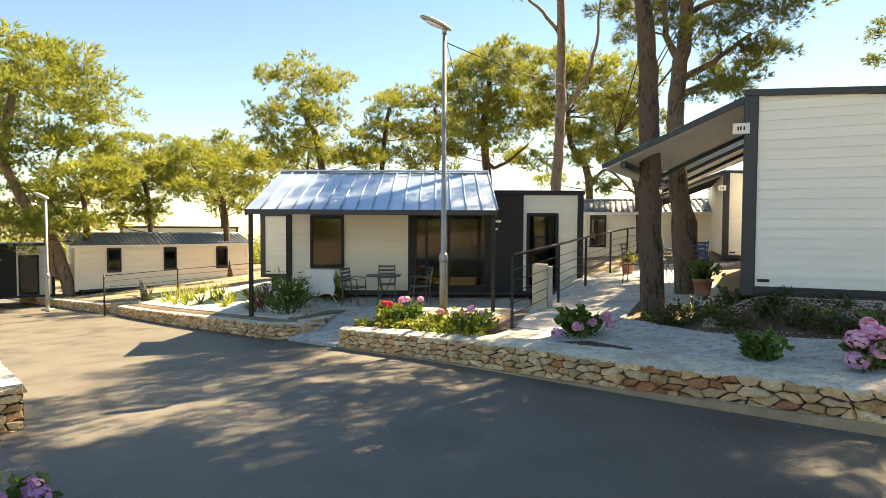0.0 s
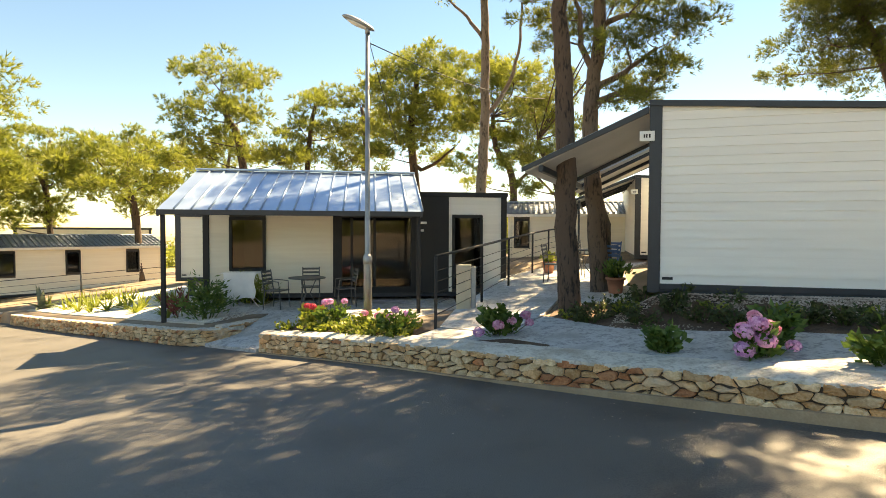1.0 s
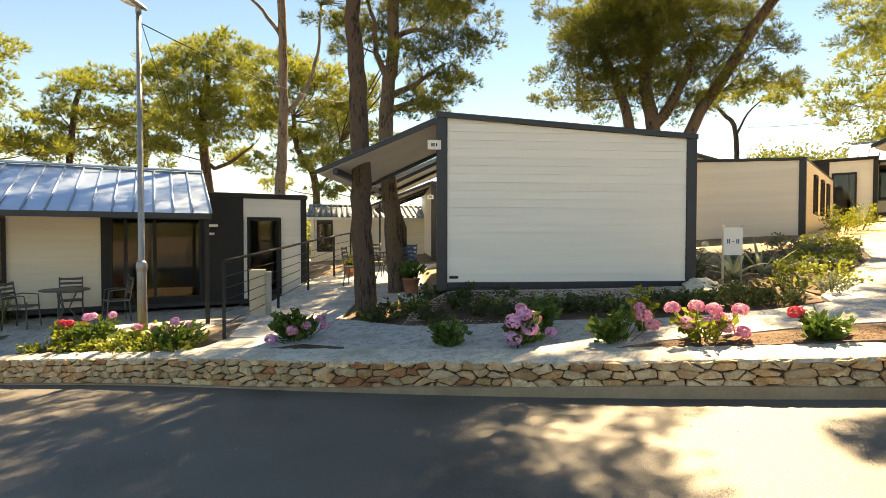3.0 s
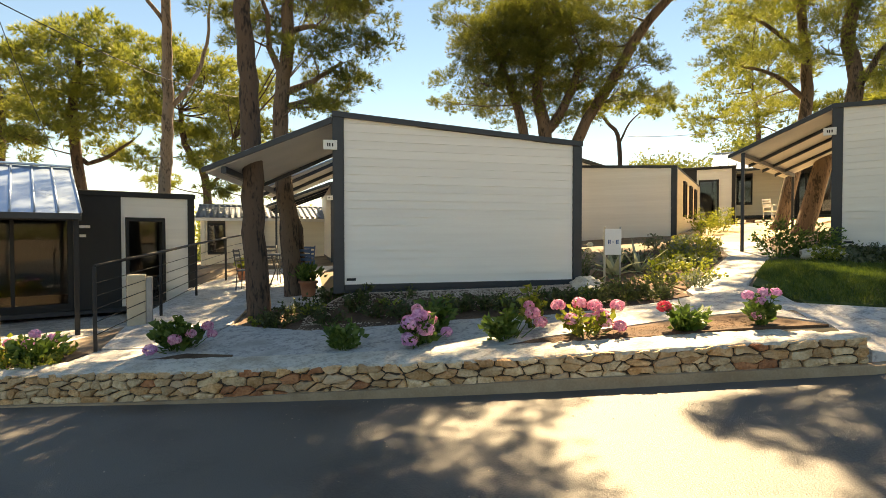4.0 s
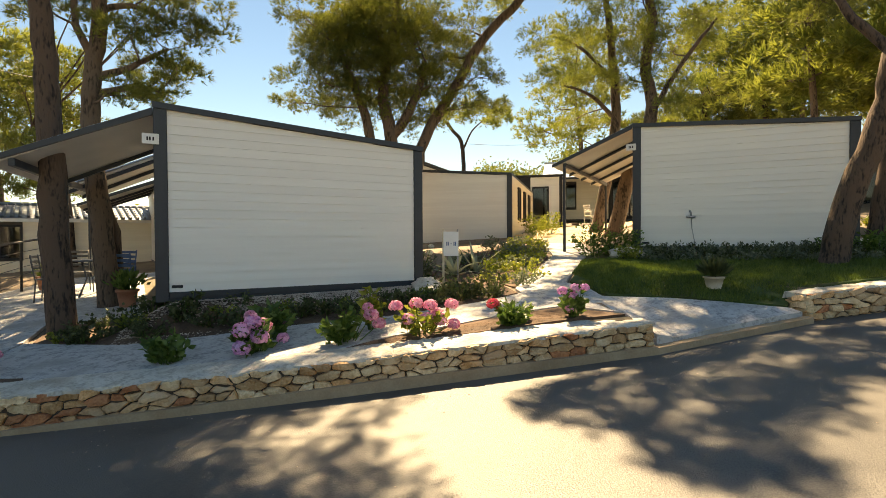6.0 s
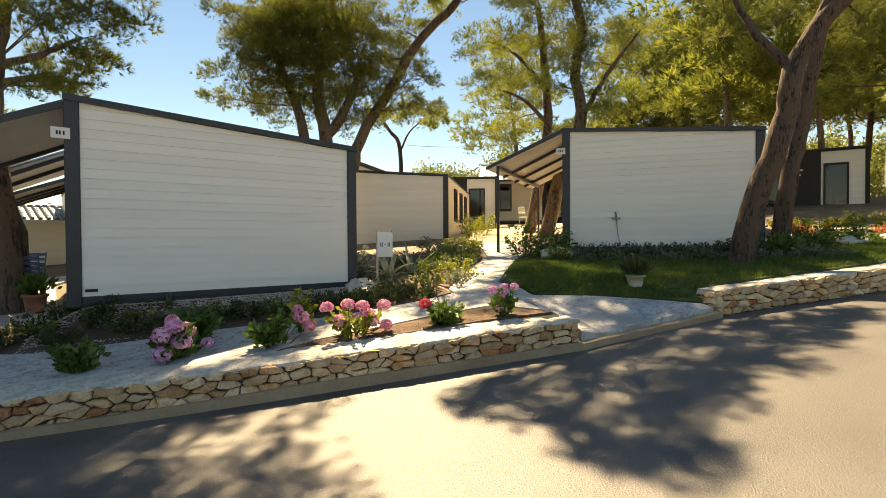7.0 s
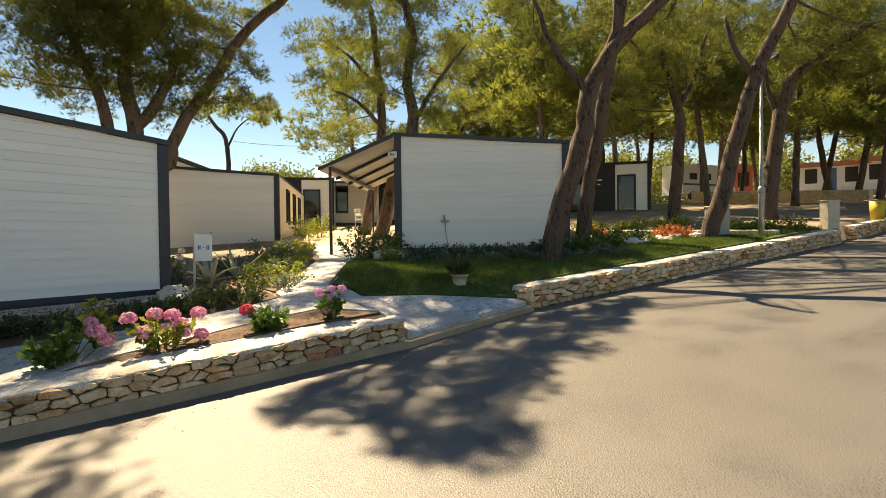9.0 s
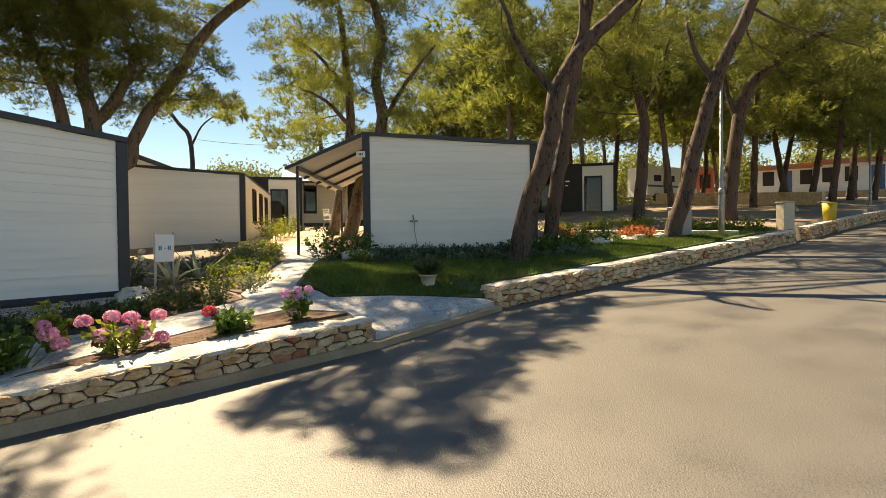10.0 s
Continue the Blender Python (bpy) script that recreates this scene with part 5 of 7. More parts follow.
pine('slender pine with a pale bare trunk and high crown', [(38.0, -20.5, 2.5), (37.78, -20.36, 5.0), (37.46, -20.15, 8.0), (37.35, -20.02, 11.0)], 0.15,
     [(38.21, -20.28, 8.28, 1.04), (36.06, -19.48, 7.89, 1.21), (37.61, -21.4, 9.93, 1.19), (38.01, -18.91, 10.45, 1.11), (36.37, -20.47, 9.39, 1.13), (38.32, -20.51, 11.84, 1.12), (36.57, -18.69, 11.99, 1.21), (36.86, -21.16, 10.32, 1.24), (37.99, -19.78, 7.7, 0.95)], M_BARK_M, M_PINE_D, 0.34, [])
pine('far pine with a soft crown', [(33.7, 13.4, 3.53), (33.85, 13.02, 6.86), (33.73, 13.31, 10.16)], 0.2,
     [(33.2, 14.62, 10.47, 1.58), (36.6, 12.82, 11.59, 1.69), (34.59, 13.63, 12.63, 1.77), (32.43, 15.06, 8.52, 1.36), (36.31, 12.12, 9.13, 1.45), (32.38, 12.69, 13.33, 1.82)], M_BARK, M_PINE, 0.270, [])
pine('far pine with a soft crown', [(33.89, 5.92, 3.39), (33.96, 5.53, 6.61), (33.9, 5.84, 9.82)], 0.2,
     [(31.65, 6.78, 8.64, 1.41), (36.3, 4.75, 10.43, 1.59), (32.05, 5.46, 11.28, 1.54), (33.55, 7.97, 8.42, 1.31), (33.13, 3.77, 8.15, 1.26), (34.69, 5.94, 13.64, 1.84)], M_BARK, M_PINE_D, 0.255, [])
pine('far pine with a soft crown', [(30.33, 2.66, 3.16), (30.37, 2.32, 5.99), (30.34, 2.6, 8.82)], 0.2,
     [(30.53, 3.9, 8.55, 1.33), (30.56, 1.36, 8.37, 1.32), (29.68, 2.51, 10.32, 1.41), (29.68, 4.42, 7.52, 1.13), (29.4, 0.84, 7.31, 1.11), (30.48, 2.58, 12.0, 1.59)], M_BARK, M_PINE_D, 0.225, [])
pine('far pine with a soft crown', [(40.48, 1.02, 3.6), (40.49, 0.57, 7.34), (40.48, 0.95, 11.1)], 0.2,
     [(37.66, 2.39, 10.4, 1.64), (38.67, -0.7, 11.34, 1.68), (40.94, 0.94, 13.34, 1.94), (39.76, 3.4, 9.4, 1.51), (42.74, -1.34, 9.76, 1.62), (43.04, 1.0, 16.11, 2.25)], M_BARK, M_PINE, 0.300, [])
pine('far pine with a soft crown', [(38.44, -2.74, 3.43), (38.42, -3.15, 6.92), (38.44, -2.8, 10.43)], 0.2,
     [(38.49, -1.27, 10.75, 1.67), (36.66, -4.13, 10.02, 1.6), (40.52, -2.94, 12.87, 1.92), (38.79, -0.48, 9.05, 1.46), (39.23, -4.95, 8.93, 1.49), (37.8, -2.79, 14.09, 1.98)], M_BARK, M_PINE_D, 0.285, [])
pine('far pine with a soft crown', [(46.19, -5.92, 3.72), (46.13, -6.39, 7.88), (46.18, -5.98, 12.07)], 0.2,
     [(45.39, -4.1, 10.84, 1.98), (48.38, -8.1, 11.75, 2.13), (43.78, -5.71, 13.49, 2.09), (48.66, -3.39, 10.81, 1.85), (45.96, -8.37, 10.07, 1.76), (47.58, -6.18, 17.14, 2.51)], M_BARK, M_PINE_D, 0.345, [])
pine('far pine with a soft crown', [(42.77, -12.79, 3.43), (42.66, -13.16, 7.15), (42.76, -12.82, 10.92)], 0.2,
     [(42.01, -11.05, 10.18, 1.88), (40.93, -13.77, 11.15, 1.87), (41.66, -12.5, 12.38, 2.06), (43.59, -10.63, 9.51, 1.69), (40.45, -14.15, 8.76, 1.61), (41.69, -12.52, 14.72, 2.27)], M_BARK, M_PINE, 0.330, [])
pine('far pine with a soft crown', [(46.62, -24.57, 3.37), (46.46, -24.88, 7.27), (46.62, -24.57, 11.21)], 0.2,
     [(48.29, -23.81, 11.33, 2.33), (42.82, -24.02, 10.4, 2.13), (46.59, -24.56, 12.9, 2.49), (47.68, -22.69, 9.76, 1.99), (42.87, -24.59, 8.76, 1.86), (45.54, -24.01, 15.23, 2.68)], M_BARK, M_PINE_D, 0.390, [])


# ---- further homes ----
def side_home(x, y, z, yaw, Lw, h, wins, label, roof="tile", depth=4.0, mat_s=None, post=0.14):
    """A mobile home seen along its side: siding, small dark windows, and a low roof."""
    mat_s = mat_s or M_SIDING_W
    g = thing("mobile_home", pose(x, y, z, 0, 0, yaw), label, "mobile home", "mobile homes")
    shell(g, Lw, depth, h, h, wins)
    siding(g, "siding_board", post, Lw - post, 0.02, h - 0.02, 0.0, mat_s, pitch=0.16, holes=wins)
    for a in (-0.02, Lw - post + 0.004):
        part("corner_post", boxed(a, a + post + 0.016, -0.045, 0.05, -0.05, h - 0.002, 0.006), M_DARK if roof != "tile" else mat_s, g)
    for w in wins:
        window(g, *w, -0.02)
    chassis(g, Lw, depth, 0.5)
    if roof == "tile":
        part("eave_board", boxed(-0.2, Lw + 0.2, -0.25, -0.2, h - 0.06, h + 0.06, 0.006), M_WHITE, g)
        n = int((Lw + 0.4) / 0.22)
        pr = part("tiled_roof", bmesh.new(), M_TILE, g, "blue-grey ribbed roof")
        for i in range(n):
            a = -0.2 + (Lw + 0.4) * i / n
            b = -0.2 + (Lw + 0.4) * (i + 1) / n
            bm = bmesh.new()
            rows = 6
            for k in range(rows):
                y0, y1 = -0.28 + (depth / 2 + 0.28) * k / rows, -0.28 + (depth / 2 + 0.28) * (k + 1) / rows
                z0, z1 = h + 0.07 + 0.55 * k / rows, h + 0.07 + 0.55 * (k + 1) / rows
                tube(bm, [((a + b) / 2, y0, z0 + 0.03), ((a + b) / 2, y1 + 0.02, z1 + 0.005)], (b - a) * 0.24, 6, False)
            part("roof_rib", bm, M_TILE, pr)
        bm = bmesh.new()
        for s in (0, 1):
            q = [(-0.2, -0.28, h + 0.05), (Lw + 0.2, -0.28, h + 0.05), (Lw + 0.2, depth / 2, h + 0.6), (-0.2, depth / 2, h + 0.6)]
            if s:
                q = [(p[0], depth - p[1], p[2]) for p in q]
            bm.faces.new([bm.verts.new(p) for p in q])
        part("roof_deck", bm, M_TILE, pr)
        bm = bmesh.new()
        tube(bm, [(-0.2, depth / 2, h + 0.62), (Lw + 0.2, depth / 2, h + 0.62)], 0.075, 8)
        part("ridge_cap", bm, M_TILE, pr)
    else:
        part("fascia", boxed(-0.06, Lw + 0.06, -0.075, -0.05, h - 0.06, h + 0.06, 0.006), M_DARK, g)
    return g


M_TILE = mat("blue_grey_tile", (0.16, 0.20, 0.26), (0.28, 0.32, 0.38), 0.5, 4.0, 0.2, 60, rand=0.12)
side_home(-18.3, 26.6, -1.35, 40, 8.6, 2.2, [(1.35, 2.0, 0.9, 2.05), (4.0, 4.65, 0.9, 2.05), (6.75, 7.4, 0.85, 2.0)], "cream mobile home with three small dark windows and a blue-grey roof")
side_home(5.6, 21.3, 0.27, -17.5, 6.0, 2.15, [(0.22, 0.85, 0.85, 2.0)], "cream mobile home with a ribbed roof behind the ramp")
side_home(-20.5, 34.0, -0.6, 24, 7.0, 2.45, [], "cream mobile home with a flat dark-edged roof behind another", "flat")
end_home(-6.2, 18.3, 0.2, 0, 4.0, 7.0, 2.1, 2.1, "cream mobile home with a dark-edged roof behind the porch", "mobile homes", None, M_SIDING_W, False)
front_home(-26.2, 23.0, -1.65, 36, "mobile home with dark front and a pale bay beside the road")
home_a2 = end_home(7.95, 15.2, 1.05, -22.9, 4.0, 7.0, 2.45, 2.2, "cream mobile home with an awning behind another home", "mobile homes", (1.9, 2.40, 1.65, 0.0, 5.0, ((0.2, -0.3),)))
front_home(27.04, 3.26, 2.64, -93.8, "mobile home with a black entrance bay and a pale end bay")
front_home(27.57, 12.41, 2.75, -68, "cream mobile home with a bright metal porch roof in the sun")
front_home(22.24, 17.66, 2.25, -68, "mobile home with a black front bay between other homes", False)


def gabled_home(x, y, z, yaw, Wd, h, rise, depth, label):
    """A further home seen from its gable: walls, a window and a dark ribbed roof with wide eaves."""
    g = thing("mobile_home", pose(x, y, z, 0, 0, yaw), label, "mobile home", "mobile homes")
    bm = bmesh.new()
    prism(bm, [(-Wd / 2, 0), (Wd / 2, 0), (Wd / 2, h), (0, h + rise - 0.06), (-Wd / 2, h)], 0, depth)
    part("wall", bm, M_SIDING, g)
    for s in (-1, 1):
        bm = bmesh.new()
        prism(bm, [(0, h + rise), (s * (Wd / 2 + 0.4), h - 0.4 * rise / (Wd / 2)), (s * (Wd / 2 + 0.4), h + 0.07 - 0.4 * rise / (Wd / 2)), (0, h + rise + 0.07)], -0.3, depth + 0.3)
        slope = part("roof_slope", bm, M_ROOFDARK, g)
        for k in range(12):
            yy = -0.25 + (depth + 0.5) * k / 11
            bm = bmesh.new()
            tube(bm, [(s * 0.02, yy, h + rise + 0.085), (s * (Wd / 2 + 0.4), yy, h + 0.085 - 0.4 * rise / (Wd / 2))], 0.03, 5)
            part("roof_rib", bm, M_ROOFDARK, slope)
    window(g, -0.5, 0.5, 0.8, 1.8, -0.02)
    return g


gabled_home(18.57, 15.16, 2.29, -48, 5.2, 2.15, 0.92, 7.0, "home with a dark low-pitched ribbed roof behind the others")


def long_side_windows(home, W_, L_, h1):
    """The long wall at the right of an end home: boards and three windows."""
    t = Matrix.Translation((W_, 0, 0)) @ Matrix.Rotation(math.pi / 2, 4, "Z")
    side = new("long_side")
    side.parent = home
    side.matrix_local = t
    part("side_panel", boxed(0.1, L_ - 0.1, -0.022, -0.002, 0.0, h1 - 0.03, 0.004), M_SIDING_W, side)
    for k in range(15):
        part("siding_board", boxed(0.1, L_ - 0.1, -0.034, -0.0225, 0.02 + k * 0.15, 0.155 + k * 0.15, 0.004), M_SIDING_W, side)
    for a in (1.5, 3.3, 5.0):
        window(side, a, a + 0.6, 0.85, 2.0, -0.05)


long_side_windows(home_b, 3.98, 7.5, 2.36)
part("tap", boxed(1.02, 1.20, -0.10, -0.021, 0.62, 0.66, 0.01), M_STEEL, home_c, "garden tap with a hanging hose")
bm = bmesh.new()
tube(bm, [(1.11, -0.08, 0.66), (1.11, -0.1, 0.72), (1.09, -0.06, 0.76)], 0.018, 6)
tube(bm, [(1.12, -0.05, 0.62), (1.13, -0.06, 0.4), (1.18, -0.05, 0.12), (1.23, -0.05, -0.05)], 0.009, 5)
part("hose", bm, M_STEEL, home_c)


# ---- dry-stone walls ----
def cells(a0, a1, h, w, c, rnd):
    """Random rubble that fills a0..a1 by 0..h: the polygons (a, z) of points strewn in loose rows."""
    rows = max(2, round(h / c))
    k = w / c
    pts = []
    for r in range(-1, rows + 1):
        a = a0 - w * rnd.uniform(0.2, 1.2)
        while a < a1 + w:
            pts.append((a + rnd.uniform(-0.16, 0.16) * w, (r + 0.5 + rnd.uniform(-0.30, 0.30)) * h / rows))
            a += w * rnd.choice((0.5, 0.65, 0.8, 0.95, 1.1, 1.5))
    pts.sort()
    out = []
    for i, (x, z) in enumerate(pts):
        poly = [(a0, 0.0), (a1, 0.0), (a1, h), (a0, h)]
        for j in range(max(0, i - 26), min(len(pts), i + 27)):
            if j == i or not poly:
                continue
            dx, dz = pts[j][0] - x, (pts[j][1] - z) * k
            m = dx * (pts[j][0] + x) / 2 + dz * (pts[j][1] + z) * k / 2
            cut = []
            for q in range(len(poly)):
                p0, p1 = poly[q - 1], poly[q]
                f0, f1 = p0[0] * dx + p0[1] * k * dz - m, p1[0] * dx + p1[1] * k * dz - m
                if (f0 < 0) != (f1 < 0):
                    t = f0 / (f0 - f1)
                    cut.append((p0[0] + (p1[0] - p0[0]) * t, p0[1] + (p1[1] - p0[1]) * t))
                if f1 < 0:
                    cut.append(p1)
            poly = cut
        area = 0.5 * abs(sum(poly[q - 1][0] * poly[q][1] - poly[q][0] * poly[q - 1][1] for q in range(len(poly))))
        if area > 0.0012:
            out.append(poly)
    return out


def stone_mesh(bm, poly, place, rnd, gap=0.007):
    """One stone: the polygon drawn in, knocked askew and chipped, its face tilted and rough. place(a, z, out) gives the world place."""
    ca = sum(p[0] for p in poly) / len(poly)
    cz = sum(p[1] for p in poly) / len(poly)
    turn = rnd.uniform(-0.10, 0.10)
    co, si = math.cos(turn), math.sin(turn)
    ragged = []
    for (a, z), (b, y) in zip(poly, poly[1:] + poly[:1]):
        e = math.hypot(b - a, y - z)
        cut = rnd.uniform(0.06, 0.22)
        fs = (cut, rnd.uniform(0.4, 0.6), 1 - cut) if e > 0.05 else (0.5,)
        for f in fs:
            ragged.append((a + (b - a) * f + rnd.uniform(-0.06, 0.06) * (y - z), z + (y - z) * f + rnd.uniform(-0.06, 0.06) * (b - a)))
    poly = [(ca + (a - ca) * co - (z - cz) * si, cz + (a - ca) * si + (z - cz) * co) for a, z in ragged]
    proud = rnd.uniform(-0.004, 0.038)
    ta, tz = rnd.uniform(-0.14, 0.14), rnd.uniform(-0.22, 0.16)

    def ring(inset, out, rough):
        vs = []
        for a, z in poly:
            d = math.hypot(a - ca, z - cz) or 1
            f = max(0.2, 1 - inset / d)
            u, v = (a - ca) * f, (z - cz) * f
            vs.append(bm.verts.new(place(ca + u, cz + v, out + (u * ta + v * tz if rough else 0) + rnd.uniform(-rough, rough))))
        return vs
    g = gap * rnd.uniform(0.4, 1.3)
    r0, r1 = ring(g, -0.07, 0), ring(g, proud - 0.016, 0.004)
    r2 = ring(g + rnd.uniform(0.005, 0.013), proud, 0.005)
    n = len(poly)
    for a, b in ((r0, r1), (r1, r2)):
        for i in range(n):
            bm.faces.new((a[i], a[(i + 1) % n], b[(i + 1) % n], b[i]))
    c = bm.verts.new(place(ca + rnd.uniform(-0.02, 0.02), cz + rnd.uniform(-0.01, 0.01), proud + rnd.uniform(-0.004, 0.010)))
    for i in range(n):
        bm.faces.new((r2[i], r2[(i + 1) % n], c))


def dry_wall(s0, s1, n0, n1, height, foot, label, seed, joined=False, w=0.195, c=0.085, ends=(True, True), nf=None, cap_t=0.012, cap_n=None, back=-0.004, turned=None):
    """A low stone wall along the road: core, face stones, coping slabs and a concrete footing."""
    rnd = random.Random(seed)
    nf = nf or (lambda s: 0.0)
    o = W(s0, n0 + nf(s0), road_z(s0))
    wall = thing("stone_wall", Matrix.Translation(o), label, "stone wall", "stone walls")

    def at(s, n, z):
        if turned is not None:
            return W(turned - n - nf(s), s, road_z(turned) + z) - o
        return W(s, n + nf(s), road_z(s) + z) - o

    def strip(name, sa, sb, na, nb, za, zb, material):
        bm = bmesh.new()
        k = max(2, int((sb - sa) / 0.4))
        rows = []
        for i in range(k + 1):
            q = sa + (sb - sa) * i / k
            zq = zb(q) if callable(zb) else zb
            rows.append([bm.verts.new(at(q, n, z)) for n, z in ((na, za), (nb, za), (nb, zq), (na, zq))])
        for a, b in zip(rows, rows[1:]):
            for j in range(4):
                bm.faces.new((a[j], a[(j + 1) % 4], b[(j + 1) % 4], b[j]))
        bm.faces.new(rows[0][::-1])
        bm.faces.new(rows[-1])
        bmesh.ops.recalc_face_normals(bm, faces=bm.faces[:])
        return part(name, bm, material, wall)
    # dark core: shade between the stones is in its colour
    strip("core", s0 + 0.065, s1 - 0.065, n0 + 0.036, n1, -0.15, height - 0.02, M_MORTAR_SHADE)
    if foot:
        strip("footing", s0, s1 + 0.02, n0 - 0.05, n0 + 0.05, -0.12, foot, M_CONCRETE)
    faces = [(cells(s0, s1, height, w, c, rnd), lambda a, z, d: at(a, n0 - d + 0.02, z))]
    if ends[0]:
        faces.append((cells(n0, n1, height, w, c, rnd), lambda a, z, d: at(s0 - d + 0.02, a, z)))
    if ends[1]:
        faces.append((cells(n0, n1, height, w, c, rnd), lambda a, z, d: at(s1 + d - 0.02, a, z)))
    bulk = bmesh.new() if joined else None
    for polys, place in faces:
        for poly in polys:
            if joined:
                k = len(bulk.faces)
                stone_mesh(bulk, poly, place, rnd)
                bulk.faces.ensure_lookup_table()
                pick = rnd.choice((0, 0, 0, 1, 1, 2 if rnd.random() < 0.3 else 0))
                for f in bulk.faces[k:]:
                    f.material_index = pick
            else:
                bm = bmesh.new()
                stone_mesh(bm, poly, place, rnd)
                bmesh.ops.recalc_face_normals(bm, faces=bm.faces[:])
                q = poly[0][0]
                red = 0.5 if seed == 11 and 5.6 < q < 6.6 else 0.03
                k = rnd.random()
                part("stone", bm, M_STONE_RED if k < red else M_STONE_TAN if k < red + 0.33 else M_STONE, wall)
    if joined:
        bmesh.ops.recalc_face_normals(bulk, faces=bulk.faces[:])
        pile = tagged(part("stones", bulk, M_STONE, wall), kind="stuff")
        pile.data.materials.append(M_STONE_TAN)
        pile.data.materials.append(M_STONE_RED)
    # a bed of pale mortar over the top, ragged along its front
    cap_n = cap_n or (lambda q: n1)
    k = int((s1 - s0) / 0.07)
    bm = bmesh.new()
    line = []
    reach = 0.03
    for i in range(k + 1):
        q = s0 - 0.005 + (s1 - s0 + 0.01) * i / k
        if i % 3 == 0 or rnd.random() < 0.3:
            reach = rnd.uniform(-0.004, 0.04)
        nn = n0 + reach + rnd.uniform(-0.006, 0.006)
        zz = height + cap_t + rnd.uniform(-0.005, 0.005)
        line.append([bm.verts.new(at(q, a, z)) for a, z in (
            (nn, height - 0.02 - rnd.uniform(0, 0.012)), (nn + 0.004, zz - 0.008), (nn + 0.02, zz),
            ((n0 + cap_n(q)) / 2, zz + back * 0.85 * min(1, (s1 - q) / 0.7) + rnd.uniform(-0.004, 0.006)), (cap_n(q) + rnd.uniform(-0.02, 0.02), zz + back * min(1, (s1 - q) / 0.7, (q - s0 + 0.2) / 0.4)), (cap_n(q) + 0.03, height - 0.08))])
    for a, b in zip(line, line[1:]):
        for j in range(5):
            bm.faces.new((a[j], b[j], b[j + 1], a[j + 1]))
    bm.faces.new(line[0])
    bm.faces.new(line[-1][::-1])
    bmesh.ops.recalc_face_normals(bm, faces=bm.faces[:])
    part("coping", bm, M_CAP, wall, "pale mortar bed on top of the wall")
    return wall


# ---- kerb at the entrance, soil beds ----
sheet("kerb", [(11.87, -0.05), (14.2, 0.45), (14.2, 0.60), (11.87, 0.12)], lambda s, n: road_z(s) + 0.075 - (plot_z(s, n) if n > 0.02 or n > edge_n(s) + 0.02 else road_z(s)), 0.35, M_CONCRETE, "low concrete kerb at the garden entrance", "kerb")
sheet("flower_bed", [(8.45, 0.46), (10.9, 0.46), (11.7, 0.36), (11.2, 1.08), (10.55, 1.04), (9.83, 0.88), (8.85, 0.68)], 0.03, 0.15, M_SOIL, "bare brown flower bed behind the wall", "flower bed")
sheet("flower_bed", [(4.1, 0.46), (5.5, 0.46), (5.34, 0.64), (4.63, 0.78)], 0.035, 0.15, M_SOIL, "small brown flower bed behind the wall", "flower bed")
sheet("flower_bed", [(0.05, 0.28), (3.1, 0.28), (3.1, 1.0), (2.0, 1.5), (0.3, 0.9)], 0.02, 0.15, M_SOIL, "planted bed beside the street lamp", "flower bed")


def mound(s, n):
    edge = 2.38 + 0.417 * (s - 5.99)
    f = min(max((n - 1.85) / max(edge - 1.85 - 0.1, 0.25), 0), 1)
    g = min(max((s - 5.3) / 1.0, 0), 1)
    return 0.03 + 0.40 * min(max((10.0 - s) / 4.0, 0), 1) * f ** 3 * g * g * (3 - 2 * g)


sheet("planting_bed", [(4.45, 2.35), (5.83, 1.78), (6.96, 1.86), (7.87, 1.95), (9.24, 1.86), (10.4, 2.03), (11.0, 2.3), (10.95, 3.3), (10.6, 6.0), (9.4, 6.2), (8, 5.6), (5.5, 4.8), (3.85, 4.4)], mound, 0.35, M_SOIL, "bed of soil and gravel banked up to the home", "planting bed", step=0.25)
def terrace_lift(s, n):
    f = min(max((n + 0.1) / 1.9, 0), 1)
    here = plot_z(s, n) if n > 0.02 else road_z(s)
    return (road_z(s) + 0.05) * (1 - f) - 0.03 * f - here


sheet("porch_slab", [(-5.1, 1.45), (-2.9, 0.95), (-2.1, 0.45), (-1.7, 0.36), (-1.6, 0.3), (-1.8, -0.03), (-0.04, -0.03), (0.0, 0.95), (1.5, 1.75), (1.3, 4.2), (-1.0, 7.0), (-6.2, 3.6)], terrace_lift, 0.3, M_PAVE, "grey concrete terrace under the porch roof", "terrace")
sheet("white_gravel_bed", [(-14.2, 0.25), (-2.35, 0.25), (-2.8, 1.0), (-6.0, 3.6), (-9, 5.5), (-15, 6.0)], 0.03, 0.15, M_WGRAVEL, "bed of white gravel with spiky plants", "gravel bed")

dry_wall(0.0, 11.85, 0.0, 0.30, 0.335, lambda q: float(np.interp(q, [0, 4.6, 6.5, 9.0, 10.5, 11.9], [0.012, 0.02, 0.075, 0.115, 0.10, 0.085])), "low dry-stone wall of tan limestone with pale coping", 11, cap_n=lambda q: 0.30 + 0.20 * min(max((q - 2.9) / 0.4, 0), 1) * min(max((11.85 - q) / 0.5, 0), 1), back=0.03)
dry_wall(14.2, 24.75, 0.55, 0.92, 0.34, 0.0, "low dry-stone wall beside the lawn", 12, w=0.21, c=0.085, nf=lambda s: 0.02 * (s - 14))
dry_wall(-13.6, -1.55, -0.22, 0.1, 0.33, 0.0, "low stone planter wall in the sun", 13, True, nf=lambda s: 0.55 * max(0, (s + 2.6) / 1.05) ** 2 if s > -2.6 else -0.012 * (-2.6 - s))
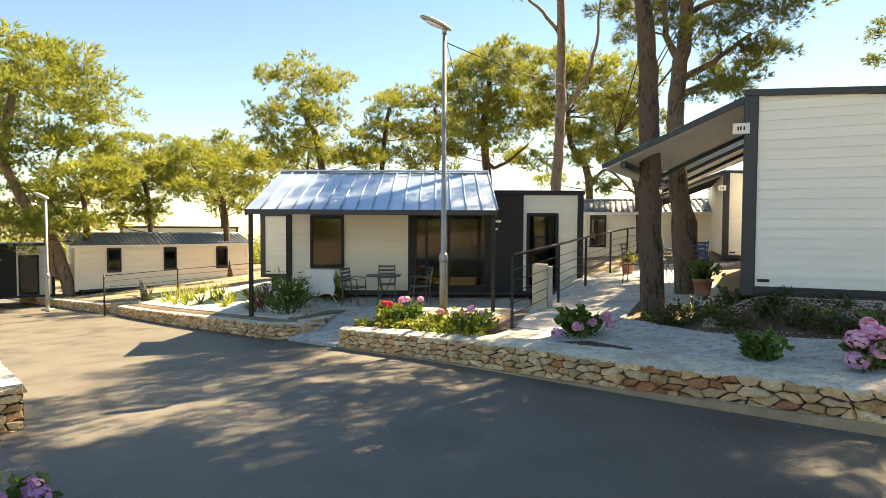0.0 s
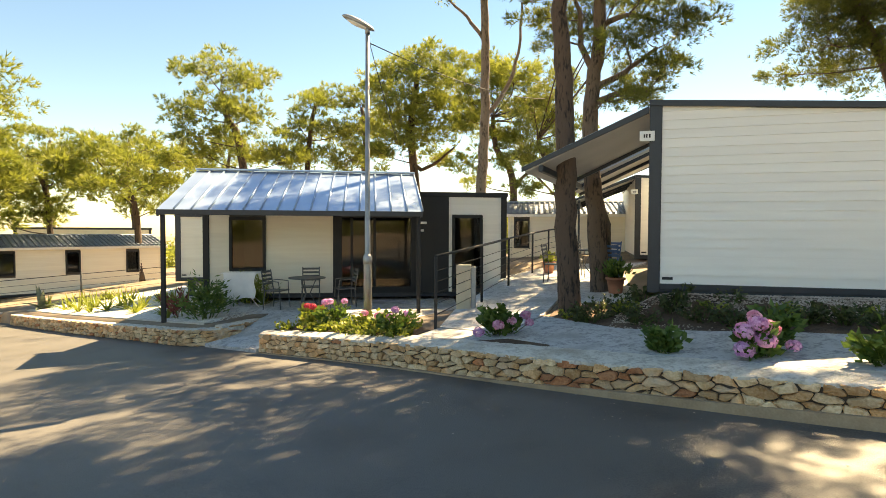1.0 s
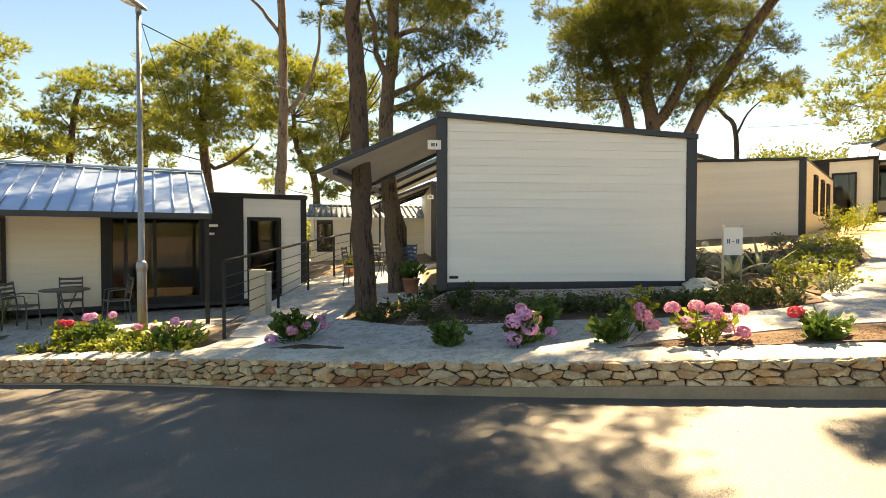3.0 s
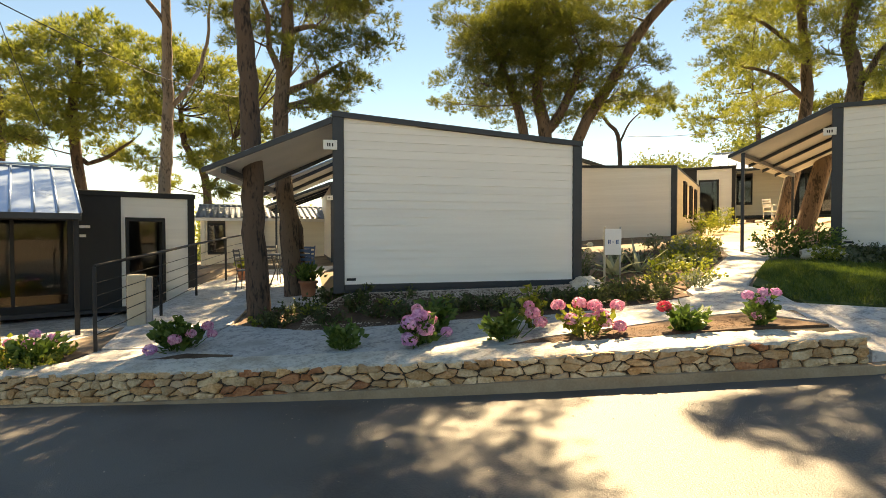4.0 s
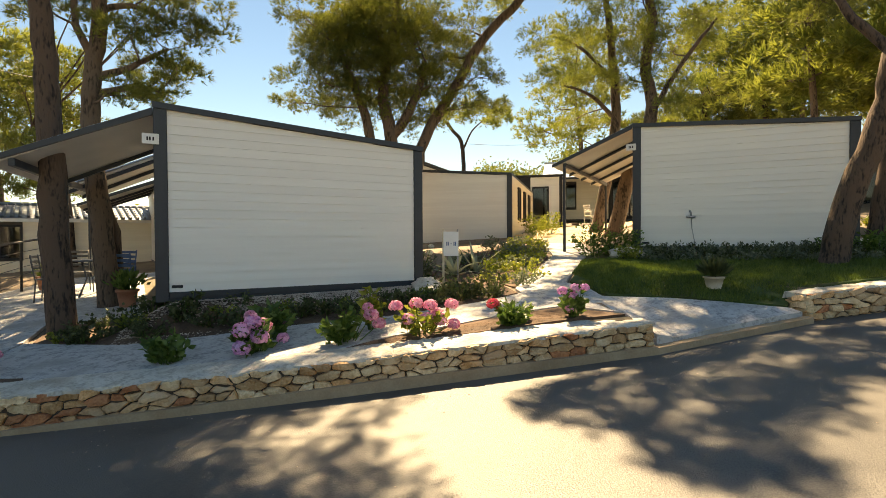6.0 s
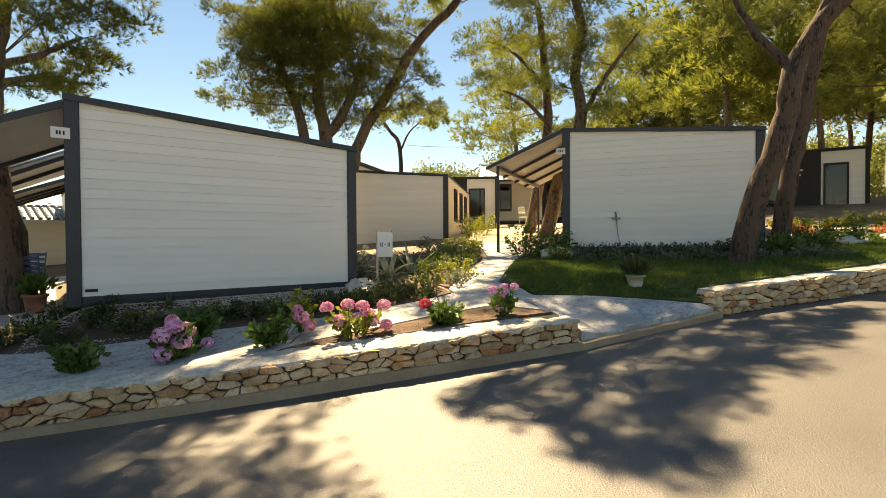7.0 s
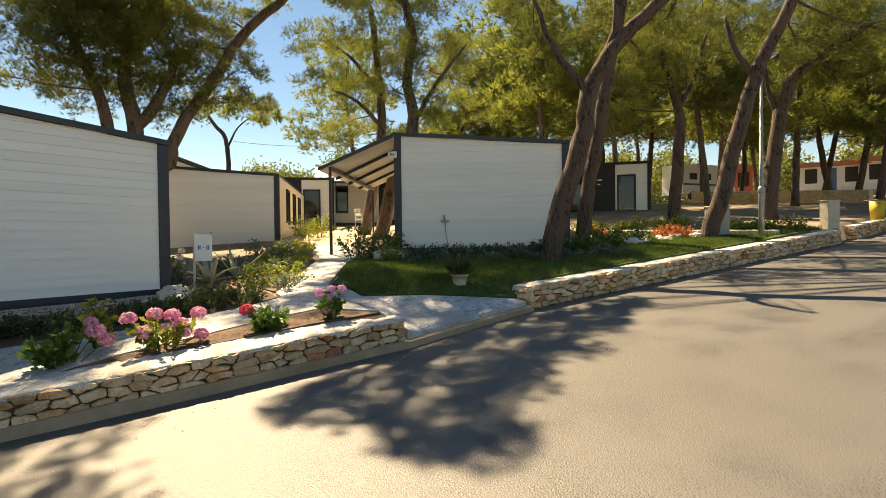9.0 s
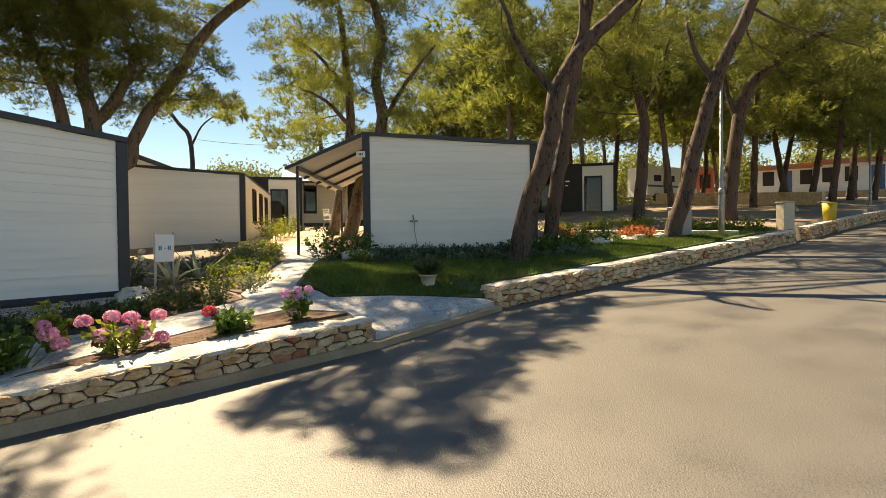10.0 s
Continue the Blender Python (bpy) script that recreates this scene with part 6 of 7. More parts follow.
dry_wall(0.22, 1.45, 0.0, 0.26, 0.37, 0.0, "curved end of the stone planter", 18, True, nf=lambda q: 0.3 * max(0, q - 0.25) ** 2, turned=-1.6)
dry_wall(-30, -15.2, -0.5, -0.15, 0.34, 0.0, "low stone wall along the road", 14, True, nf=lambda s: 0.06 * (s + 15))
dry_wall(-2.2, 1.5, -5.25, -4.72, 0.45, 0.0, "short stone pier of a planter", 15, True)
dry_wall(26.0, 42, 0.9, 1.25, 0.36, 0.0, "low stone wall along the far road", 16, True, nf=lambda s: 0.1 * (s - 26))


# ---- plants ----
def leaf_cloud(verts, faces, c, ax, L, wd, rnd):
    """One leaf: a folded diamond."""
    up = Vector((rnd.uniform(-1, 1), rnd.uniform(-1, 1), rnd.uniform(-1, 1)))
    sd = ax.cross(up).normalized() * wd
    nm = sd.cross(ax).normalized() * wd * 0.35
    i = len(verts)
    verts += [c, c + ax * L * 0.45 + sd + nm, c + ax * L, c + ax * L * 0.45 - sd + nm]
    faces += [(i, i + 1, i + 2), (i, i + 2, i + 3)]


def cloud_part(name, verts, faces, material, parent, label="", kind=""):
    me = bpy.data.meshes.new(name)
    me.from_pydata([tuple(v) for v in verts], [], faces)
    me.materials.append(material)
    ob = new(name, me)
    ob.parent = parent
    return tagged(ob, label, "", "", kind)


def shrub(x, y, R, H, label, leaf=None, size=0.07, n=420, heads=(), seed=0, name="shrub", z=None, narrow=0.38, stems=14, category="shrub", upright=0.5):
    """A bush of stems and single leaves; heads: (dx, dy, dz, radius, material) for flower heads."""
    rnd = random.Random(seed + round(x * 13 + y * 7))
    zz = (ground_at(x, y) if z is None else z)
    b = thing(name, pose(x, y, zz), label, category)
    bm = bmesh.new()
    verts, faces, tips = [], [], []
    for k in range(stems):
        a = rnd.uniform(0, 6.28)
        rr = R * math.sqrt(rnd.random())
        tip = Vector((math.cos(a) * rr, math.sin(a) * rr, H * rnd.uniform(0.55, 1.0) * (1 - 0.35 * (rr / R) ** 2)))
        foot = Vector((tip.x * 0.25, tip.y * 0.25, -0.03))
        mid = foot.lerp(tip, 0.5) + Vector((0, 0, 0.05 * H))
        tube(bm, [foot, mid, tip], [0.008, 0.006, 0.003], 4, False)
        tips.append((foot, mid, tip))
    for h in heads:
        tube(bm, [(h[0] * 0.3, h[1] * 0.3, 0), (h[0], h[1], h[2])], [0.007, 0.004], 4, False)
    tagged(part("stalk", bm, M_LEAF, b), kind="stuff")
    for _ in range(n):
        foot, mid, tip = rnd.choice(tips)
        t = rnd.uniform(0.25, 1.05)
        c = mid.lerp(tip, (t - 0.5) * 2) if t > 0.5 else foot.lerp(mid, t * 2)
        c = c + Vector((rnd.gauss(0, 1), rnd.gauss(0, 1), rnd.gauss(0, 0.7))) * R * 0.13
        out = Vector((c.x, c.y, 0)).normalized() if c.length > 0.01 else Vector((1, 0, 0))
        ax = (out * rnd.uniform(0.2, 1) + Vector((rnd.uniform(-0.7, 0.7), rnd.uniform(-0.7, 0.7), upright + rnd.uniform(-0.5, 0.4)))).normalized()
        leaf_cloud(verts, faces, c, ax, size * rnd.uniform(0.7, 1.3), size * narrow, rnd)
    cloud_part("foliage", verts, faces, leaf or M_LEAF, b)
    for dx, dy, dz, r, m in heads:
        verts, faces = [], []
        c = Vector((dx, dy, dz))
        for _ in range(150):
            d = Vector((rnd.gauss(0, 1), rnd.gauss(0, 1), rnd.gauss(0, 1))).normalized()
            if d.z < -0.75:
                continue
            p = c + Vector((d.x, d.y, d.z * 0.82)) * r * rnd.uniform(0.82, 1.05)
            t1 = d.cross(Vector((rnd.uniform(-1, 1), rnd.uniform(-1, 1), rnd.uniform(-1, 1)))).normalized()
            t2 = d.cross(t1)
            e = r * 0.24
            i = len(verts)
            verts += [p + t1 * e, p + t2 * e + d * e * 0.3, p - t1 * e, p - t2 * e + d * e * 0.3]
            faces.append((i, i + 1, i + 2, i + 3))
        cloud_part("flower_head", verts, faces, m, b)
    return b


def ring(n, R, z0, z1, r, m, seed, arc=(0, 6.28)):
    rnd = random.Random(seed)
    return [(math.cos(a) * R * f, math.sin(a) * R * f, rnd.uniform(z0, z1), r * rnd.uniform(0.85, 1.15), m)
            for a, f in ((arc[0] + (arc[1] - arc[0]) * (i + rnd.random() * 0.5) / n, rnd.uniform(0.45, 1.0)) for i in range(n))]


shrub(1.87, 7.25, 0.27, 0.50, "pink hydrangea bush with broad dark leaves behind the wall", size=0.11, n=380, heads=[(-0.36, -0.22, 0.12, 0.08, M_LILAC), (-0.10, -0.28, 0.22, 0.08, M_PINK), (0.09, -0.25, 0.27, 0.065, M_PINK), (0.34, -0.05, 0.31, 0.075, M_PINK), (0.37, -0.13, 0.22, 0.065, M_PINK)], name="hydrangea", category="hydrangea")
shrub(3.25, 5.42, 0.20, 0.34, "green hydrangea bush without flowers", size=0.09, n=300, name="hydrangea", category="hydrangea")
shrub(3.96, 4.87, 0.28, 0.34, "lilac-pink hydrangea with large flower heads", size=0.11, n=200, heads=[(-0.20, -0.05, 0.30, 0.10, M_LILAC), (-0.05, -0.14, 0.22, 0.10, M_LILAC), (-0.22, -0.08, 0.12, 0.10, M_LILAC), (0.06, -0.05, 0.32, 0.10, M_PINK), (0.0, 0.08, 0.42, 0.075, M_PINK), (0.26, -0.14, 0.16, 0.07, M_LILAC), (-0.10, -0.1, 0.38, 0.09, M_LILAC)], name="hydrangea", category="hydrangea")
shrub(4.45, 5.25, 0.22, 0.44, "leafy green hydrangea beside the path", size=0.11, n=260, name="hydrangea", category="hydrangea")
shrub(4.60, 4.15, 0.22, 0.40, "hydrangea with pale pink heads on one side", size=0.10, n=240, heads=[(0.20, -0.24, 0.34, 0.085, M_PINK), (0.26, -0.30, 0.24, 0.075, M_PINK), (0.22, -0.16, 0.42, 0.06, M_PINK)], name="hydrangea", category="hydrangea")
shrub(5.2, 3.52, 0.30, 0.36, "pink hydrangea full of round flower heads", M_LEAF_L, 0.09, 200, [(-0.26, 0.15, 0.36, 0.078, M_PINK), (-0.06, 0.02, 0.38, 0.078, M_PINK), (0.02, -0.12, 0.36, 0.078, M_PINK), (-0.22, 0.0, 0.22, 0.078, M_PINK), (-0.05, -0.12, 0.22, 0.078, M_PINK), (0.10, -0.16, 0.26, 0.078, M_PINK), (0.24, -0.26, 0.36, 0.078, M_PINK), (0.22, -0.3, 0.14, 0.075, M_PINK), (0.08, -0.22, 0.18, 0.07, M_PINK)], name="hydrangea", category="hydrangea")
shrub(5.15, 4.25, 0.14, 0.62, "tall leafy hydrangea shoot", M_LEAF_L, 0.10, 120, name="hydrangea", category="hydrangea")
shrub(5.88, 2.72, 0.23, 0.27, "hydrangea with a single crimson head", size=0.085, n=300, heads=[(-0.12, 0.18, 0.25, 0.075, M_RED)], name="hydrangea", category="hydrangea")
shrub(6.32, 2.15, 0.14, 0.38, "lilac hydrangea at the end of the wall", size=0.075, n=190, heads=[(-0.11, 0.09, 0.33, 0.06, M_LILAC), (-0.01, -0.02, 0.36, 0.06, M_LILAC), (0.08, -0.10, 0.36, 0.055, M_LILAC), (-0.02, 0.0, 0.27, 0.055, M_LILAC), (-0.07, 0.02, 0.12, 0.055, M_PINK)], name="hydrangea", category="hydrangea")
for q, (s, n, m, hh) in enumerate(((0.75, 0.62, M_RED, 0.42), (1.1, 0.75, M_LILAC, 0.5), (2.3, 0.62, M_PINK, 0.36), (2.78, 0.58, M_LILAC, 0.42))):
    p = W(s, n)
    shrub(p.x, p.y, 0.33, hh, "flowering hydrangea at the foot of the street lamp", M_LEAF_L if q in (0, 2) else M_LEAF, 0.10, 220, ring(3, 0.22, hh * 0.65, hh * 1.0, 0.065, m, q), name="hydrangea", category="hydrangea", seed=q)
for q, (s, n) in enumerate(((1.3, 0.45), (1.7, 0.5), (2.0, 0.8), (1.6, 0.9), (2.6, 0.9), (0.4, 0.45), (0.9, 0.42), (2.1, 0.42), (2.5, 0.42), (2.95, 0.42))):
    p = W(s, n)
    shrub(p.x, p.y, 0.3, 0.17, "low yellow-green groundcover plant", M_LEAF_L, 0.075, 110, seed=q, name="groundcover", category="plant")
for q, (dx, dy) in enumerate(((-2.42, 2.75), (-2.75, 3.1), (-2.25, 2.5))):
    shrub(dx, dy, 0.36, 0.5, "lilac hydrangea in front of the stone pier", M_LEAF, 0.10, 260, ring(6, 0.34, 0.2, 0.5, 0.08, M_LILAC if q else M_PINK, 5 + q), name="hydrangea", category="hydrangea", seed=q, z=-0.25)
p = W(-3.0, 0.62)
shrub(p.x, p.y, 0.6, 0.95, "dark oleander shrub at the terrace entrance", M_LEAF, 0.13, 800, name="oleander", narrow=0.16, stems=24)
p = W(-4.1, 0.6)
shrub(p.x, p.y, 0.35, 0.75, "reddish spiky shrub in the white gravel bed", M_REDLEAF, 0.22, 130, narrow=0.1, stems=8, upright=1.0)
p = W(-3.6, 2.1)
shrub(p.x, p.y, 0.7, 0.9, "tall yellow-green bamboo-like shrub beside the terrace", M_LEAF_L, 0.16, 500, narrow=0.12, stems=22, upright=0.9)


def spiky(x, y, n, L, label, material, z=None, seed=0, name="agave", wd=0.035, droop=0.5):
    """A rosette of long pointed leaves."""
    rnd = random.Random(seed)
    zz = ground_at(x, y) if z is None else z
    b = thing(name, pose(x, y, zz), label, "plant", "spiky plants")
    for k in range(n):
        a = k * 2.4 + rnd.uniform(-0.3, 0.3)
        e = rnd.uniform(0.35, 1.35)
        l = L * rnd.uniform(0.7, 1.15)
        bm = bmesh.new()
        pts = []
        for i in range(5):
            t = i / 4
            out = math.cos(e) * l * t
            pts.append((out, math.sin(e) * l * t - droop * l * t * t * math.cos(e) * 0.8, wd * (1 - t) ** 0.7 + 0.001))
        side = Vector((-math.sin(a), math.cos(a), 0))
        rows = []
        for o, hh, w in pts:
            c = Vector((math.cos(a) * o, math.sin(a) * o, hh))
            rows.append([bm.verts.new(c - side * w + Vector((0, 0, w * 0.4))), bm.verts.new(c), bm.verts.new(c + side * w + Vector((0, 0, w * 0.4)))])
        for r0, r1 in zip(rows, rows[1:]):
            for j in (0, 1):
                bm.faces.new((r0[j], r0[j + 1], r1[j + 1], r1[j]))
        part("leaf", bm, material, b)
    return b


rn = random.Random(5)
for q in range(40):
    s, n = -3.2 - 11 * q / 40 + rn.uniform(-0.3, 0.3), 0.5 + rn.random() * 2.2
    p = W(s, n)
    spiky(p.x, p.y, 16, rn.uniform(0.45, 0.8), "yellow-green spiky plant in white gravel", M_LEAF_L, seed=q, name="yucca", wd=0.03, droop=0.3)
spiky(8.75, 5.55, 12, 0.8, "large pale-edged agave with drooping leaves", M_AGAVE, seed=40, wd=0.07)
spiky(9.2, 5.35, 9, 0.75, "upright agave in the garden bed", M_AGAVE, seed=41, wd=0.05, droop=0.1)
spiky(-11.2, 20.0, 11, 1.1, "large grey agave beside the fence", M_LEAF_G, seed=42, wd=0.10)
# shrubs in the beds between the homes
for q, (x, y, R, H, m, n, lab) in enumerate((
        (7.0, 4.2, 0.40, 0.42, "D", 170, "airy dark green shrub beside the sign"), (7.5, 3.9, 0.40, 0.40, "D", 160, "airy dark green shrub beside the sign"), (6.75, 4.65, 0.25, 0.25, "M", 110, "small green shrub in brown soil"),
        (8.25, 6.1, 0.35, 0.75, "G", 380, "pale-flowered oleander beside the end wall"), (8.5, 6.0, 0.3, 0.4, "G", 160, "grey-green shrub beside the end wall"),
        (9.6, 5.0, 0.4, 0.2, "L", 220, "yellow-green clump of low plants by the path"), (10.2, 5.15, 0.45, 0.2, "L", 260, "yellow-green clump of low plants by the path"), (10.9, 5.35, 0.5, 0.27, "G", 420, "lavender clump by the path"), (11.5, 5.6, 0.5, 0.27, "L", 420, "yellow-green clump of low plants by the path"), (9.2, 5.7, 0.4, 0.18, "G", 160, "lavender clump in the bed"), (10.3, 6.2, 0.5, 0.22, "G", 260, "lavender clump in the bed"), (12.2, 6.6, 0.6, 0.35, "G", 400, "lavender clump in the bed"),
        (16.3, 7.5, 0.55, 0.9, "L", 600, "round yellow-green shrub at the corner of the home"), (17.3, 7.6, 0.5, 0.8, "L", 450, "yellow-green shrub in the sun"),
        (11.3, 3.8, 0.42, 0.85, "M", 520, "dark green shrub at the foot of the awning"), (11.75, 3.35, 0.4, 0.75, "M", 460, "dark green shrub at the foot of the awning"), (11.0, 2.95, 0.35, 0.35, "L", 300, "yellow-green plant at the lawn's edge"))):
    blooms = ring(9, 0.34, 0.35, 0.78, 0.05, M_CREAM, 3) if "pale-flowered" in lab else ()
    shrub(x, y, R, H, lab, {"M": M_LEAF, "G": M_LEAF_G, "L": M_LEAF_L, "D": M_LEAF_D}[m], 0.075, n, blooms, seed=q, narrow=0.3)
for q in range(20):
    s = 11.25 + 2.1 * (q % 10) / 9
    n = 2.95 + (s - 11.25) * 2.6 + (0.0 if q < 10 else 0.75) + rn.uniform(-0.15, 0.15)
    p = W(s - (0.0 if q < 10 else 0.25), n)
    shrub(p.x, p.y, 0.32, rn.uniform(0.14, 0.3), "low yellow-green clump edging the garden path" if q % 3 else "grey-green lavender clump edging the garden path", M_LEAF_L if q % 3 else M_LEAF_G, 0.06, 170, seed=240 + q, name="groundcover", category="plant", stems=8)
# low plants on the bank in front of the third home and on the terrace
for q in range(54):
    s = 14.0 + (q % 18) * 0.22
    n = 5.4 - 0.71 * (s - 14.5) - (0.35, 0.8, 1.25)[q // 18] + rn.uniform(-0.12, 0.12)
    p = W(s, n)
    shrub(p.x, p.y, 0.32, (0.30, 0.22, 0.15)[q // 18], "dull green creeping plant on the bank", M_LEAF_G if q % 3 else M_LEAF_D, 0.06, 200, seed=100 + q, name="groundcover", category="plant")
for q in range(22):
    s = 21.4 + q * 0.135
    n = 5.9 - (s - 21.67) * 1.73 + rn.uniform(-0.35, 0.35)
    if q % 3 == 0:
        s, n = 17.0 + q * 0.13, 3.0 + rn.uniform(-0.6, 0.7)
    p = W(s, n)
    shrub(p.x, p.y, 0.4, rn.uniform(0.25, 0.5), "small green shrub on the terrace", M_LEAF_L if q % 3 else M_LEAF, 0.08, 220, seed=130 + q, name="shrub")
# weeds on the banked bed
for q in range(18):
    s = 4.7 + q * 0.33 + rn.uniform(-0.1, 0.1)
    n = 2.1 + rn.uniform(0.0, 0.45) + 0.12 * (s - 5)
    p = W(s, n)
    shrub(p.x, p.y, 0.2, rn.uniform(0.12, 0.24), "sparse dry weed in the soil bed", M_LEAF_D if q % 3 else M_LEAF_L, 0.05, 90, seed=280 + q, name="weed", category="plant", z=plot_z(s, n) + mound(s, n) - 0.02, stems=7)
for q in range(15):
    s = 5.2 + q * 0.38
    n = 2.02 + rn.uniform(-0.08, 0.25) + 0.05 * (s - 5)
    p = W(s, n)
    shrub(p.x, p.y, 0.27, 0.26, "low weedy plant in the banked soil", M_LEAF_D, 0.055, 240, seed=160 + q, name="weed", category="plant", z=plot_z(s, n) + mound(s, n) - 0.02, stems=8)
for q, (x, y) in enumerate(((3.55, 7.75), (4.0, 7.35), (3.7, 7.3), (3.2, 7.7), (4.3, 6.85))):
    s, n = sn(x, y)
    shrub(x, y, 0.22, 0.34, "thin green plant at the foot of the pine", M_LEAF_D, 0.06, 110, seed=190 + q, name="weed", category="plant", z=plot_z(s, n) + mound(s, n) - 0.02, stems=8)


def scatter_blades(name, poly_fn, count, h, material, label, seed, lift=0.05):
    """Grass blades over a stretch of land."""
    rnd = random.Random(seed)
    verts, faces = [], []
    while len(faces) < count:
        s, n = poly_fn(rnd)
        p = W(s, n, plot_z(s, n) + lift - 0.005)
        a = rnd.uniform(0, 6.28)
        l = h * rnd.uniform(0.5, 1.3)
        w = Vector((math.cos(a), math.sin(a), 0)) * h * 0.14
        t = Vector((rnd.uniform(-0.5, 0.5), rnd.uniform(-0.5, 0.5), 1)).normalized() * l
        i = len(verts)
        verts += [p - w, p + w, p + t]
        faces.append((i, i + 1, i + 2))
    me = bpy.data.meshes.new(name)
    me.from_pydata([tuple(v) for v in verts], [], faces)
    me.materials.append(material)
    return tagged(new(name, me), label, "grass", kind="stuff")


def lawn_spot(rnd):
    while True:
        s, n = rnd.uniform(12, 22), rnd.uniform(0.75, 4.6)
        if n > 1.65 - (s - 12.1) * 0.5 and n > 0.95 + 0.02 * (s - 14) * (s > 14) and n < 6 - (s - 13.75) * 0.42 and not (s < 12.2 and n > 2.4) and (s - 11.9) * 1.8 > n - 2.65:
            return s, n


scatter_blades("grass", lambda r: (r.uniform(16.5, 25), r.uniform(1.3, 3.5)), 26000, 0.10, M_GRASS, "rough green grass and low plants behind the wall", 4, 0.01)
scatter_blades("grass", lawn_spot, 95000, 0.05, M_GRASS, "short green lawn grass, partly in shade", 3)


def pebbles(name, spot, count, r, material, label, seed, height):
    rnd = random.Random(seed)
    verts, faces = [], []
    for _ in range(count):
        s, n = spot(rnd)
        c = W(s, n, height(s, n))
        a = r * rnd.uniform(0.5, 1.5)
        b, k, h = a * rnd.uniform(0.6, 1), rnd.uniform(0, 6.28), a * rnd.uniform(0.4, 0.7)
        i = len(verts)
        u, v = Vector((math.cos(k), math.sin(k), 0)) * a, Vector((-math.sin(k), math.cos(k), 0)) * b
        verts += [c + u, c + v, c - u, c - v, c + Vector((0, 0, h)), c - Vector((0, 0, h))]
        faces += [(i + j, i + (j + 1) % 4, i + 4) for j in range(4)]
    me = bpy.data.meshes.new(name)
    me.from_pydata([tuple(v) for v in verts], [], faces)
    me.materials.append(material)
    return tagged(new(name, me), label, "gravel", kind="stuff")


def bank_spot(rnd):
    s = rnd.uniform(5.6, 10.2)
    e = 2.38 + 0.417 * (s - 5.99)
    return s, e - 0.02 - abs(rnd.gauss(0, 0.28))


pebbles("gravel", bank_spot, 8000, 0.017, M_GRAVEL, "brown and grey gravel banked below the end wall", 7, lambda s, n: plot_z(s, n) + mound(s, n))
pebbles("gravel", lambda r: (r.uniform(-13.5, -2.2), 0.3 + abs(r.gauss(0, 0.9))), 6000, 0.022, M_WGRAVEL, "white gravel in the planter", 8, lambda s, n: plot_z(s, n) + 0.03)
def bed_spot(rnd):
    s = rnd.uniform(5.0, 10.6)
    return s, rnd.uniform(1.95, 2.3 + 0.3 * max(0, s - 6))


pebbles("gravel", bed_spot, 3500, 0.011, M_SOIL, "crumbs of brown soil and bark in the bed", 17, lambda s, n: plot_z(s, n) + mound(s, n) + 0.002)
pebbles("gravel", lambda r: (r.uniform(8.9, 11.3), r.uniform(0.5, 0.85)), 1600, 0.006, M_SOIL, "crumbs of brown soil behind the wall", 18, lambda s, n: plot_z(s, n) + 0.032)
pebbles("debris", lambda r: (r.uniform(3, 14), -abs(r.gauss(0.1, 1.0)) - 0.02), 260, 0.007, M_GRAVEL, "small leaves and grit on the asphalt", 9, lambda s, n: road_z(s) + 0.002)


def rock(x, y, r, label, seed, z=None):
    rnd = random.Random(seed)
    bm = bmesh.new()
    bmesh.ops.create_icosphere(bm, subdivisions=3, radius=r)
    for v in bm.verts:
        k = noise.noise(v.co * 2.2 / r + Vector((seed * 7, 0, 0)))
        v.co = Vector((v.co.x * 1.2, v.co.y * 0.9, v.co.z * 0.62)) * (1 + 0.35 * k)
    ob = part("rock", bm, M_CAP)
    ob.matrix_world = pose(x, y, (ground_at(x, y) if z is None else z) + r * 0.25, 0, 0, rnd.uniform(0, 360))
    return tagged(ob, label, "rock", "rocks")


rock(7.55, 5.25, 0.26, "pale grey boulder at the corner of the home", 1)
rock(7.3, 5.0, 0.15, "small grey stone in brown soil", 2)
rock(11.35, 3.1, 0.30, "pale boulder at the lawn's edge", 3)
for q in range(14):
    p = W(17.4 + q * 0.32, 3.4 - q * 0.06 + rn.uniform(-0.3, 0.3))
    rock(p.x, p.y, rn.uniform(0.12, 0.24), "rough reddish rockery stone", 10 + q)

for q, (x, y) in enumerate(((15.06, -1.26), (15.35, -1.49), (14.73, -1.76), (15.08, -2.96), (15.43, -3.25), (14.8, -3.38))):
    shrub(x, y, 0.32, 0.34, "low red-orange leaved plant among the rockery stones", M_ORANGE, 0.085, 190, seed=220 + q, name="shrub", narrow=0.3)


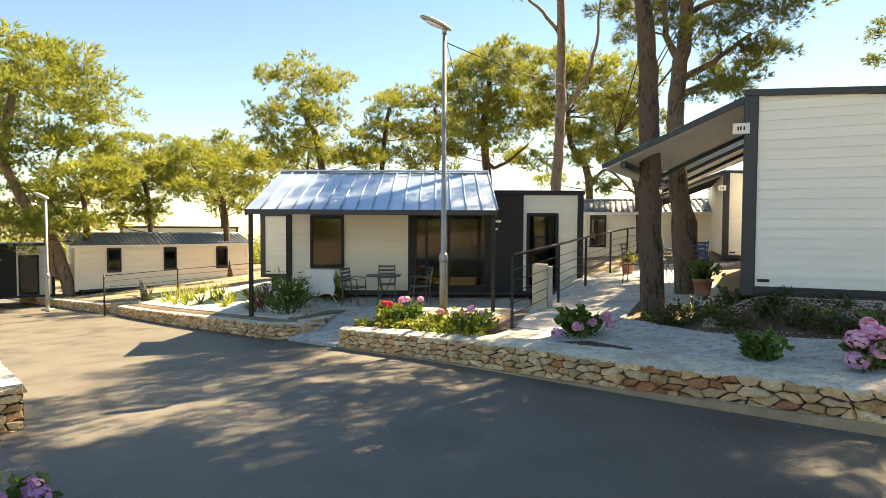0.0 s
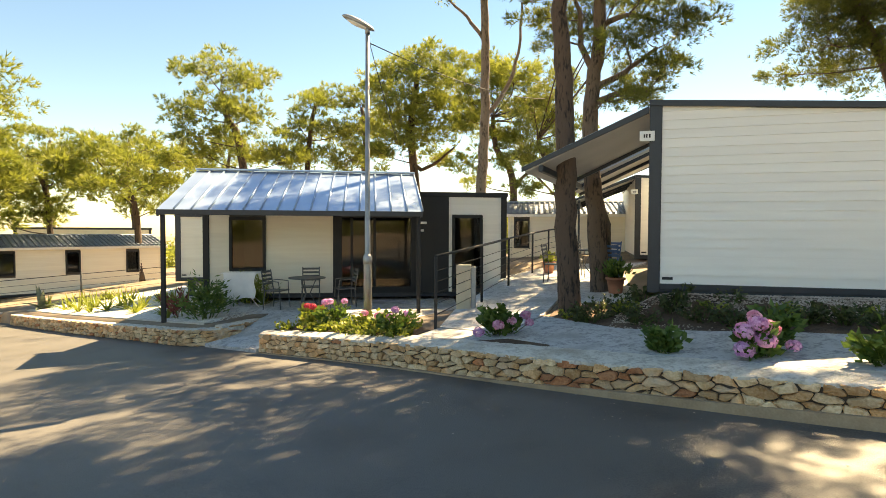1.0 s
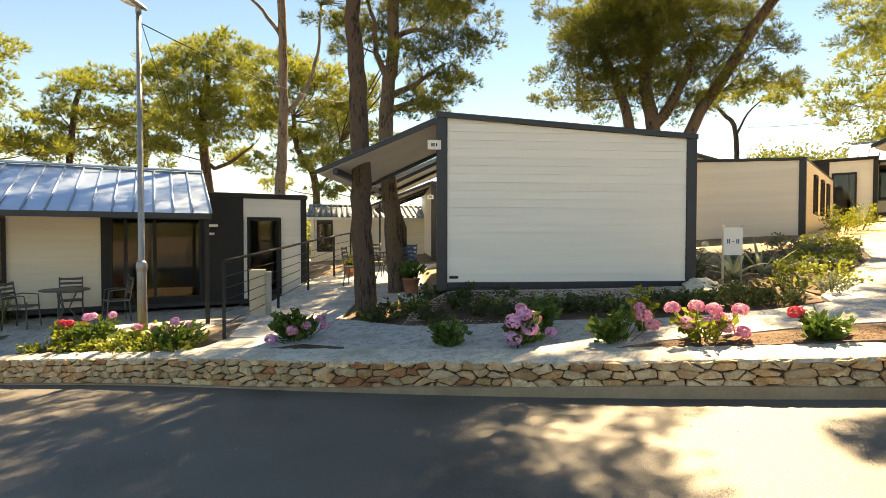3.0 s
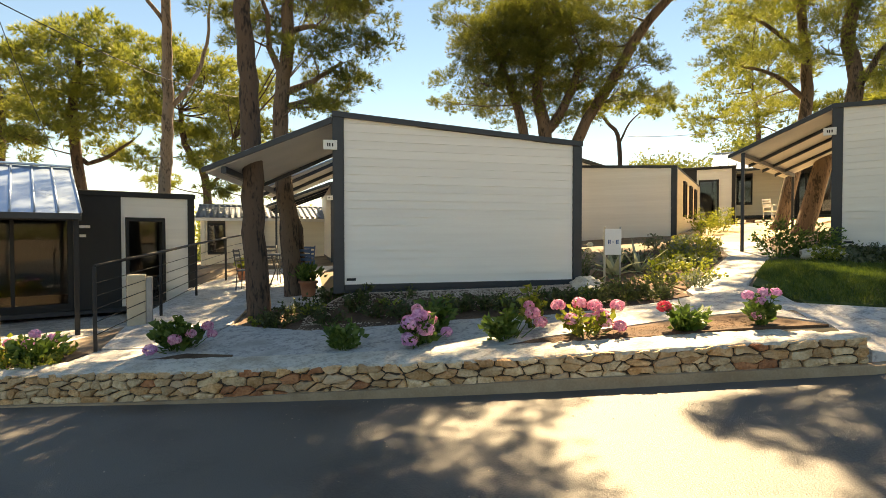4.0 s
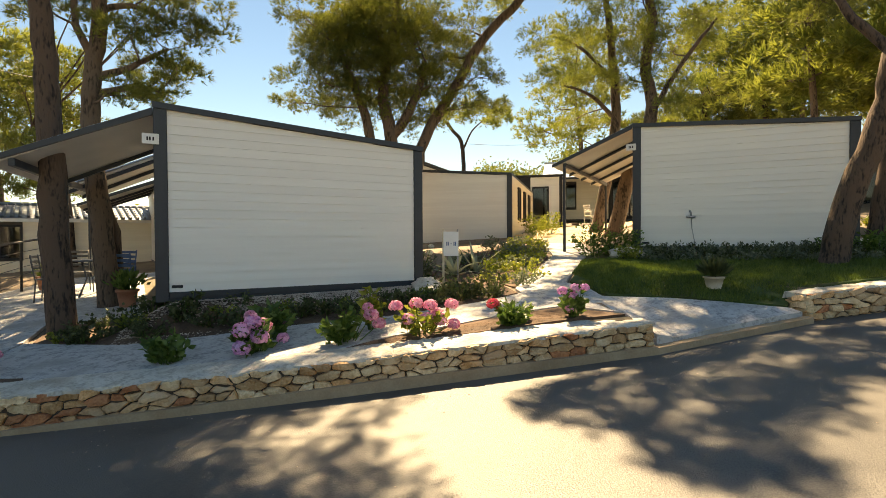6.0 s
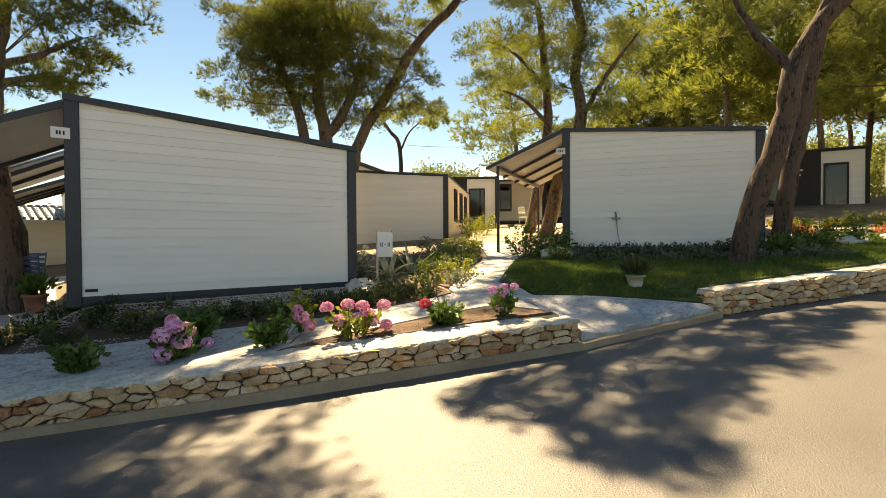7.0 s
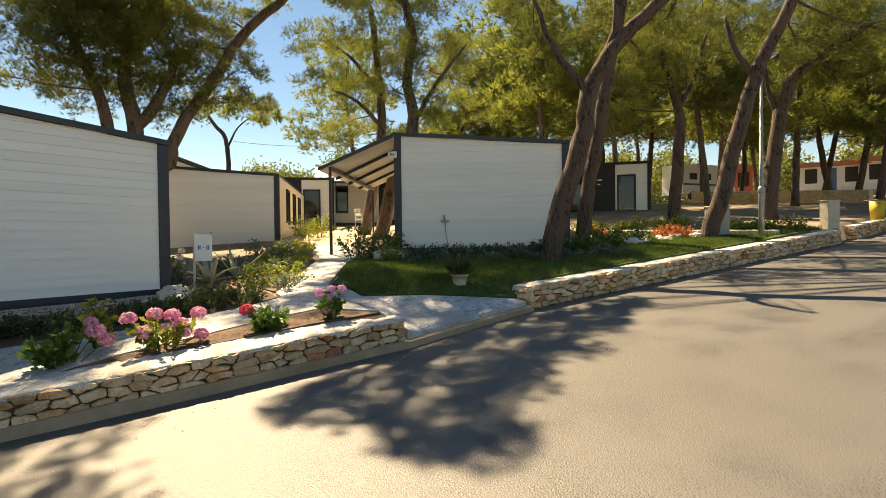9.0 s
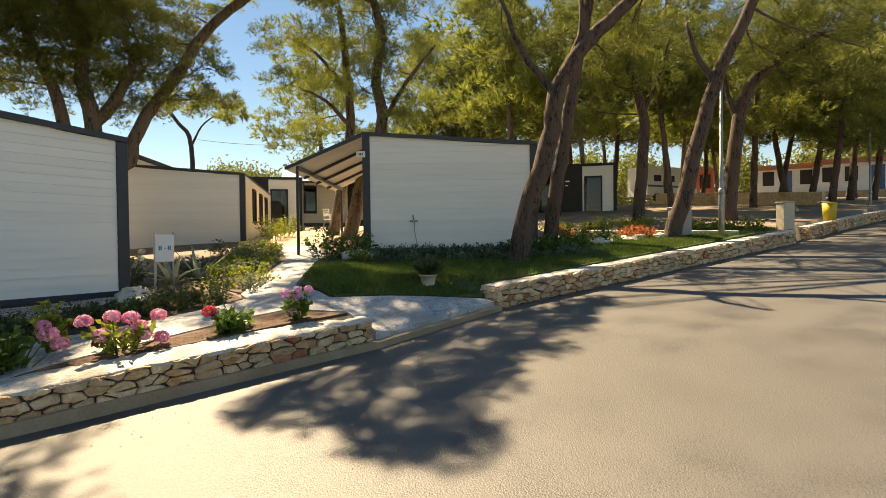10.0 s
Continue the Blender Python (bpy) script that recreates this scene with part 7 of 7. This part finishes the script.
# ---- street furniture ----
def street_lamp(x, y, z, h, turn, label):
    lamp = thing("street_lamp", pose(x, y, z, 0, 0, turn), label, "street lamp", "street lamps")
    bm = bmesh.new()
    tube(bm, [(0, 0, -0.1), (0, 0, 1.12), (0, 0, 1.2), (0, 0, 1.24), (0, 0, h)], [0.068, 0.066, 0.06, 0.046, 0.034], 14)
    pole = part("pole", bm, M_STEEL, lamp)
    bm = bmesh.new()
    tube(bm, [(0, 0, 1.08), (0, 0, 1.14), (0, 0, 1.2), (0, 0, 1.24)], [0.072, 0.078, 0.075, 0.05], 14)
    part("collar", bm, M_STEEL, pole)
    part("base_plate", boxed(-0.14, 0.14, -0.14, 0.14, -0.06, 0.015, 0.006), M_STEEL, lamp)
    bm = bmesh.new()
    bmesh.ops.create_uvsphere(bm, u_segments=16, v_segments=10, radius=1)
    for v in bm.verts:
        v.co = Vector((v.co.x * 0.27 - 0.15, v.co.y * 0.10, v.co.z * (0.075 if v.co.z > 0 else 0.035) + 0.05 - (v.co.x * 0.27 - 0.15) * 0.42 + h))
    for f in bm.faces:
        f.smooth = True
    head = part("lamp_head", bm, M_STEEL, lamp)
    bm = bmesh.new()
    bmesh.ops.create_uvsphere(bm, u_segments=14, v_segments=8, radius=1)
    for v in bm.verts:
        v.co = Vector((v.co.x * 0.17 - 0.17, v.co.y * 0.075, v.co.z * 0.03 + 0.02 - (v.co.x * 0.17 - 0.17) * 0.42 + h))
    part("lens", bm, M_WHITE, head)
    bm = bmesh.new()
    tube(bm, [(0, 0, h - 0.06), (0, 0, h + 0.05)], 0.04, 10)
    part("spigot", bm, M_STEEL, lamp)
    return lamp


street_lamp(0.01, 9.09, 0.12, 4.97, 0, "galvanised steel street lamp with a single head in a flower bed")
street_lamp(-13.7, 18.5, -1.05, 3.8, 0, "pale street lamp beside the sunny road")
street_lamp(14.77, -5.16, ground_at(14.77, -5.16), 4.2, 100, "grey street lamp behind the stone wall")
street_lamp(26.74, -15.1, 2.45, 3.9, -80, "grey street lamp at the end of the road")


def cable(name, pts, r, label, sag):
    a, b = Vector(pts[0]), Vector(pts[1])
    bm = bmesh.new()
    tube(bm, [a.lerp(b, i / 14) - Vector((0, 0, sag * 4 * (i / 14) * (1 - i / 14))) for i in range(15)], r, 4)
    ob = part(name, bm, M_BLACK)
    return tagged(ob, label, "cable")


cable("cable", ((0.01, 9.09, 4.9), (7.6, 21.4, 7.3)), 0.009, "thin black overhead cable from the street lamp", 0.35)
cable("cable", ((0.03, 9.1, 4.95), (0.9, 13.4, 3.4)), 0.006, "thin black wire from the lamp to the roof", 0.1)
cable("cable", ((18.75, 11.75, 5.6), (21.05, 7.32, 5.7)), 0.008, "thin overhead cable between the pines", 0.15)

# ---- ramp railing ----
rail = thing("ramp_railing", pose(1.06, 8.16, 0.22), "dark metal railing with wires along the ramp", "railing")
RP = [(0, 0), (1.15, 2.05), (2.2, 4.05), (3.45, 6.25), (4.4, 7.7), (5.0, 8.3)]
tops = []
for x, y in RP:
    gx, gy = x + 1.06, y + 8.16
    s, n = sn(gx, gy)
    z0 = plain_z(s, n) + 0.03 - 0.22
    part("post", boxed(x - 0.022, x + 0.022, y - 0.022, y + 0.022, z0 - 0.15, z0 + 1.12, 0.004), M_BLACK, rail)
    tops.append((x, y, z0))
bm = bmesh.new()
tube(bm, [(x, y, z + 1.13) for x, y, z in tops], 0.024, 8)
part("handrail", bm, M_BLACK, rail)
for k in range(5):
    bm = bmesh.new()
    tube(bm, [(x, y, z + 0.22 + 0.17 * k) for x, y, z in tops], 0.007, 5)
    part("wire", bm, M_BLACK, rail)

# fence in front of the first home by the road
fence = thing("wire_fence", pose(-11.8, 18.6, -0.9), "thin dark wire fence with round posts", "fence")
FP = [(0, 0, 0), (2.0, 1.15, 0.15), (4.2, 2.4, 0.3), (5.6, 1.2, 0.4)]
for x, y, z in FP:
    bm = bmesh.new()
    tube(bm, [(x, y, z - 0.4), (x, y, z + 1.05)], 0.03, 8)
    part("post", bm, M_BLACK, fence)
for k in range(5):
    bm = bmesh.new()
    tube(bm, [(x, y, z + 0.2 + 0.2 * k) for x, y, z in FP], 0.012 if k == 4 else 0.006, 5)
    part("wire", bm, M_BLACK, fence)

# utility pedestal beside the ramp
ped = thing("utility_pedestal", pose(1.78, 9.75, 0.17, 0, 0, -12), "beige utility pedestal with grey side panel", "pedestal")
part("body", boxed(-0.14, 0.13, -0.12, 0.12, -0.1, 0.97, 0.012), M_BEIGE, ped)
part("door", boxed(-0.12, 0.11, -0.128, -0.1205, 0.1, 0.9, 0.003), M_BEIGE, ped)
part("side_panel", boxed(0.132, 0.22, -0.11, 0.11, -0.05, 0.93, 0.008), M_STEEL, ped)


# ---- porch furniture ----
def garden_chair(m, material, label, name="garden_chair"):
    c = thing(name, m, label, "chair", "garden chairs")
    part("seat", boxed(-0.22, 0.22, -0.21, 0.21, 0.42, 0.445, 0.008), material, c)
    for x in (-0.2, 0.2):
        for y in (-0.19, 0.19):
            bm = bmesh.new()
            tube(bm, [(x * 1.1, y * 1.15, 0), (x, y, 0.42)], 0.013, 6)
            part("leg", bm, material, c)
        bm = bmesh.new()
        tube(bm, [(x, 0.2, 0.43), (x, 0.27, 0.9)], 0.013, 6)
        part("back_post", bm, material, c)
        bm = bmesh.new()
        tube(bm, [(x, -0.19, 0.43), (x * 1.1, -0.17, 0.64), (x * 1.1, 0.1, 0.66), (x, 0.23, 0.64)], 0.012, 6)
        part("armrest", bm, material, c)
    for k in range(4):
        part("back_slat", boxed(-0.2, 0.2, 0.225 + 0.016 * k, 0.24 + 0.016 * k, 0.56 + 0.09 * k, 0.61 + 0.09 * k, 0.004), material, c)
    return c


def round_table(m, r, material, label):
    t = thing("garden_table", m, label, "table", "garden tables")
    bm = bmesh.new()
    tube(bm, [(0, 0, 0.70), (0, 0, 0.725)], r, 24)
    part("tabletop", bm, material, t)
    for k in range(3):
        a = k * 2.094
        bm = bmesh.new()
        tube(bm, [(math.cos(a) * r * 0.7, math.sin(a) * r * 0.7, 0), (math.cos(a) * 0.06, math.sin(a) * 0.06, 0.35), (math.cos(a) * r * 0.5, math.sin(a) * r * 0.5, 0.70)], 0.014, 6)
        part("leg", bm, material, t)
    return t


PZ = -0.02
garden_chair(pose(-2.1, 12.7, PZ - 0.03, 0, 0, 70), M_IRON, "dark metal garden chair on the terrace")
garden_chair(pose(-0.55, 12.75, PZ, 0, 0, -75), M_IRON, "dark metal garden chair on the terrace")
garden_chair(pose(-1.4, 13.35, PZ - 0.02, 0, 0, 5), M_IRON, "dark metal garden chair behind the table")
round_table(pose(-1.4, 12.6, PZ - 0.02), 0.42, M_IRON, "small round dark metal table on the terrace")
rack = thing("drying_rack", pose(-2.95, 13.2, PZ - 0.05), "folding drying rack with a white towel", "drying rack")
for y in (-0.22, 0.22):
    for x in (-0.42, 0.42):
        bm = bmesh.new()
        tube(bm, [(x, y, 0), (-x * 0.75, -y * 0.2, 0.82)], 0.012, 6)
        part("leg", bm, M_WHITE, rack)
for k in range(5):
    bm = bmesh.new()
    tube(bm, [(-0.48, -0.24 + 0.12 * k, 0.83), (0.48, -0.24 + 0.12 * k, 0.83)], 0.006, 5)
    part("rail", bm, M_WHITE, rack)
bm = bmesh.new()
cols, rows_ = 14, 10
g = []
for i in range(cols + 1):
    col = []
    for j in range(rows_ + 1):
        x = -0.40 + 0.72 * i / cols
        d = j / rows_
        col.append(bm.verts.new((x + 0.02 * math.sin(j * 0.9 + i), -0.27 - 0.03 * math.sin(i * 1.1) * d, 0.845 - 0.62 * d - 0.03 * math.sin(i * 0.45) * d)))
    g.append(col)
for a, b in zip(g, g[1:]):
    for j in range(rows_):
        bm.faces.new((a[j], b[j], b[j + 1], a[j + 1])).smooth = True
tw = thing("towel", pose(-2.95, 13.2, PZ - 0.05), "white towel hanging over the rack", "towel")
part("cloth", bm, M_CLOTH, tw)

# the nearest home's plan is a little askew
skew = Matrix.Identity(4)
skew[0][1] = 0.15
for ob in home_a.children_recursive:
    ob.data.transform(skew)
garden_chair(pose(22.86, 8.20, ground_at(22.86, 8.20), 0, 0, 60), M_WHITE, "white garden chair in front of a porch")
# covered porch of the nearest home
sheet("porch_floor", [(4.3, 3.3), (5.35, 3.75), (3.05, 9.5), (2.5, 9.9), (3.3, 6.2), (3.66, 4.3)], lambda s, n: plain_z(s, n) - plot_z(s, n) + 0.054, 0.4, M_PAVE, "pale concrete porch floor beside the home", "terrace")


def at_home(home, x, y, z, rz=0):
    p = home.matrix_world @ Vector((x, y, z))
    return pose(p.x, p.y, plain_z(*sn(p.x, p.y)) + 0.055, 0, 0, rz + math.degrees(home.matrix_world.to_euler().z))


round_table(at_home(home_a, -1.0, 4.6, -0.32), 0.45, M_IRON, "dark round table on the covered porch")
for x, y, r in ((-1.6, 4.5, 80), (-0.5, 4.0, -40), (-1.2, 5.4, 10), (-0.45, 3.2, 170)):
    garden_chair(at_home(home_a, x, y, -0.32, r), M_IRON if x < -1 else M_BLUE, "garden chair on the covered porch")


def flower_pot(m, r, h, material, label, leaf, n, H, seed, name="potted_plant", narrow=0.3, size=0.09):
    p = thing(name, m, label, "potted plant", "potted plants")
    bm = bmesh.new()
    tube(bm, [(0, 0, 0), (0, 0, h * 0.86), (0, 0, h * 0.862), (0, 0, h), (0, 0, h), (0, 0, h * 0.85)], [r * 0.72, r * 0.95, r * 1.08, r * 1.1, r * 0.92, r * 0.88], 18, False)
    bm.faces.new([v for v in bm.verts if v.co.z < 0.001][:18])
    part("pot", bm, material, p)
    bm = bmesh.new()
    tube(bm, [(0, 0, h * 0.84), (0, 0, h * 0.86)], r * 0.88, 14)
    part("soil", bm, M_SOIL, p)
    rnd = random.Random(seed)
    verts, faces = [], []
    for _ in range(n):
        a, e = rnd.uniform(0, 6.28), rnd.uniform(0.3, 1.4)
        d = Vector((math.cos(a) * math.cos(e), math.sin(a) * math.cos(e), math.sin(e)))
        leaf_cloud(verts, faces, Vector((0, 0, h * 0.9)) + d * H * rnd.uniform(0.1, 0.8), (d + Vector((0, 0, 0.3))).normalized(), size * rnd.uniform(0.8, 1.4), size * narrow, rnd)
    cloud_part("foliage", verts, faces, leaf, p)
    return p


flower_pot(at_home(home_a, -0.35, 2.5, -0.32), 0.17, 0.3, M_TERRA, "leafy plant in a terracotta pot on the porch", M_LEAF, 260, 0.42, 1)
flower_pot(at_home(home_a, -1.9, 6.6, -0.32), 0.17, 0.3, M_TERRA, "small plant in a terracotta pot by the porch", M_LEAF_L, 160, 0.3, 2)
p = W(13.6, 1.5)
flower_pot(pose(p.x, p.y, plot_z(13.6, 1.5) + 0.04), 0.13, 0.17, M_BEIGE, "long-leaved lily in a pale pot on the lawn", M_LEAF_D, 170, 0.22, 3, narrow=0.14, size=0.15)

# sign beside the path, its writing as bars
sign = thing("sign", pose(7.36, 4.78, plot_z(*sn(7.36, 4.78)), 0, 0, -38), "white sign on two thin metal posts", "sign")
for x in (0.0, 0.24):
    bm = bmesh.new()
    tube(bm, [(x, 0, -0.1), (x, 0, 1.03)], 0.019 if x < 0.1 else 0.014, 8)
    part("post", bm, M_BEIGE if x < 0.1 else M_STEEL, sign)
panel = part("panel", boxed(-0.005, 0.245, -0.034, -0.022, 0.60, 0.99, 0.003), M_WHITE, sign)
for a, b, c, d in ((0.040, 0.056, 0.765, 0.83), (0.064, 0.080, 0.765, 0.83), (0.108, 0.134, 0.79, 0.80), (0.160, 0.176, 0.765, 0.83), (0.184, 0.200, 0.765, 0.83)):
    part("marking", boxed(a, b, -0.037, -0.0345, c, d, 0), M_BLUE, panel)

# cabinets, bin, camper and far homes
cab = thing("utility_cabinet", pose(15.01, -4.24, 1.48, 0, 0, -62), "tall grey utility cabinet behind the leaning pine", "cabinet")
part("body", boxed(-0.25, 0.25, -0.15, 0.15, -0.15, 0.99, 0.012), M_GREYBOX, cab)
part("lid", boxed(-0.265, 0.265, -0.165, 0.165, 0.99, 1.02, 0.008), M_GREYBOX, cab)
part("door", boxed(-0.22, 0.22, -0.158, -0.1505, 0.12, 0.92, 0.003), M_GREYBOX, cab)
cab = thing("utility_cabinet", pose(16.75, -7.45, plot_z(*sn(16.75, -7.45)), 0, 0, -66) @ Matrix.Scale(0.86, 4), "beige utility cabinet at the roadside", "cabinet")
part("body", boxed(-0.21, 0.21, -0.16, 0.16, -0.05, 0.82, 0.012), M_BEIGE, cab)
part("lid", boxed(-0.23, 0.23, -0.18, 0.18, 0.822, 0.855, 0.008), M_BEIGE, cab)
bn = thing("wheelie_bin", pose(18.25, -9.3, plot_z(*sn(18.25, -9.3)) - 0.06, 0, 0, -70) @ Matrix.Scale(0.72, 4), "yellow waste bin with a black lid", "bin")
bm = bmesh.new()
tube(bm, [(0, 0, 0.08), (0, 0, 0.8)], [0.30, 0.38], 4)
part("body", bm, M_YELLOW, bn)
part("lid", boxed(-0.32, 0.32, -0.32, 0.32, 0.802, 0.86, 0.02), M_BLACK, bn)

van = thing("camper_van", pose(42.0, -10.0, ground_at(42.0, -10.0), 0, 0, -55) @ Matrix.Scale(0.88, 4), "white camper van parked under the pines", "camper van")
bm = bmesh.new()
prism(bm, [(-2.9, 0.45), (2.7, 0.45), (2.85, 0.9), (2.6, 1.25), (1.9, 1.45), (1.55, 2.1), (2.1, 2.45), (1.8, 2.8), (-2.9, 2.8)], -1.05, 1.05)
part("body", bm, M_WHITE, van)
part("stripe", boxed(-2.85, 2.6, -1.06, -1.052, 1.15, 1.3, 0), M_BLUE, van)
for a in (-2.2, -0.7):
    part("window", boxed(a, a + 0.8, -1.07, -1.053, 1.6, 2.1, 0.01), M_BLACK, van)
part("windscreen", boxed(1.6, 1.95, -0.9, 0.9, 1.5, 2.0, 0.01), M_BLACK, van)
for a in (-1.9, 1.8):
    for y in (-1.02, 1.02):
        bm = bmesh.new()
        tube(bm, [(a, y - 0.1, 0.33), (a, y + 0.1, 0.33)], 0.33, 16)
        wh = part("wheel", bm, M_BLACK, van)
        bm = bmesh.new()
        tube(bm, [(a, y - 0.108, 0.33), (a, y + 0.108, 0.33)], 0.18, 12)
        part("rim", bm, M_STEEL, wh)


def far_house(x, y, z, yaw, L, h, wall, label, doors):
    g = thing("bungalow", pose(x, y, z, 0, 0, yaw), label, "bungalow", "bungalows")
    part("wall", boxed(0, L, 0, 4, 0.0, h, 0.02), wall, g)
    part("plinth", boxed(-0.1, L + 0.1, -0.6, 4, ground_at(x, y) - z - 0.3, -0.004, 0.02), M_CONCRETE, g)
    bm = bmesh.new()
    prism(bm, [(-0.3, h + 0.002), (L + 0.3, h + 0.002), (L - 0.4, h + 0.35), (0.4, h + 0.35)], -0.4, 4.4)
    part("roof", bm, M_TERRA, g)
    for a, m in doors:
        part("door" if m is M_BLUE else "window", boxed(a, a + 0.85, -0.03, -0.002, 0.0 if m is M_BLUE else 0.8, 2.0, 0.01), m, g)
    return g


far_house(51.03, -19.59, 5.29, -108, 4.7, 2.15, M_PALE, "pale bungalow with a blue door among the pines", ((0.6, M_BLACK), (1.9, M_BLUE), (3.3, M_BLACK)))
far_house(49.39, -23.46, 5.33, -110, 6.0, 2.25, M_PALE, "pale bungalow with blue shutters among the pines", ((0.6, M_BLACK), (2.1, M_BLACK), (3.8, M_BLUE), (5.0, M_BLACK)))
far_house(50.58, -14.56, 5.19, -106, 1.5, 2.3, M_RUST, "small red outbuilding among the pines", ((0.4, M_BLACK),))
sheet("terrace_edge", [(20.5, 5.3), (22.95, 1.35), (23.1, 1.45), (20.65, 5.4)], 0.13, 0.4, M_CAP, "low pale stone terrace edge", "wall")
along("terrace_wall", 37.1, 37.5, 4.6, 13.0, lambda s, n: plot_z(s, n) - 0.2, lambda s, n: plot_z(s, n) + 0.6, M_STONE, 2, "low brown terrace wall under the pines", "wall", "structure")


# ---- distant woods ----
def far_woods(name, az0, az1, dist0, dist1, z0, z1, count, seed, material, label):
    rnd = random.Random(seed)
    verts, faces = [], []
    for _ in range(count):
        a = radians(rnd.uniform(az0, az1))
        d = rnd.uniform(dist0, dist1)
        k = 0.6 + 0.4 * noise.noise(Vector((a * 14, 0, seed)))
        c = Vector((0.3 + math.sin(a) * d, -0.25 + math.cos(a) * d, z0 + (z1 - z0) * k * rnd.random() ** 0.6))
        R = rnd.uniform(0.9, 1.7)
        for _ in range(26):
            o = Vector((rnd.gauss(0, 1), rnd.gauss(0, 1), rnd.gauss(0, 0.8))) * R * 0.45
            dr = Vector((rnd.gauss(0, 1), rnd.gauss(0, 1), rnd.gauss(0.3, 1))).normalized()
            sd = dr.cross(Vector((rnd.uniform(-1, 1), rnd.uniform(-1, 1), rnd.uniform(-1, 1)))).normalized() * 0.115
            i = len(verts)
            verts += [c + o - sd, c + o + sd, c + o + dr * 0.34]
            faces.append((i, i + 1, i + 2))
    me = bpy.data.meshes.new(name)
    me.from_pydata([tuple(v) for v in verts], [], faces)
    me.materials.append(material)
    return tagged(new(name, me), label, "woods", kind="stuff")


far_woods("woods", -62, 14, 55, 75, -3.5, 2.2, 3400, 1, M_PINE, "distant low woods below the homes")
far_woods("woods", 14, 60, 48, 66, -1.0, 5.5, 3200, 2, M_PINE, "distant green woods behind the homes")
far_woods("woods", 58, 135, 58, 78, 2.0, 15.0, 6500, 3, M_PINE_D, "wooded slope behind the pines")
# added behind the camera, out of its view, to limit sky light on shaded sides
far_woods("woods", 150, 305, 22, 32, -1.0, 5.0, 1300, 4, M_PINE_D, "unseen trees added across the road to cut sky light")
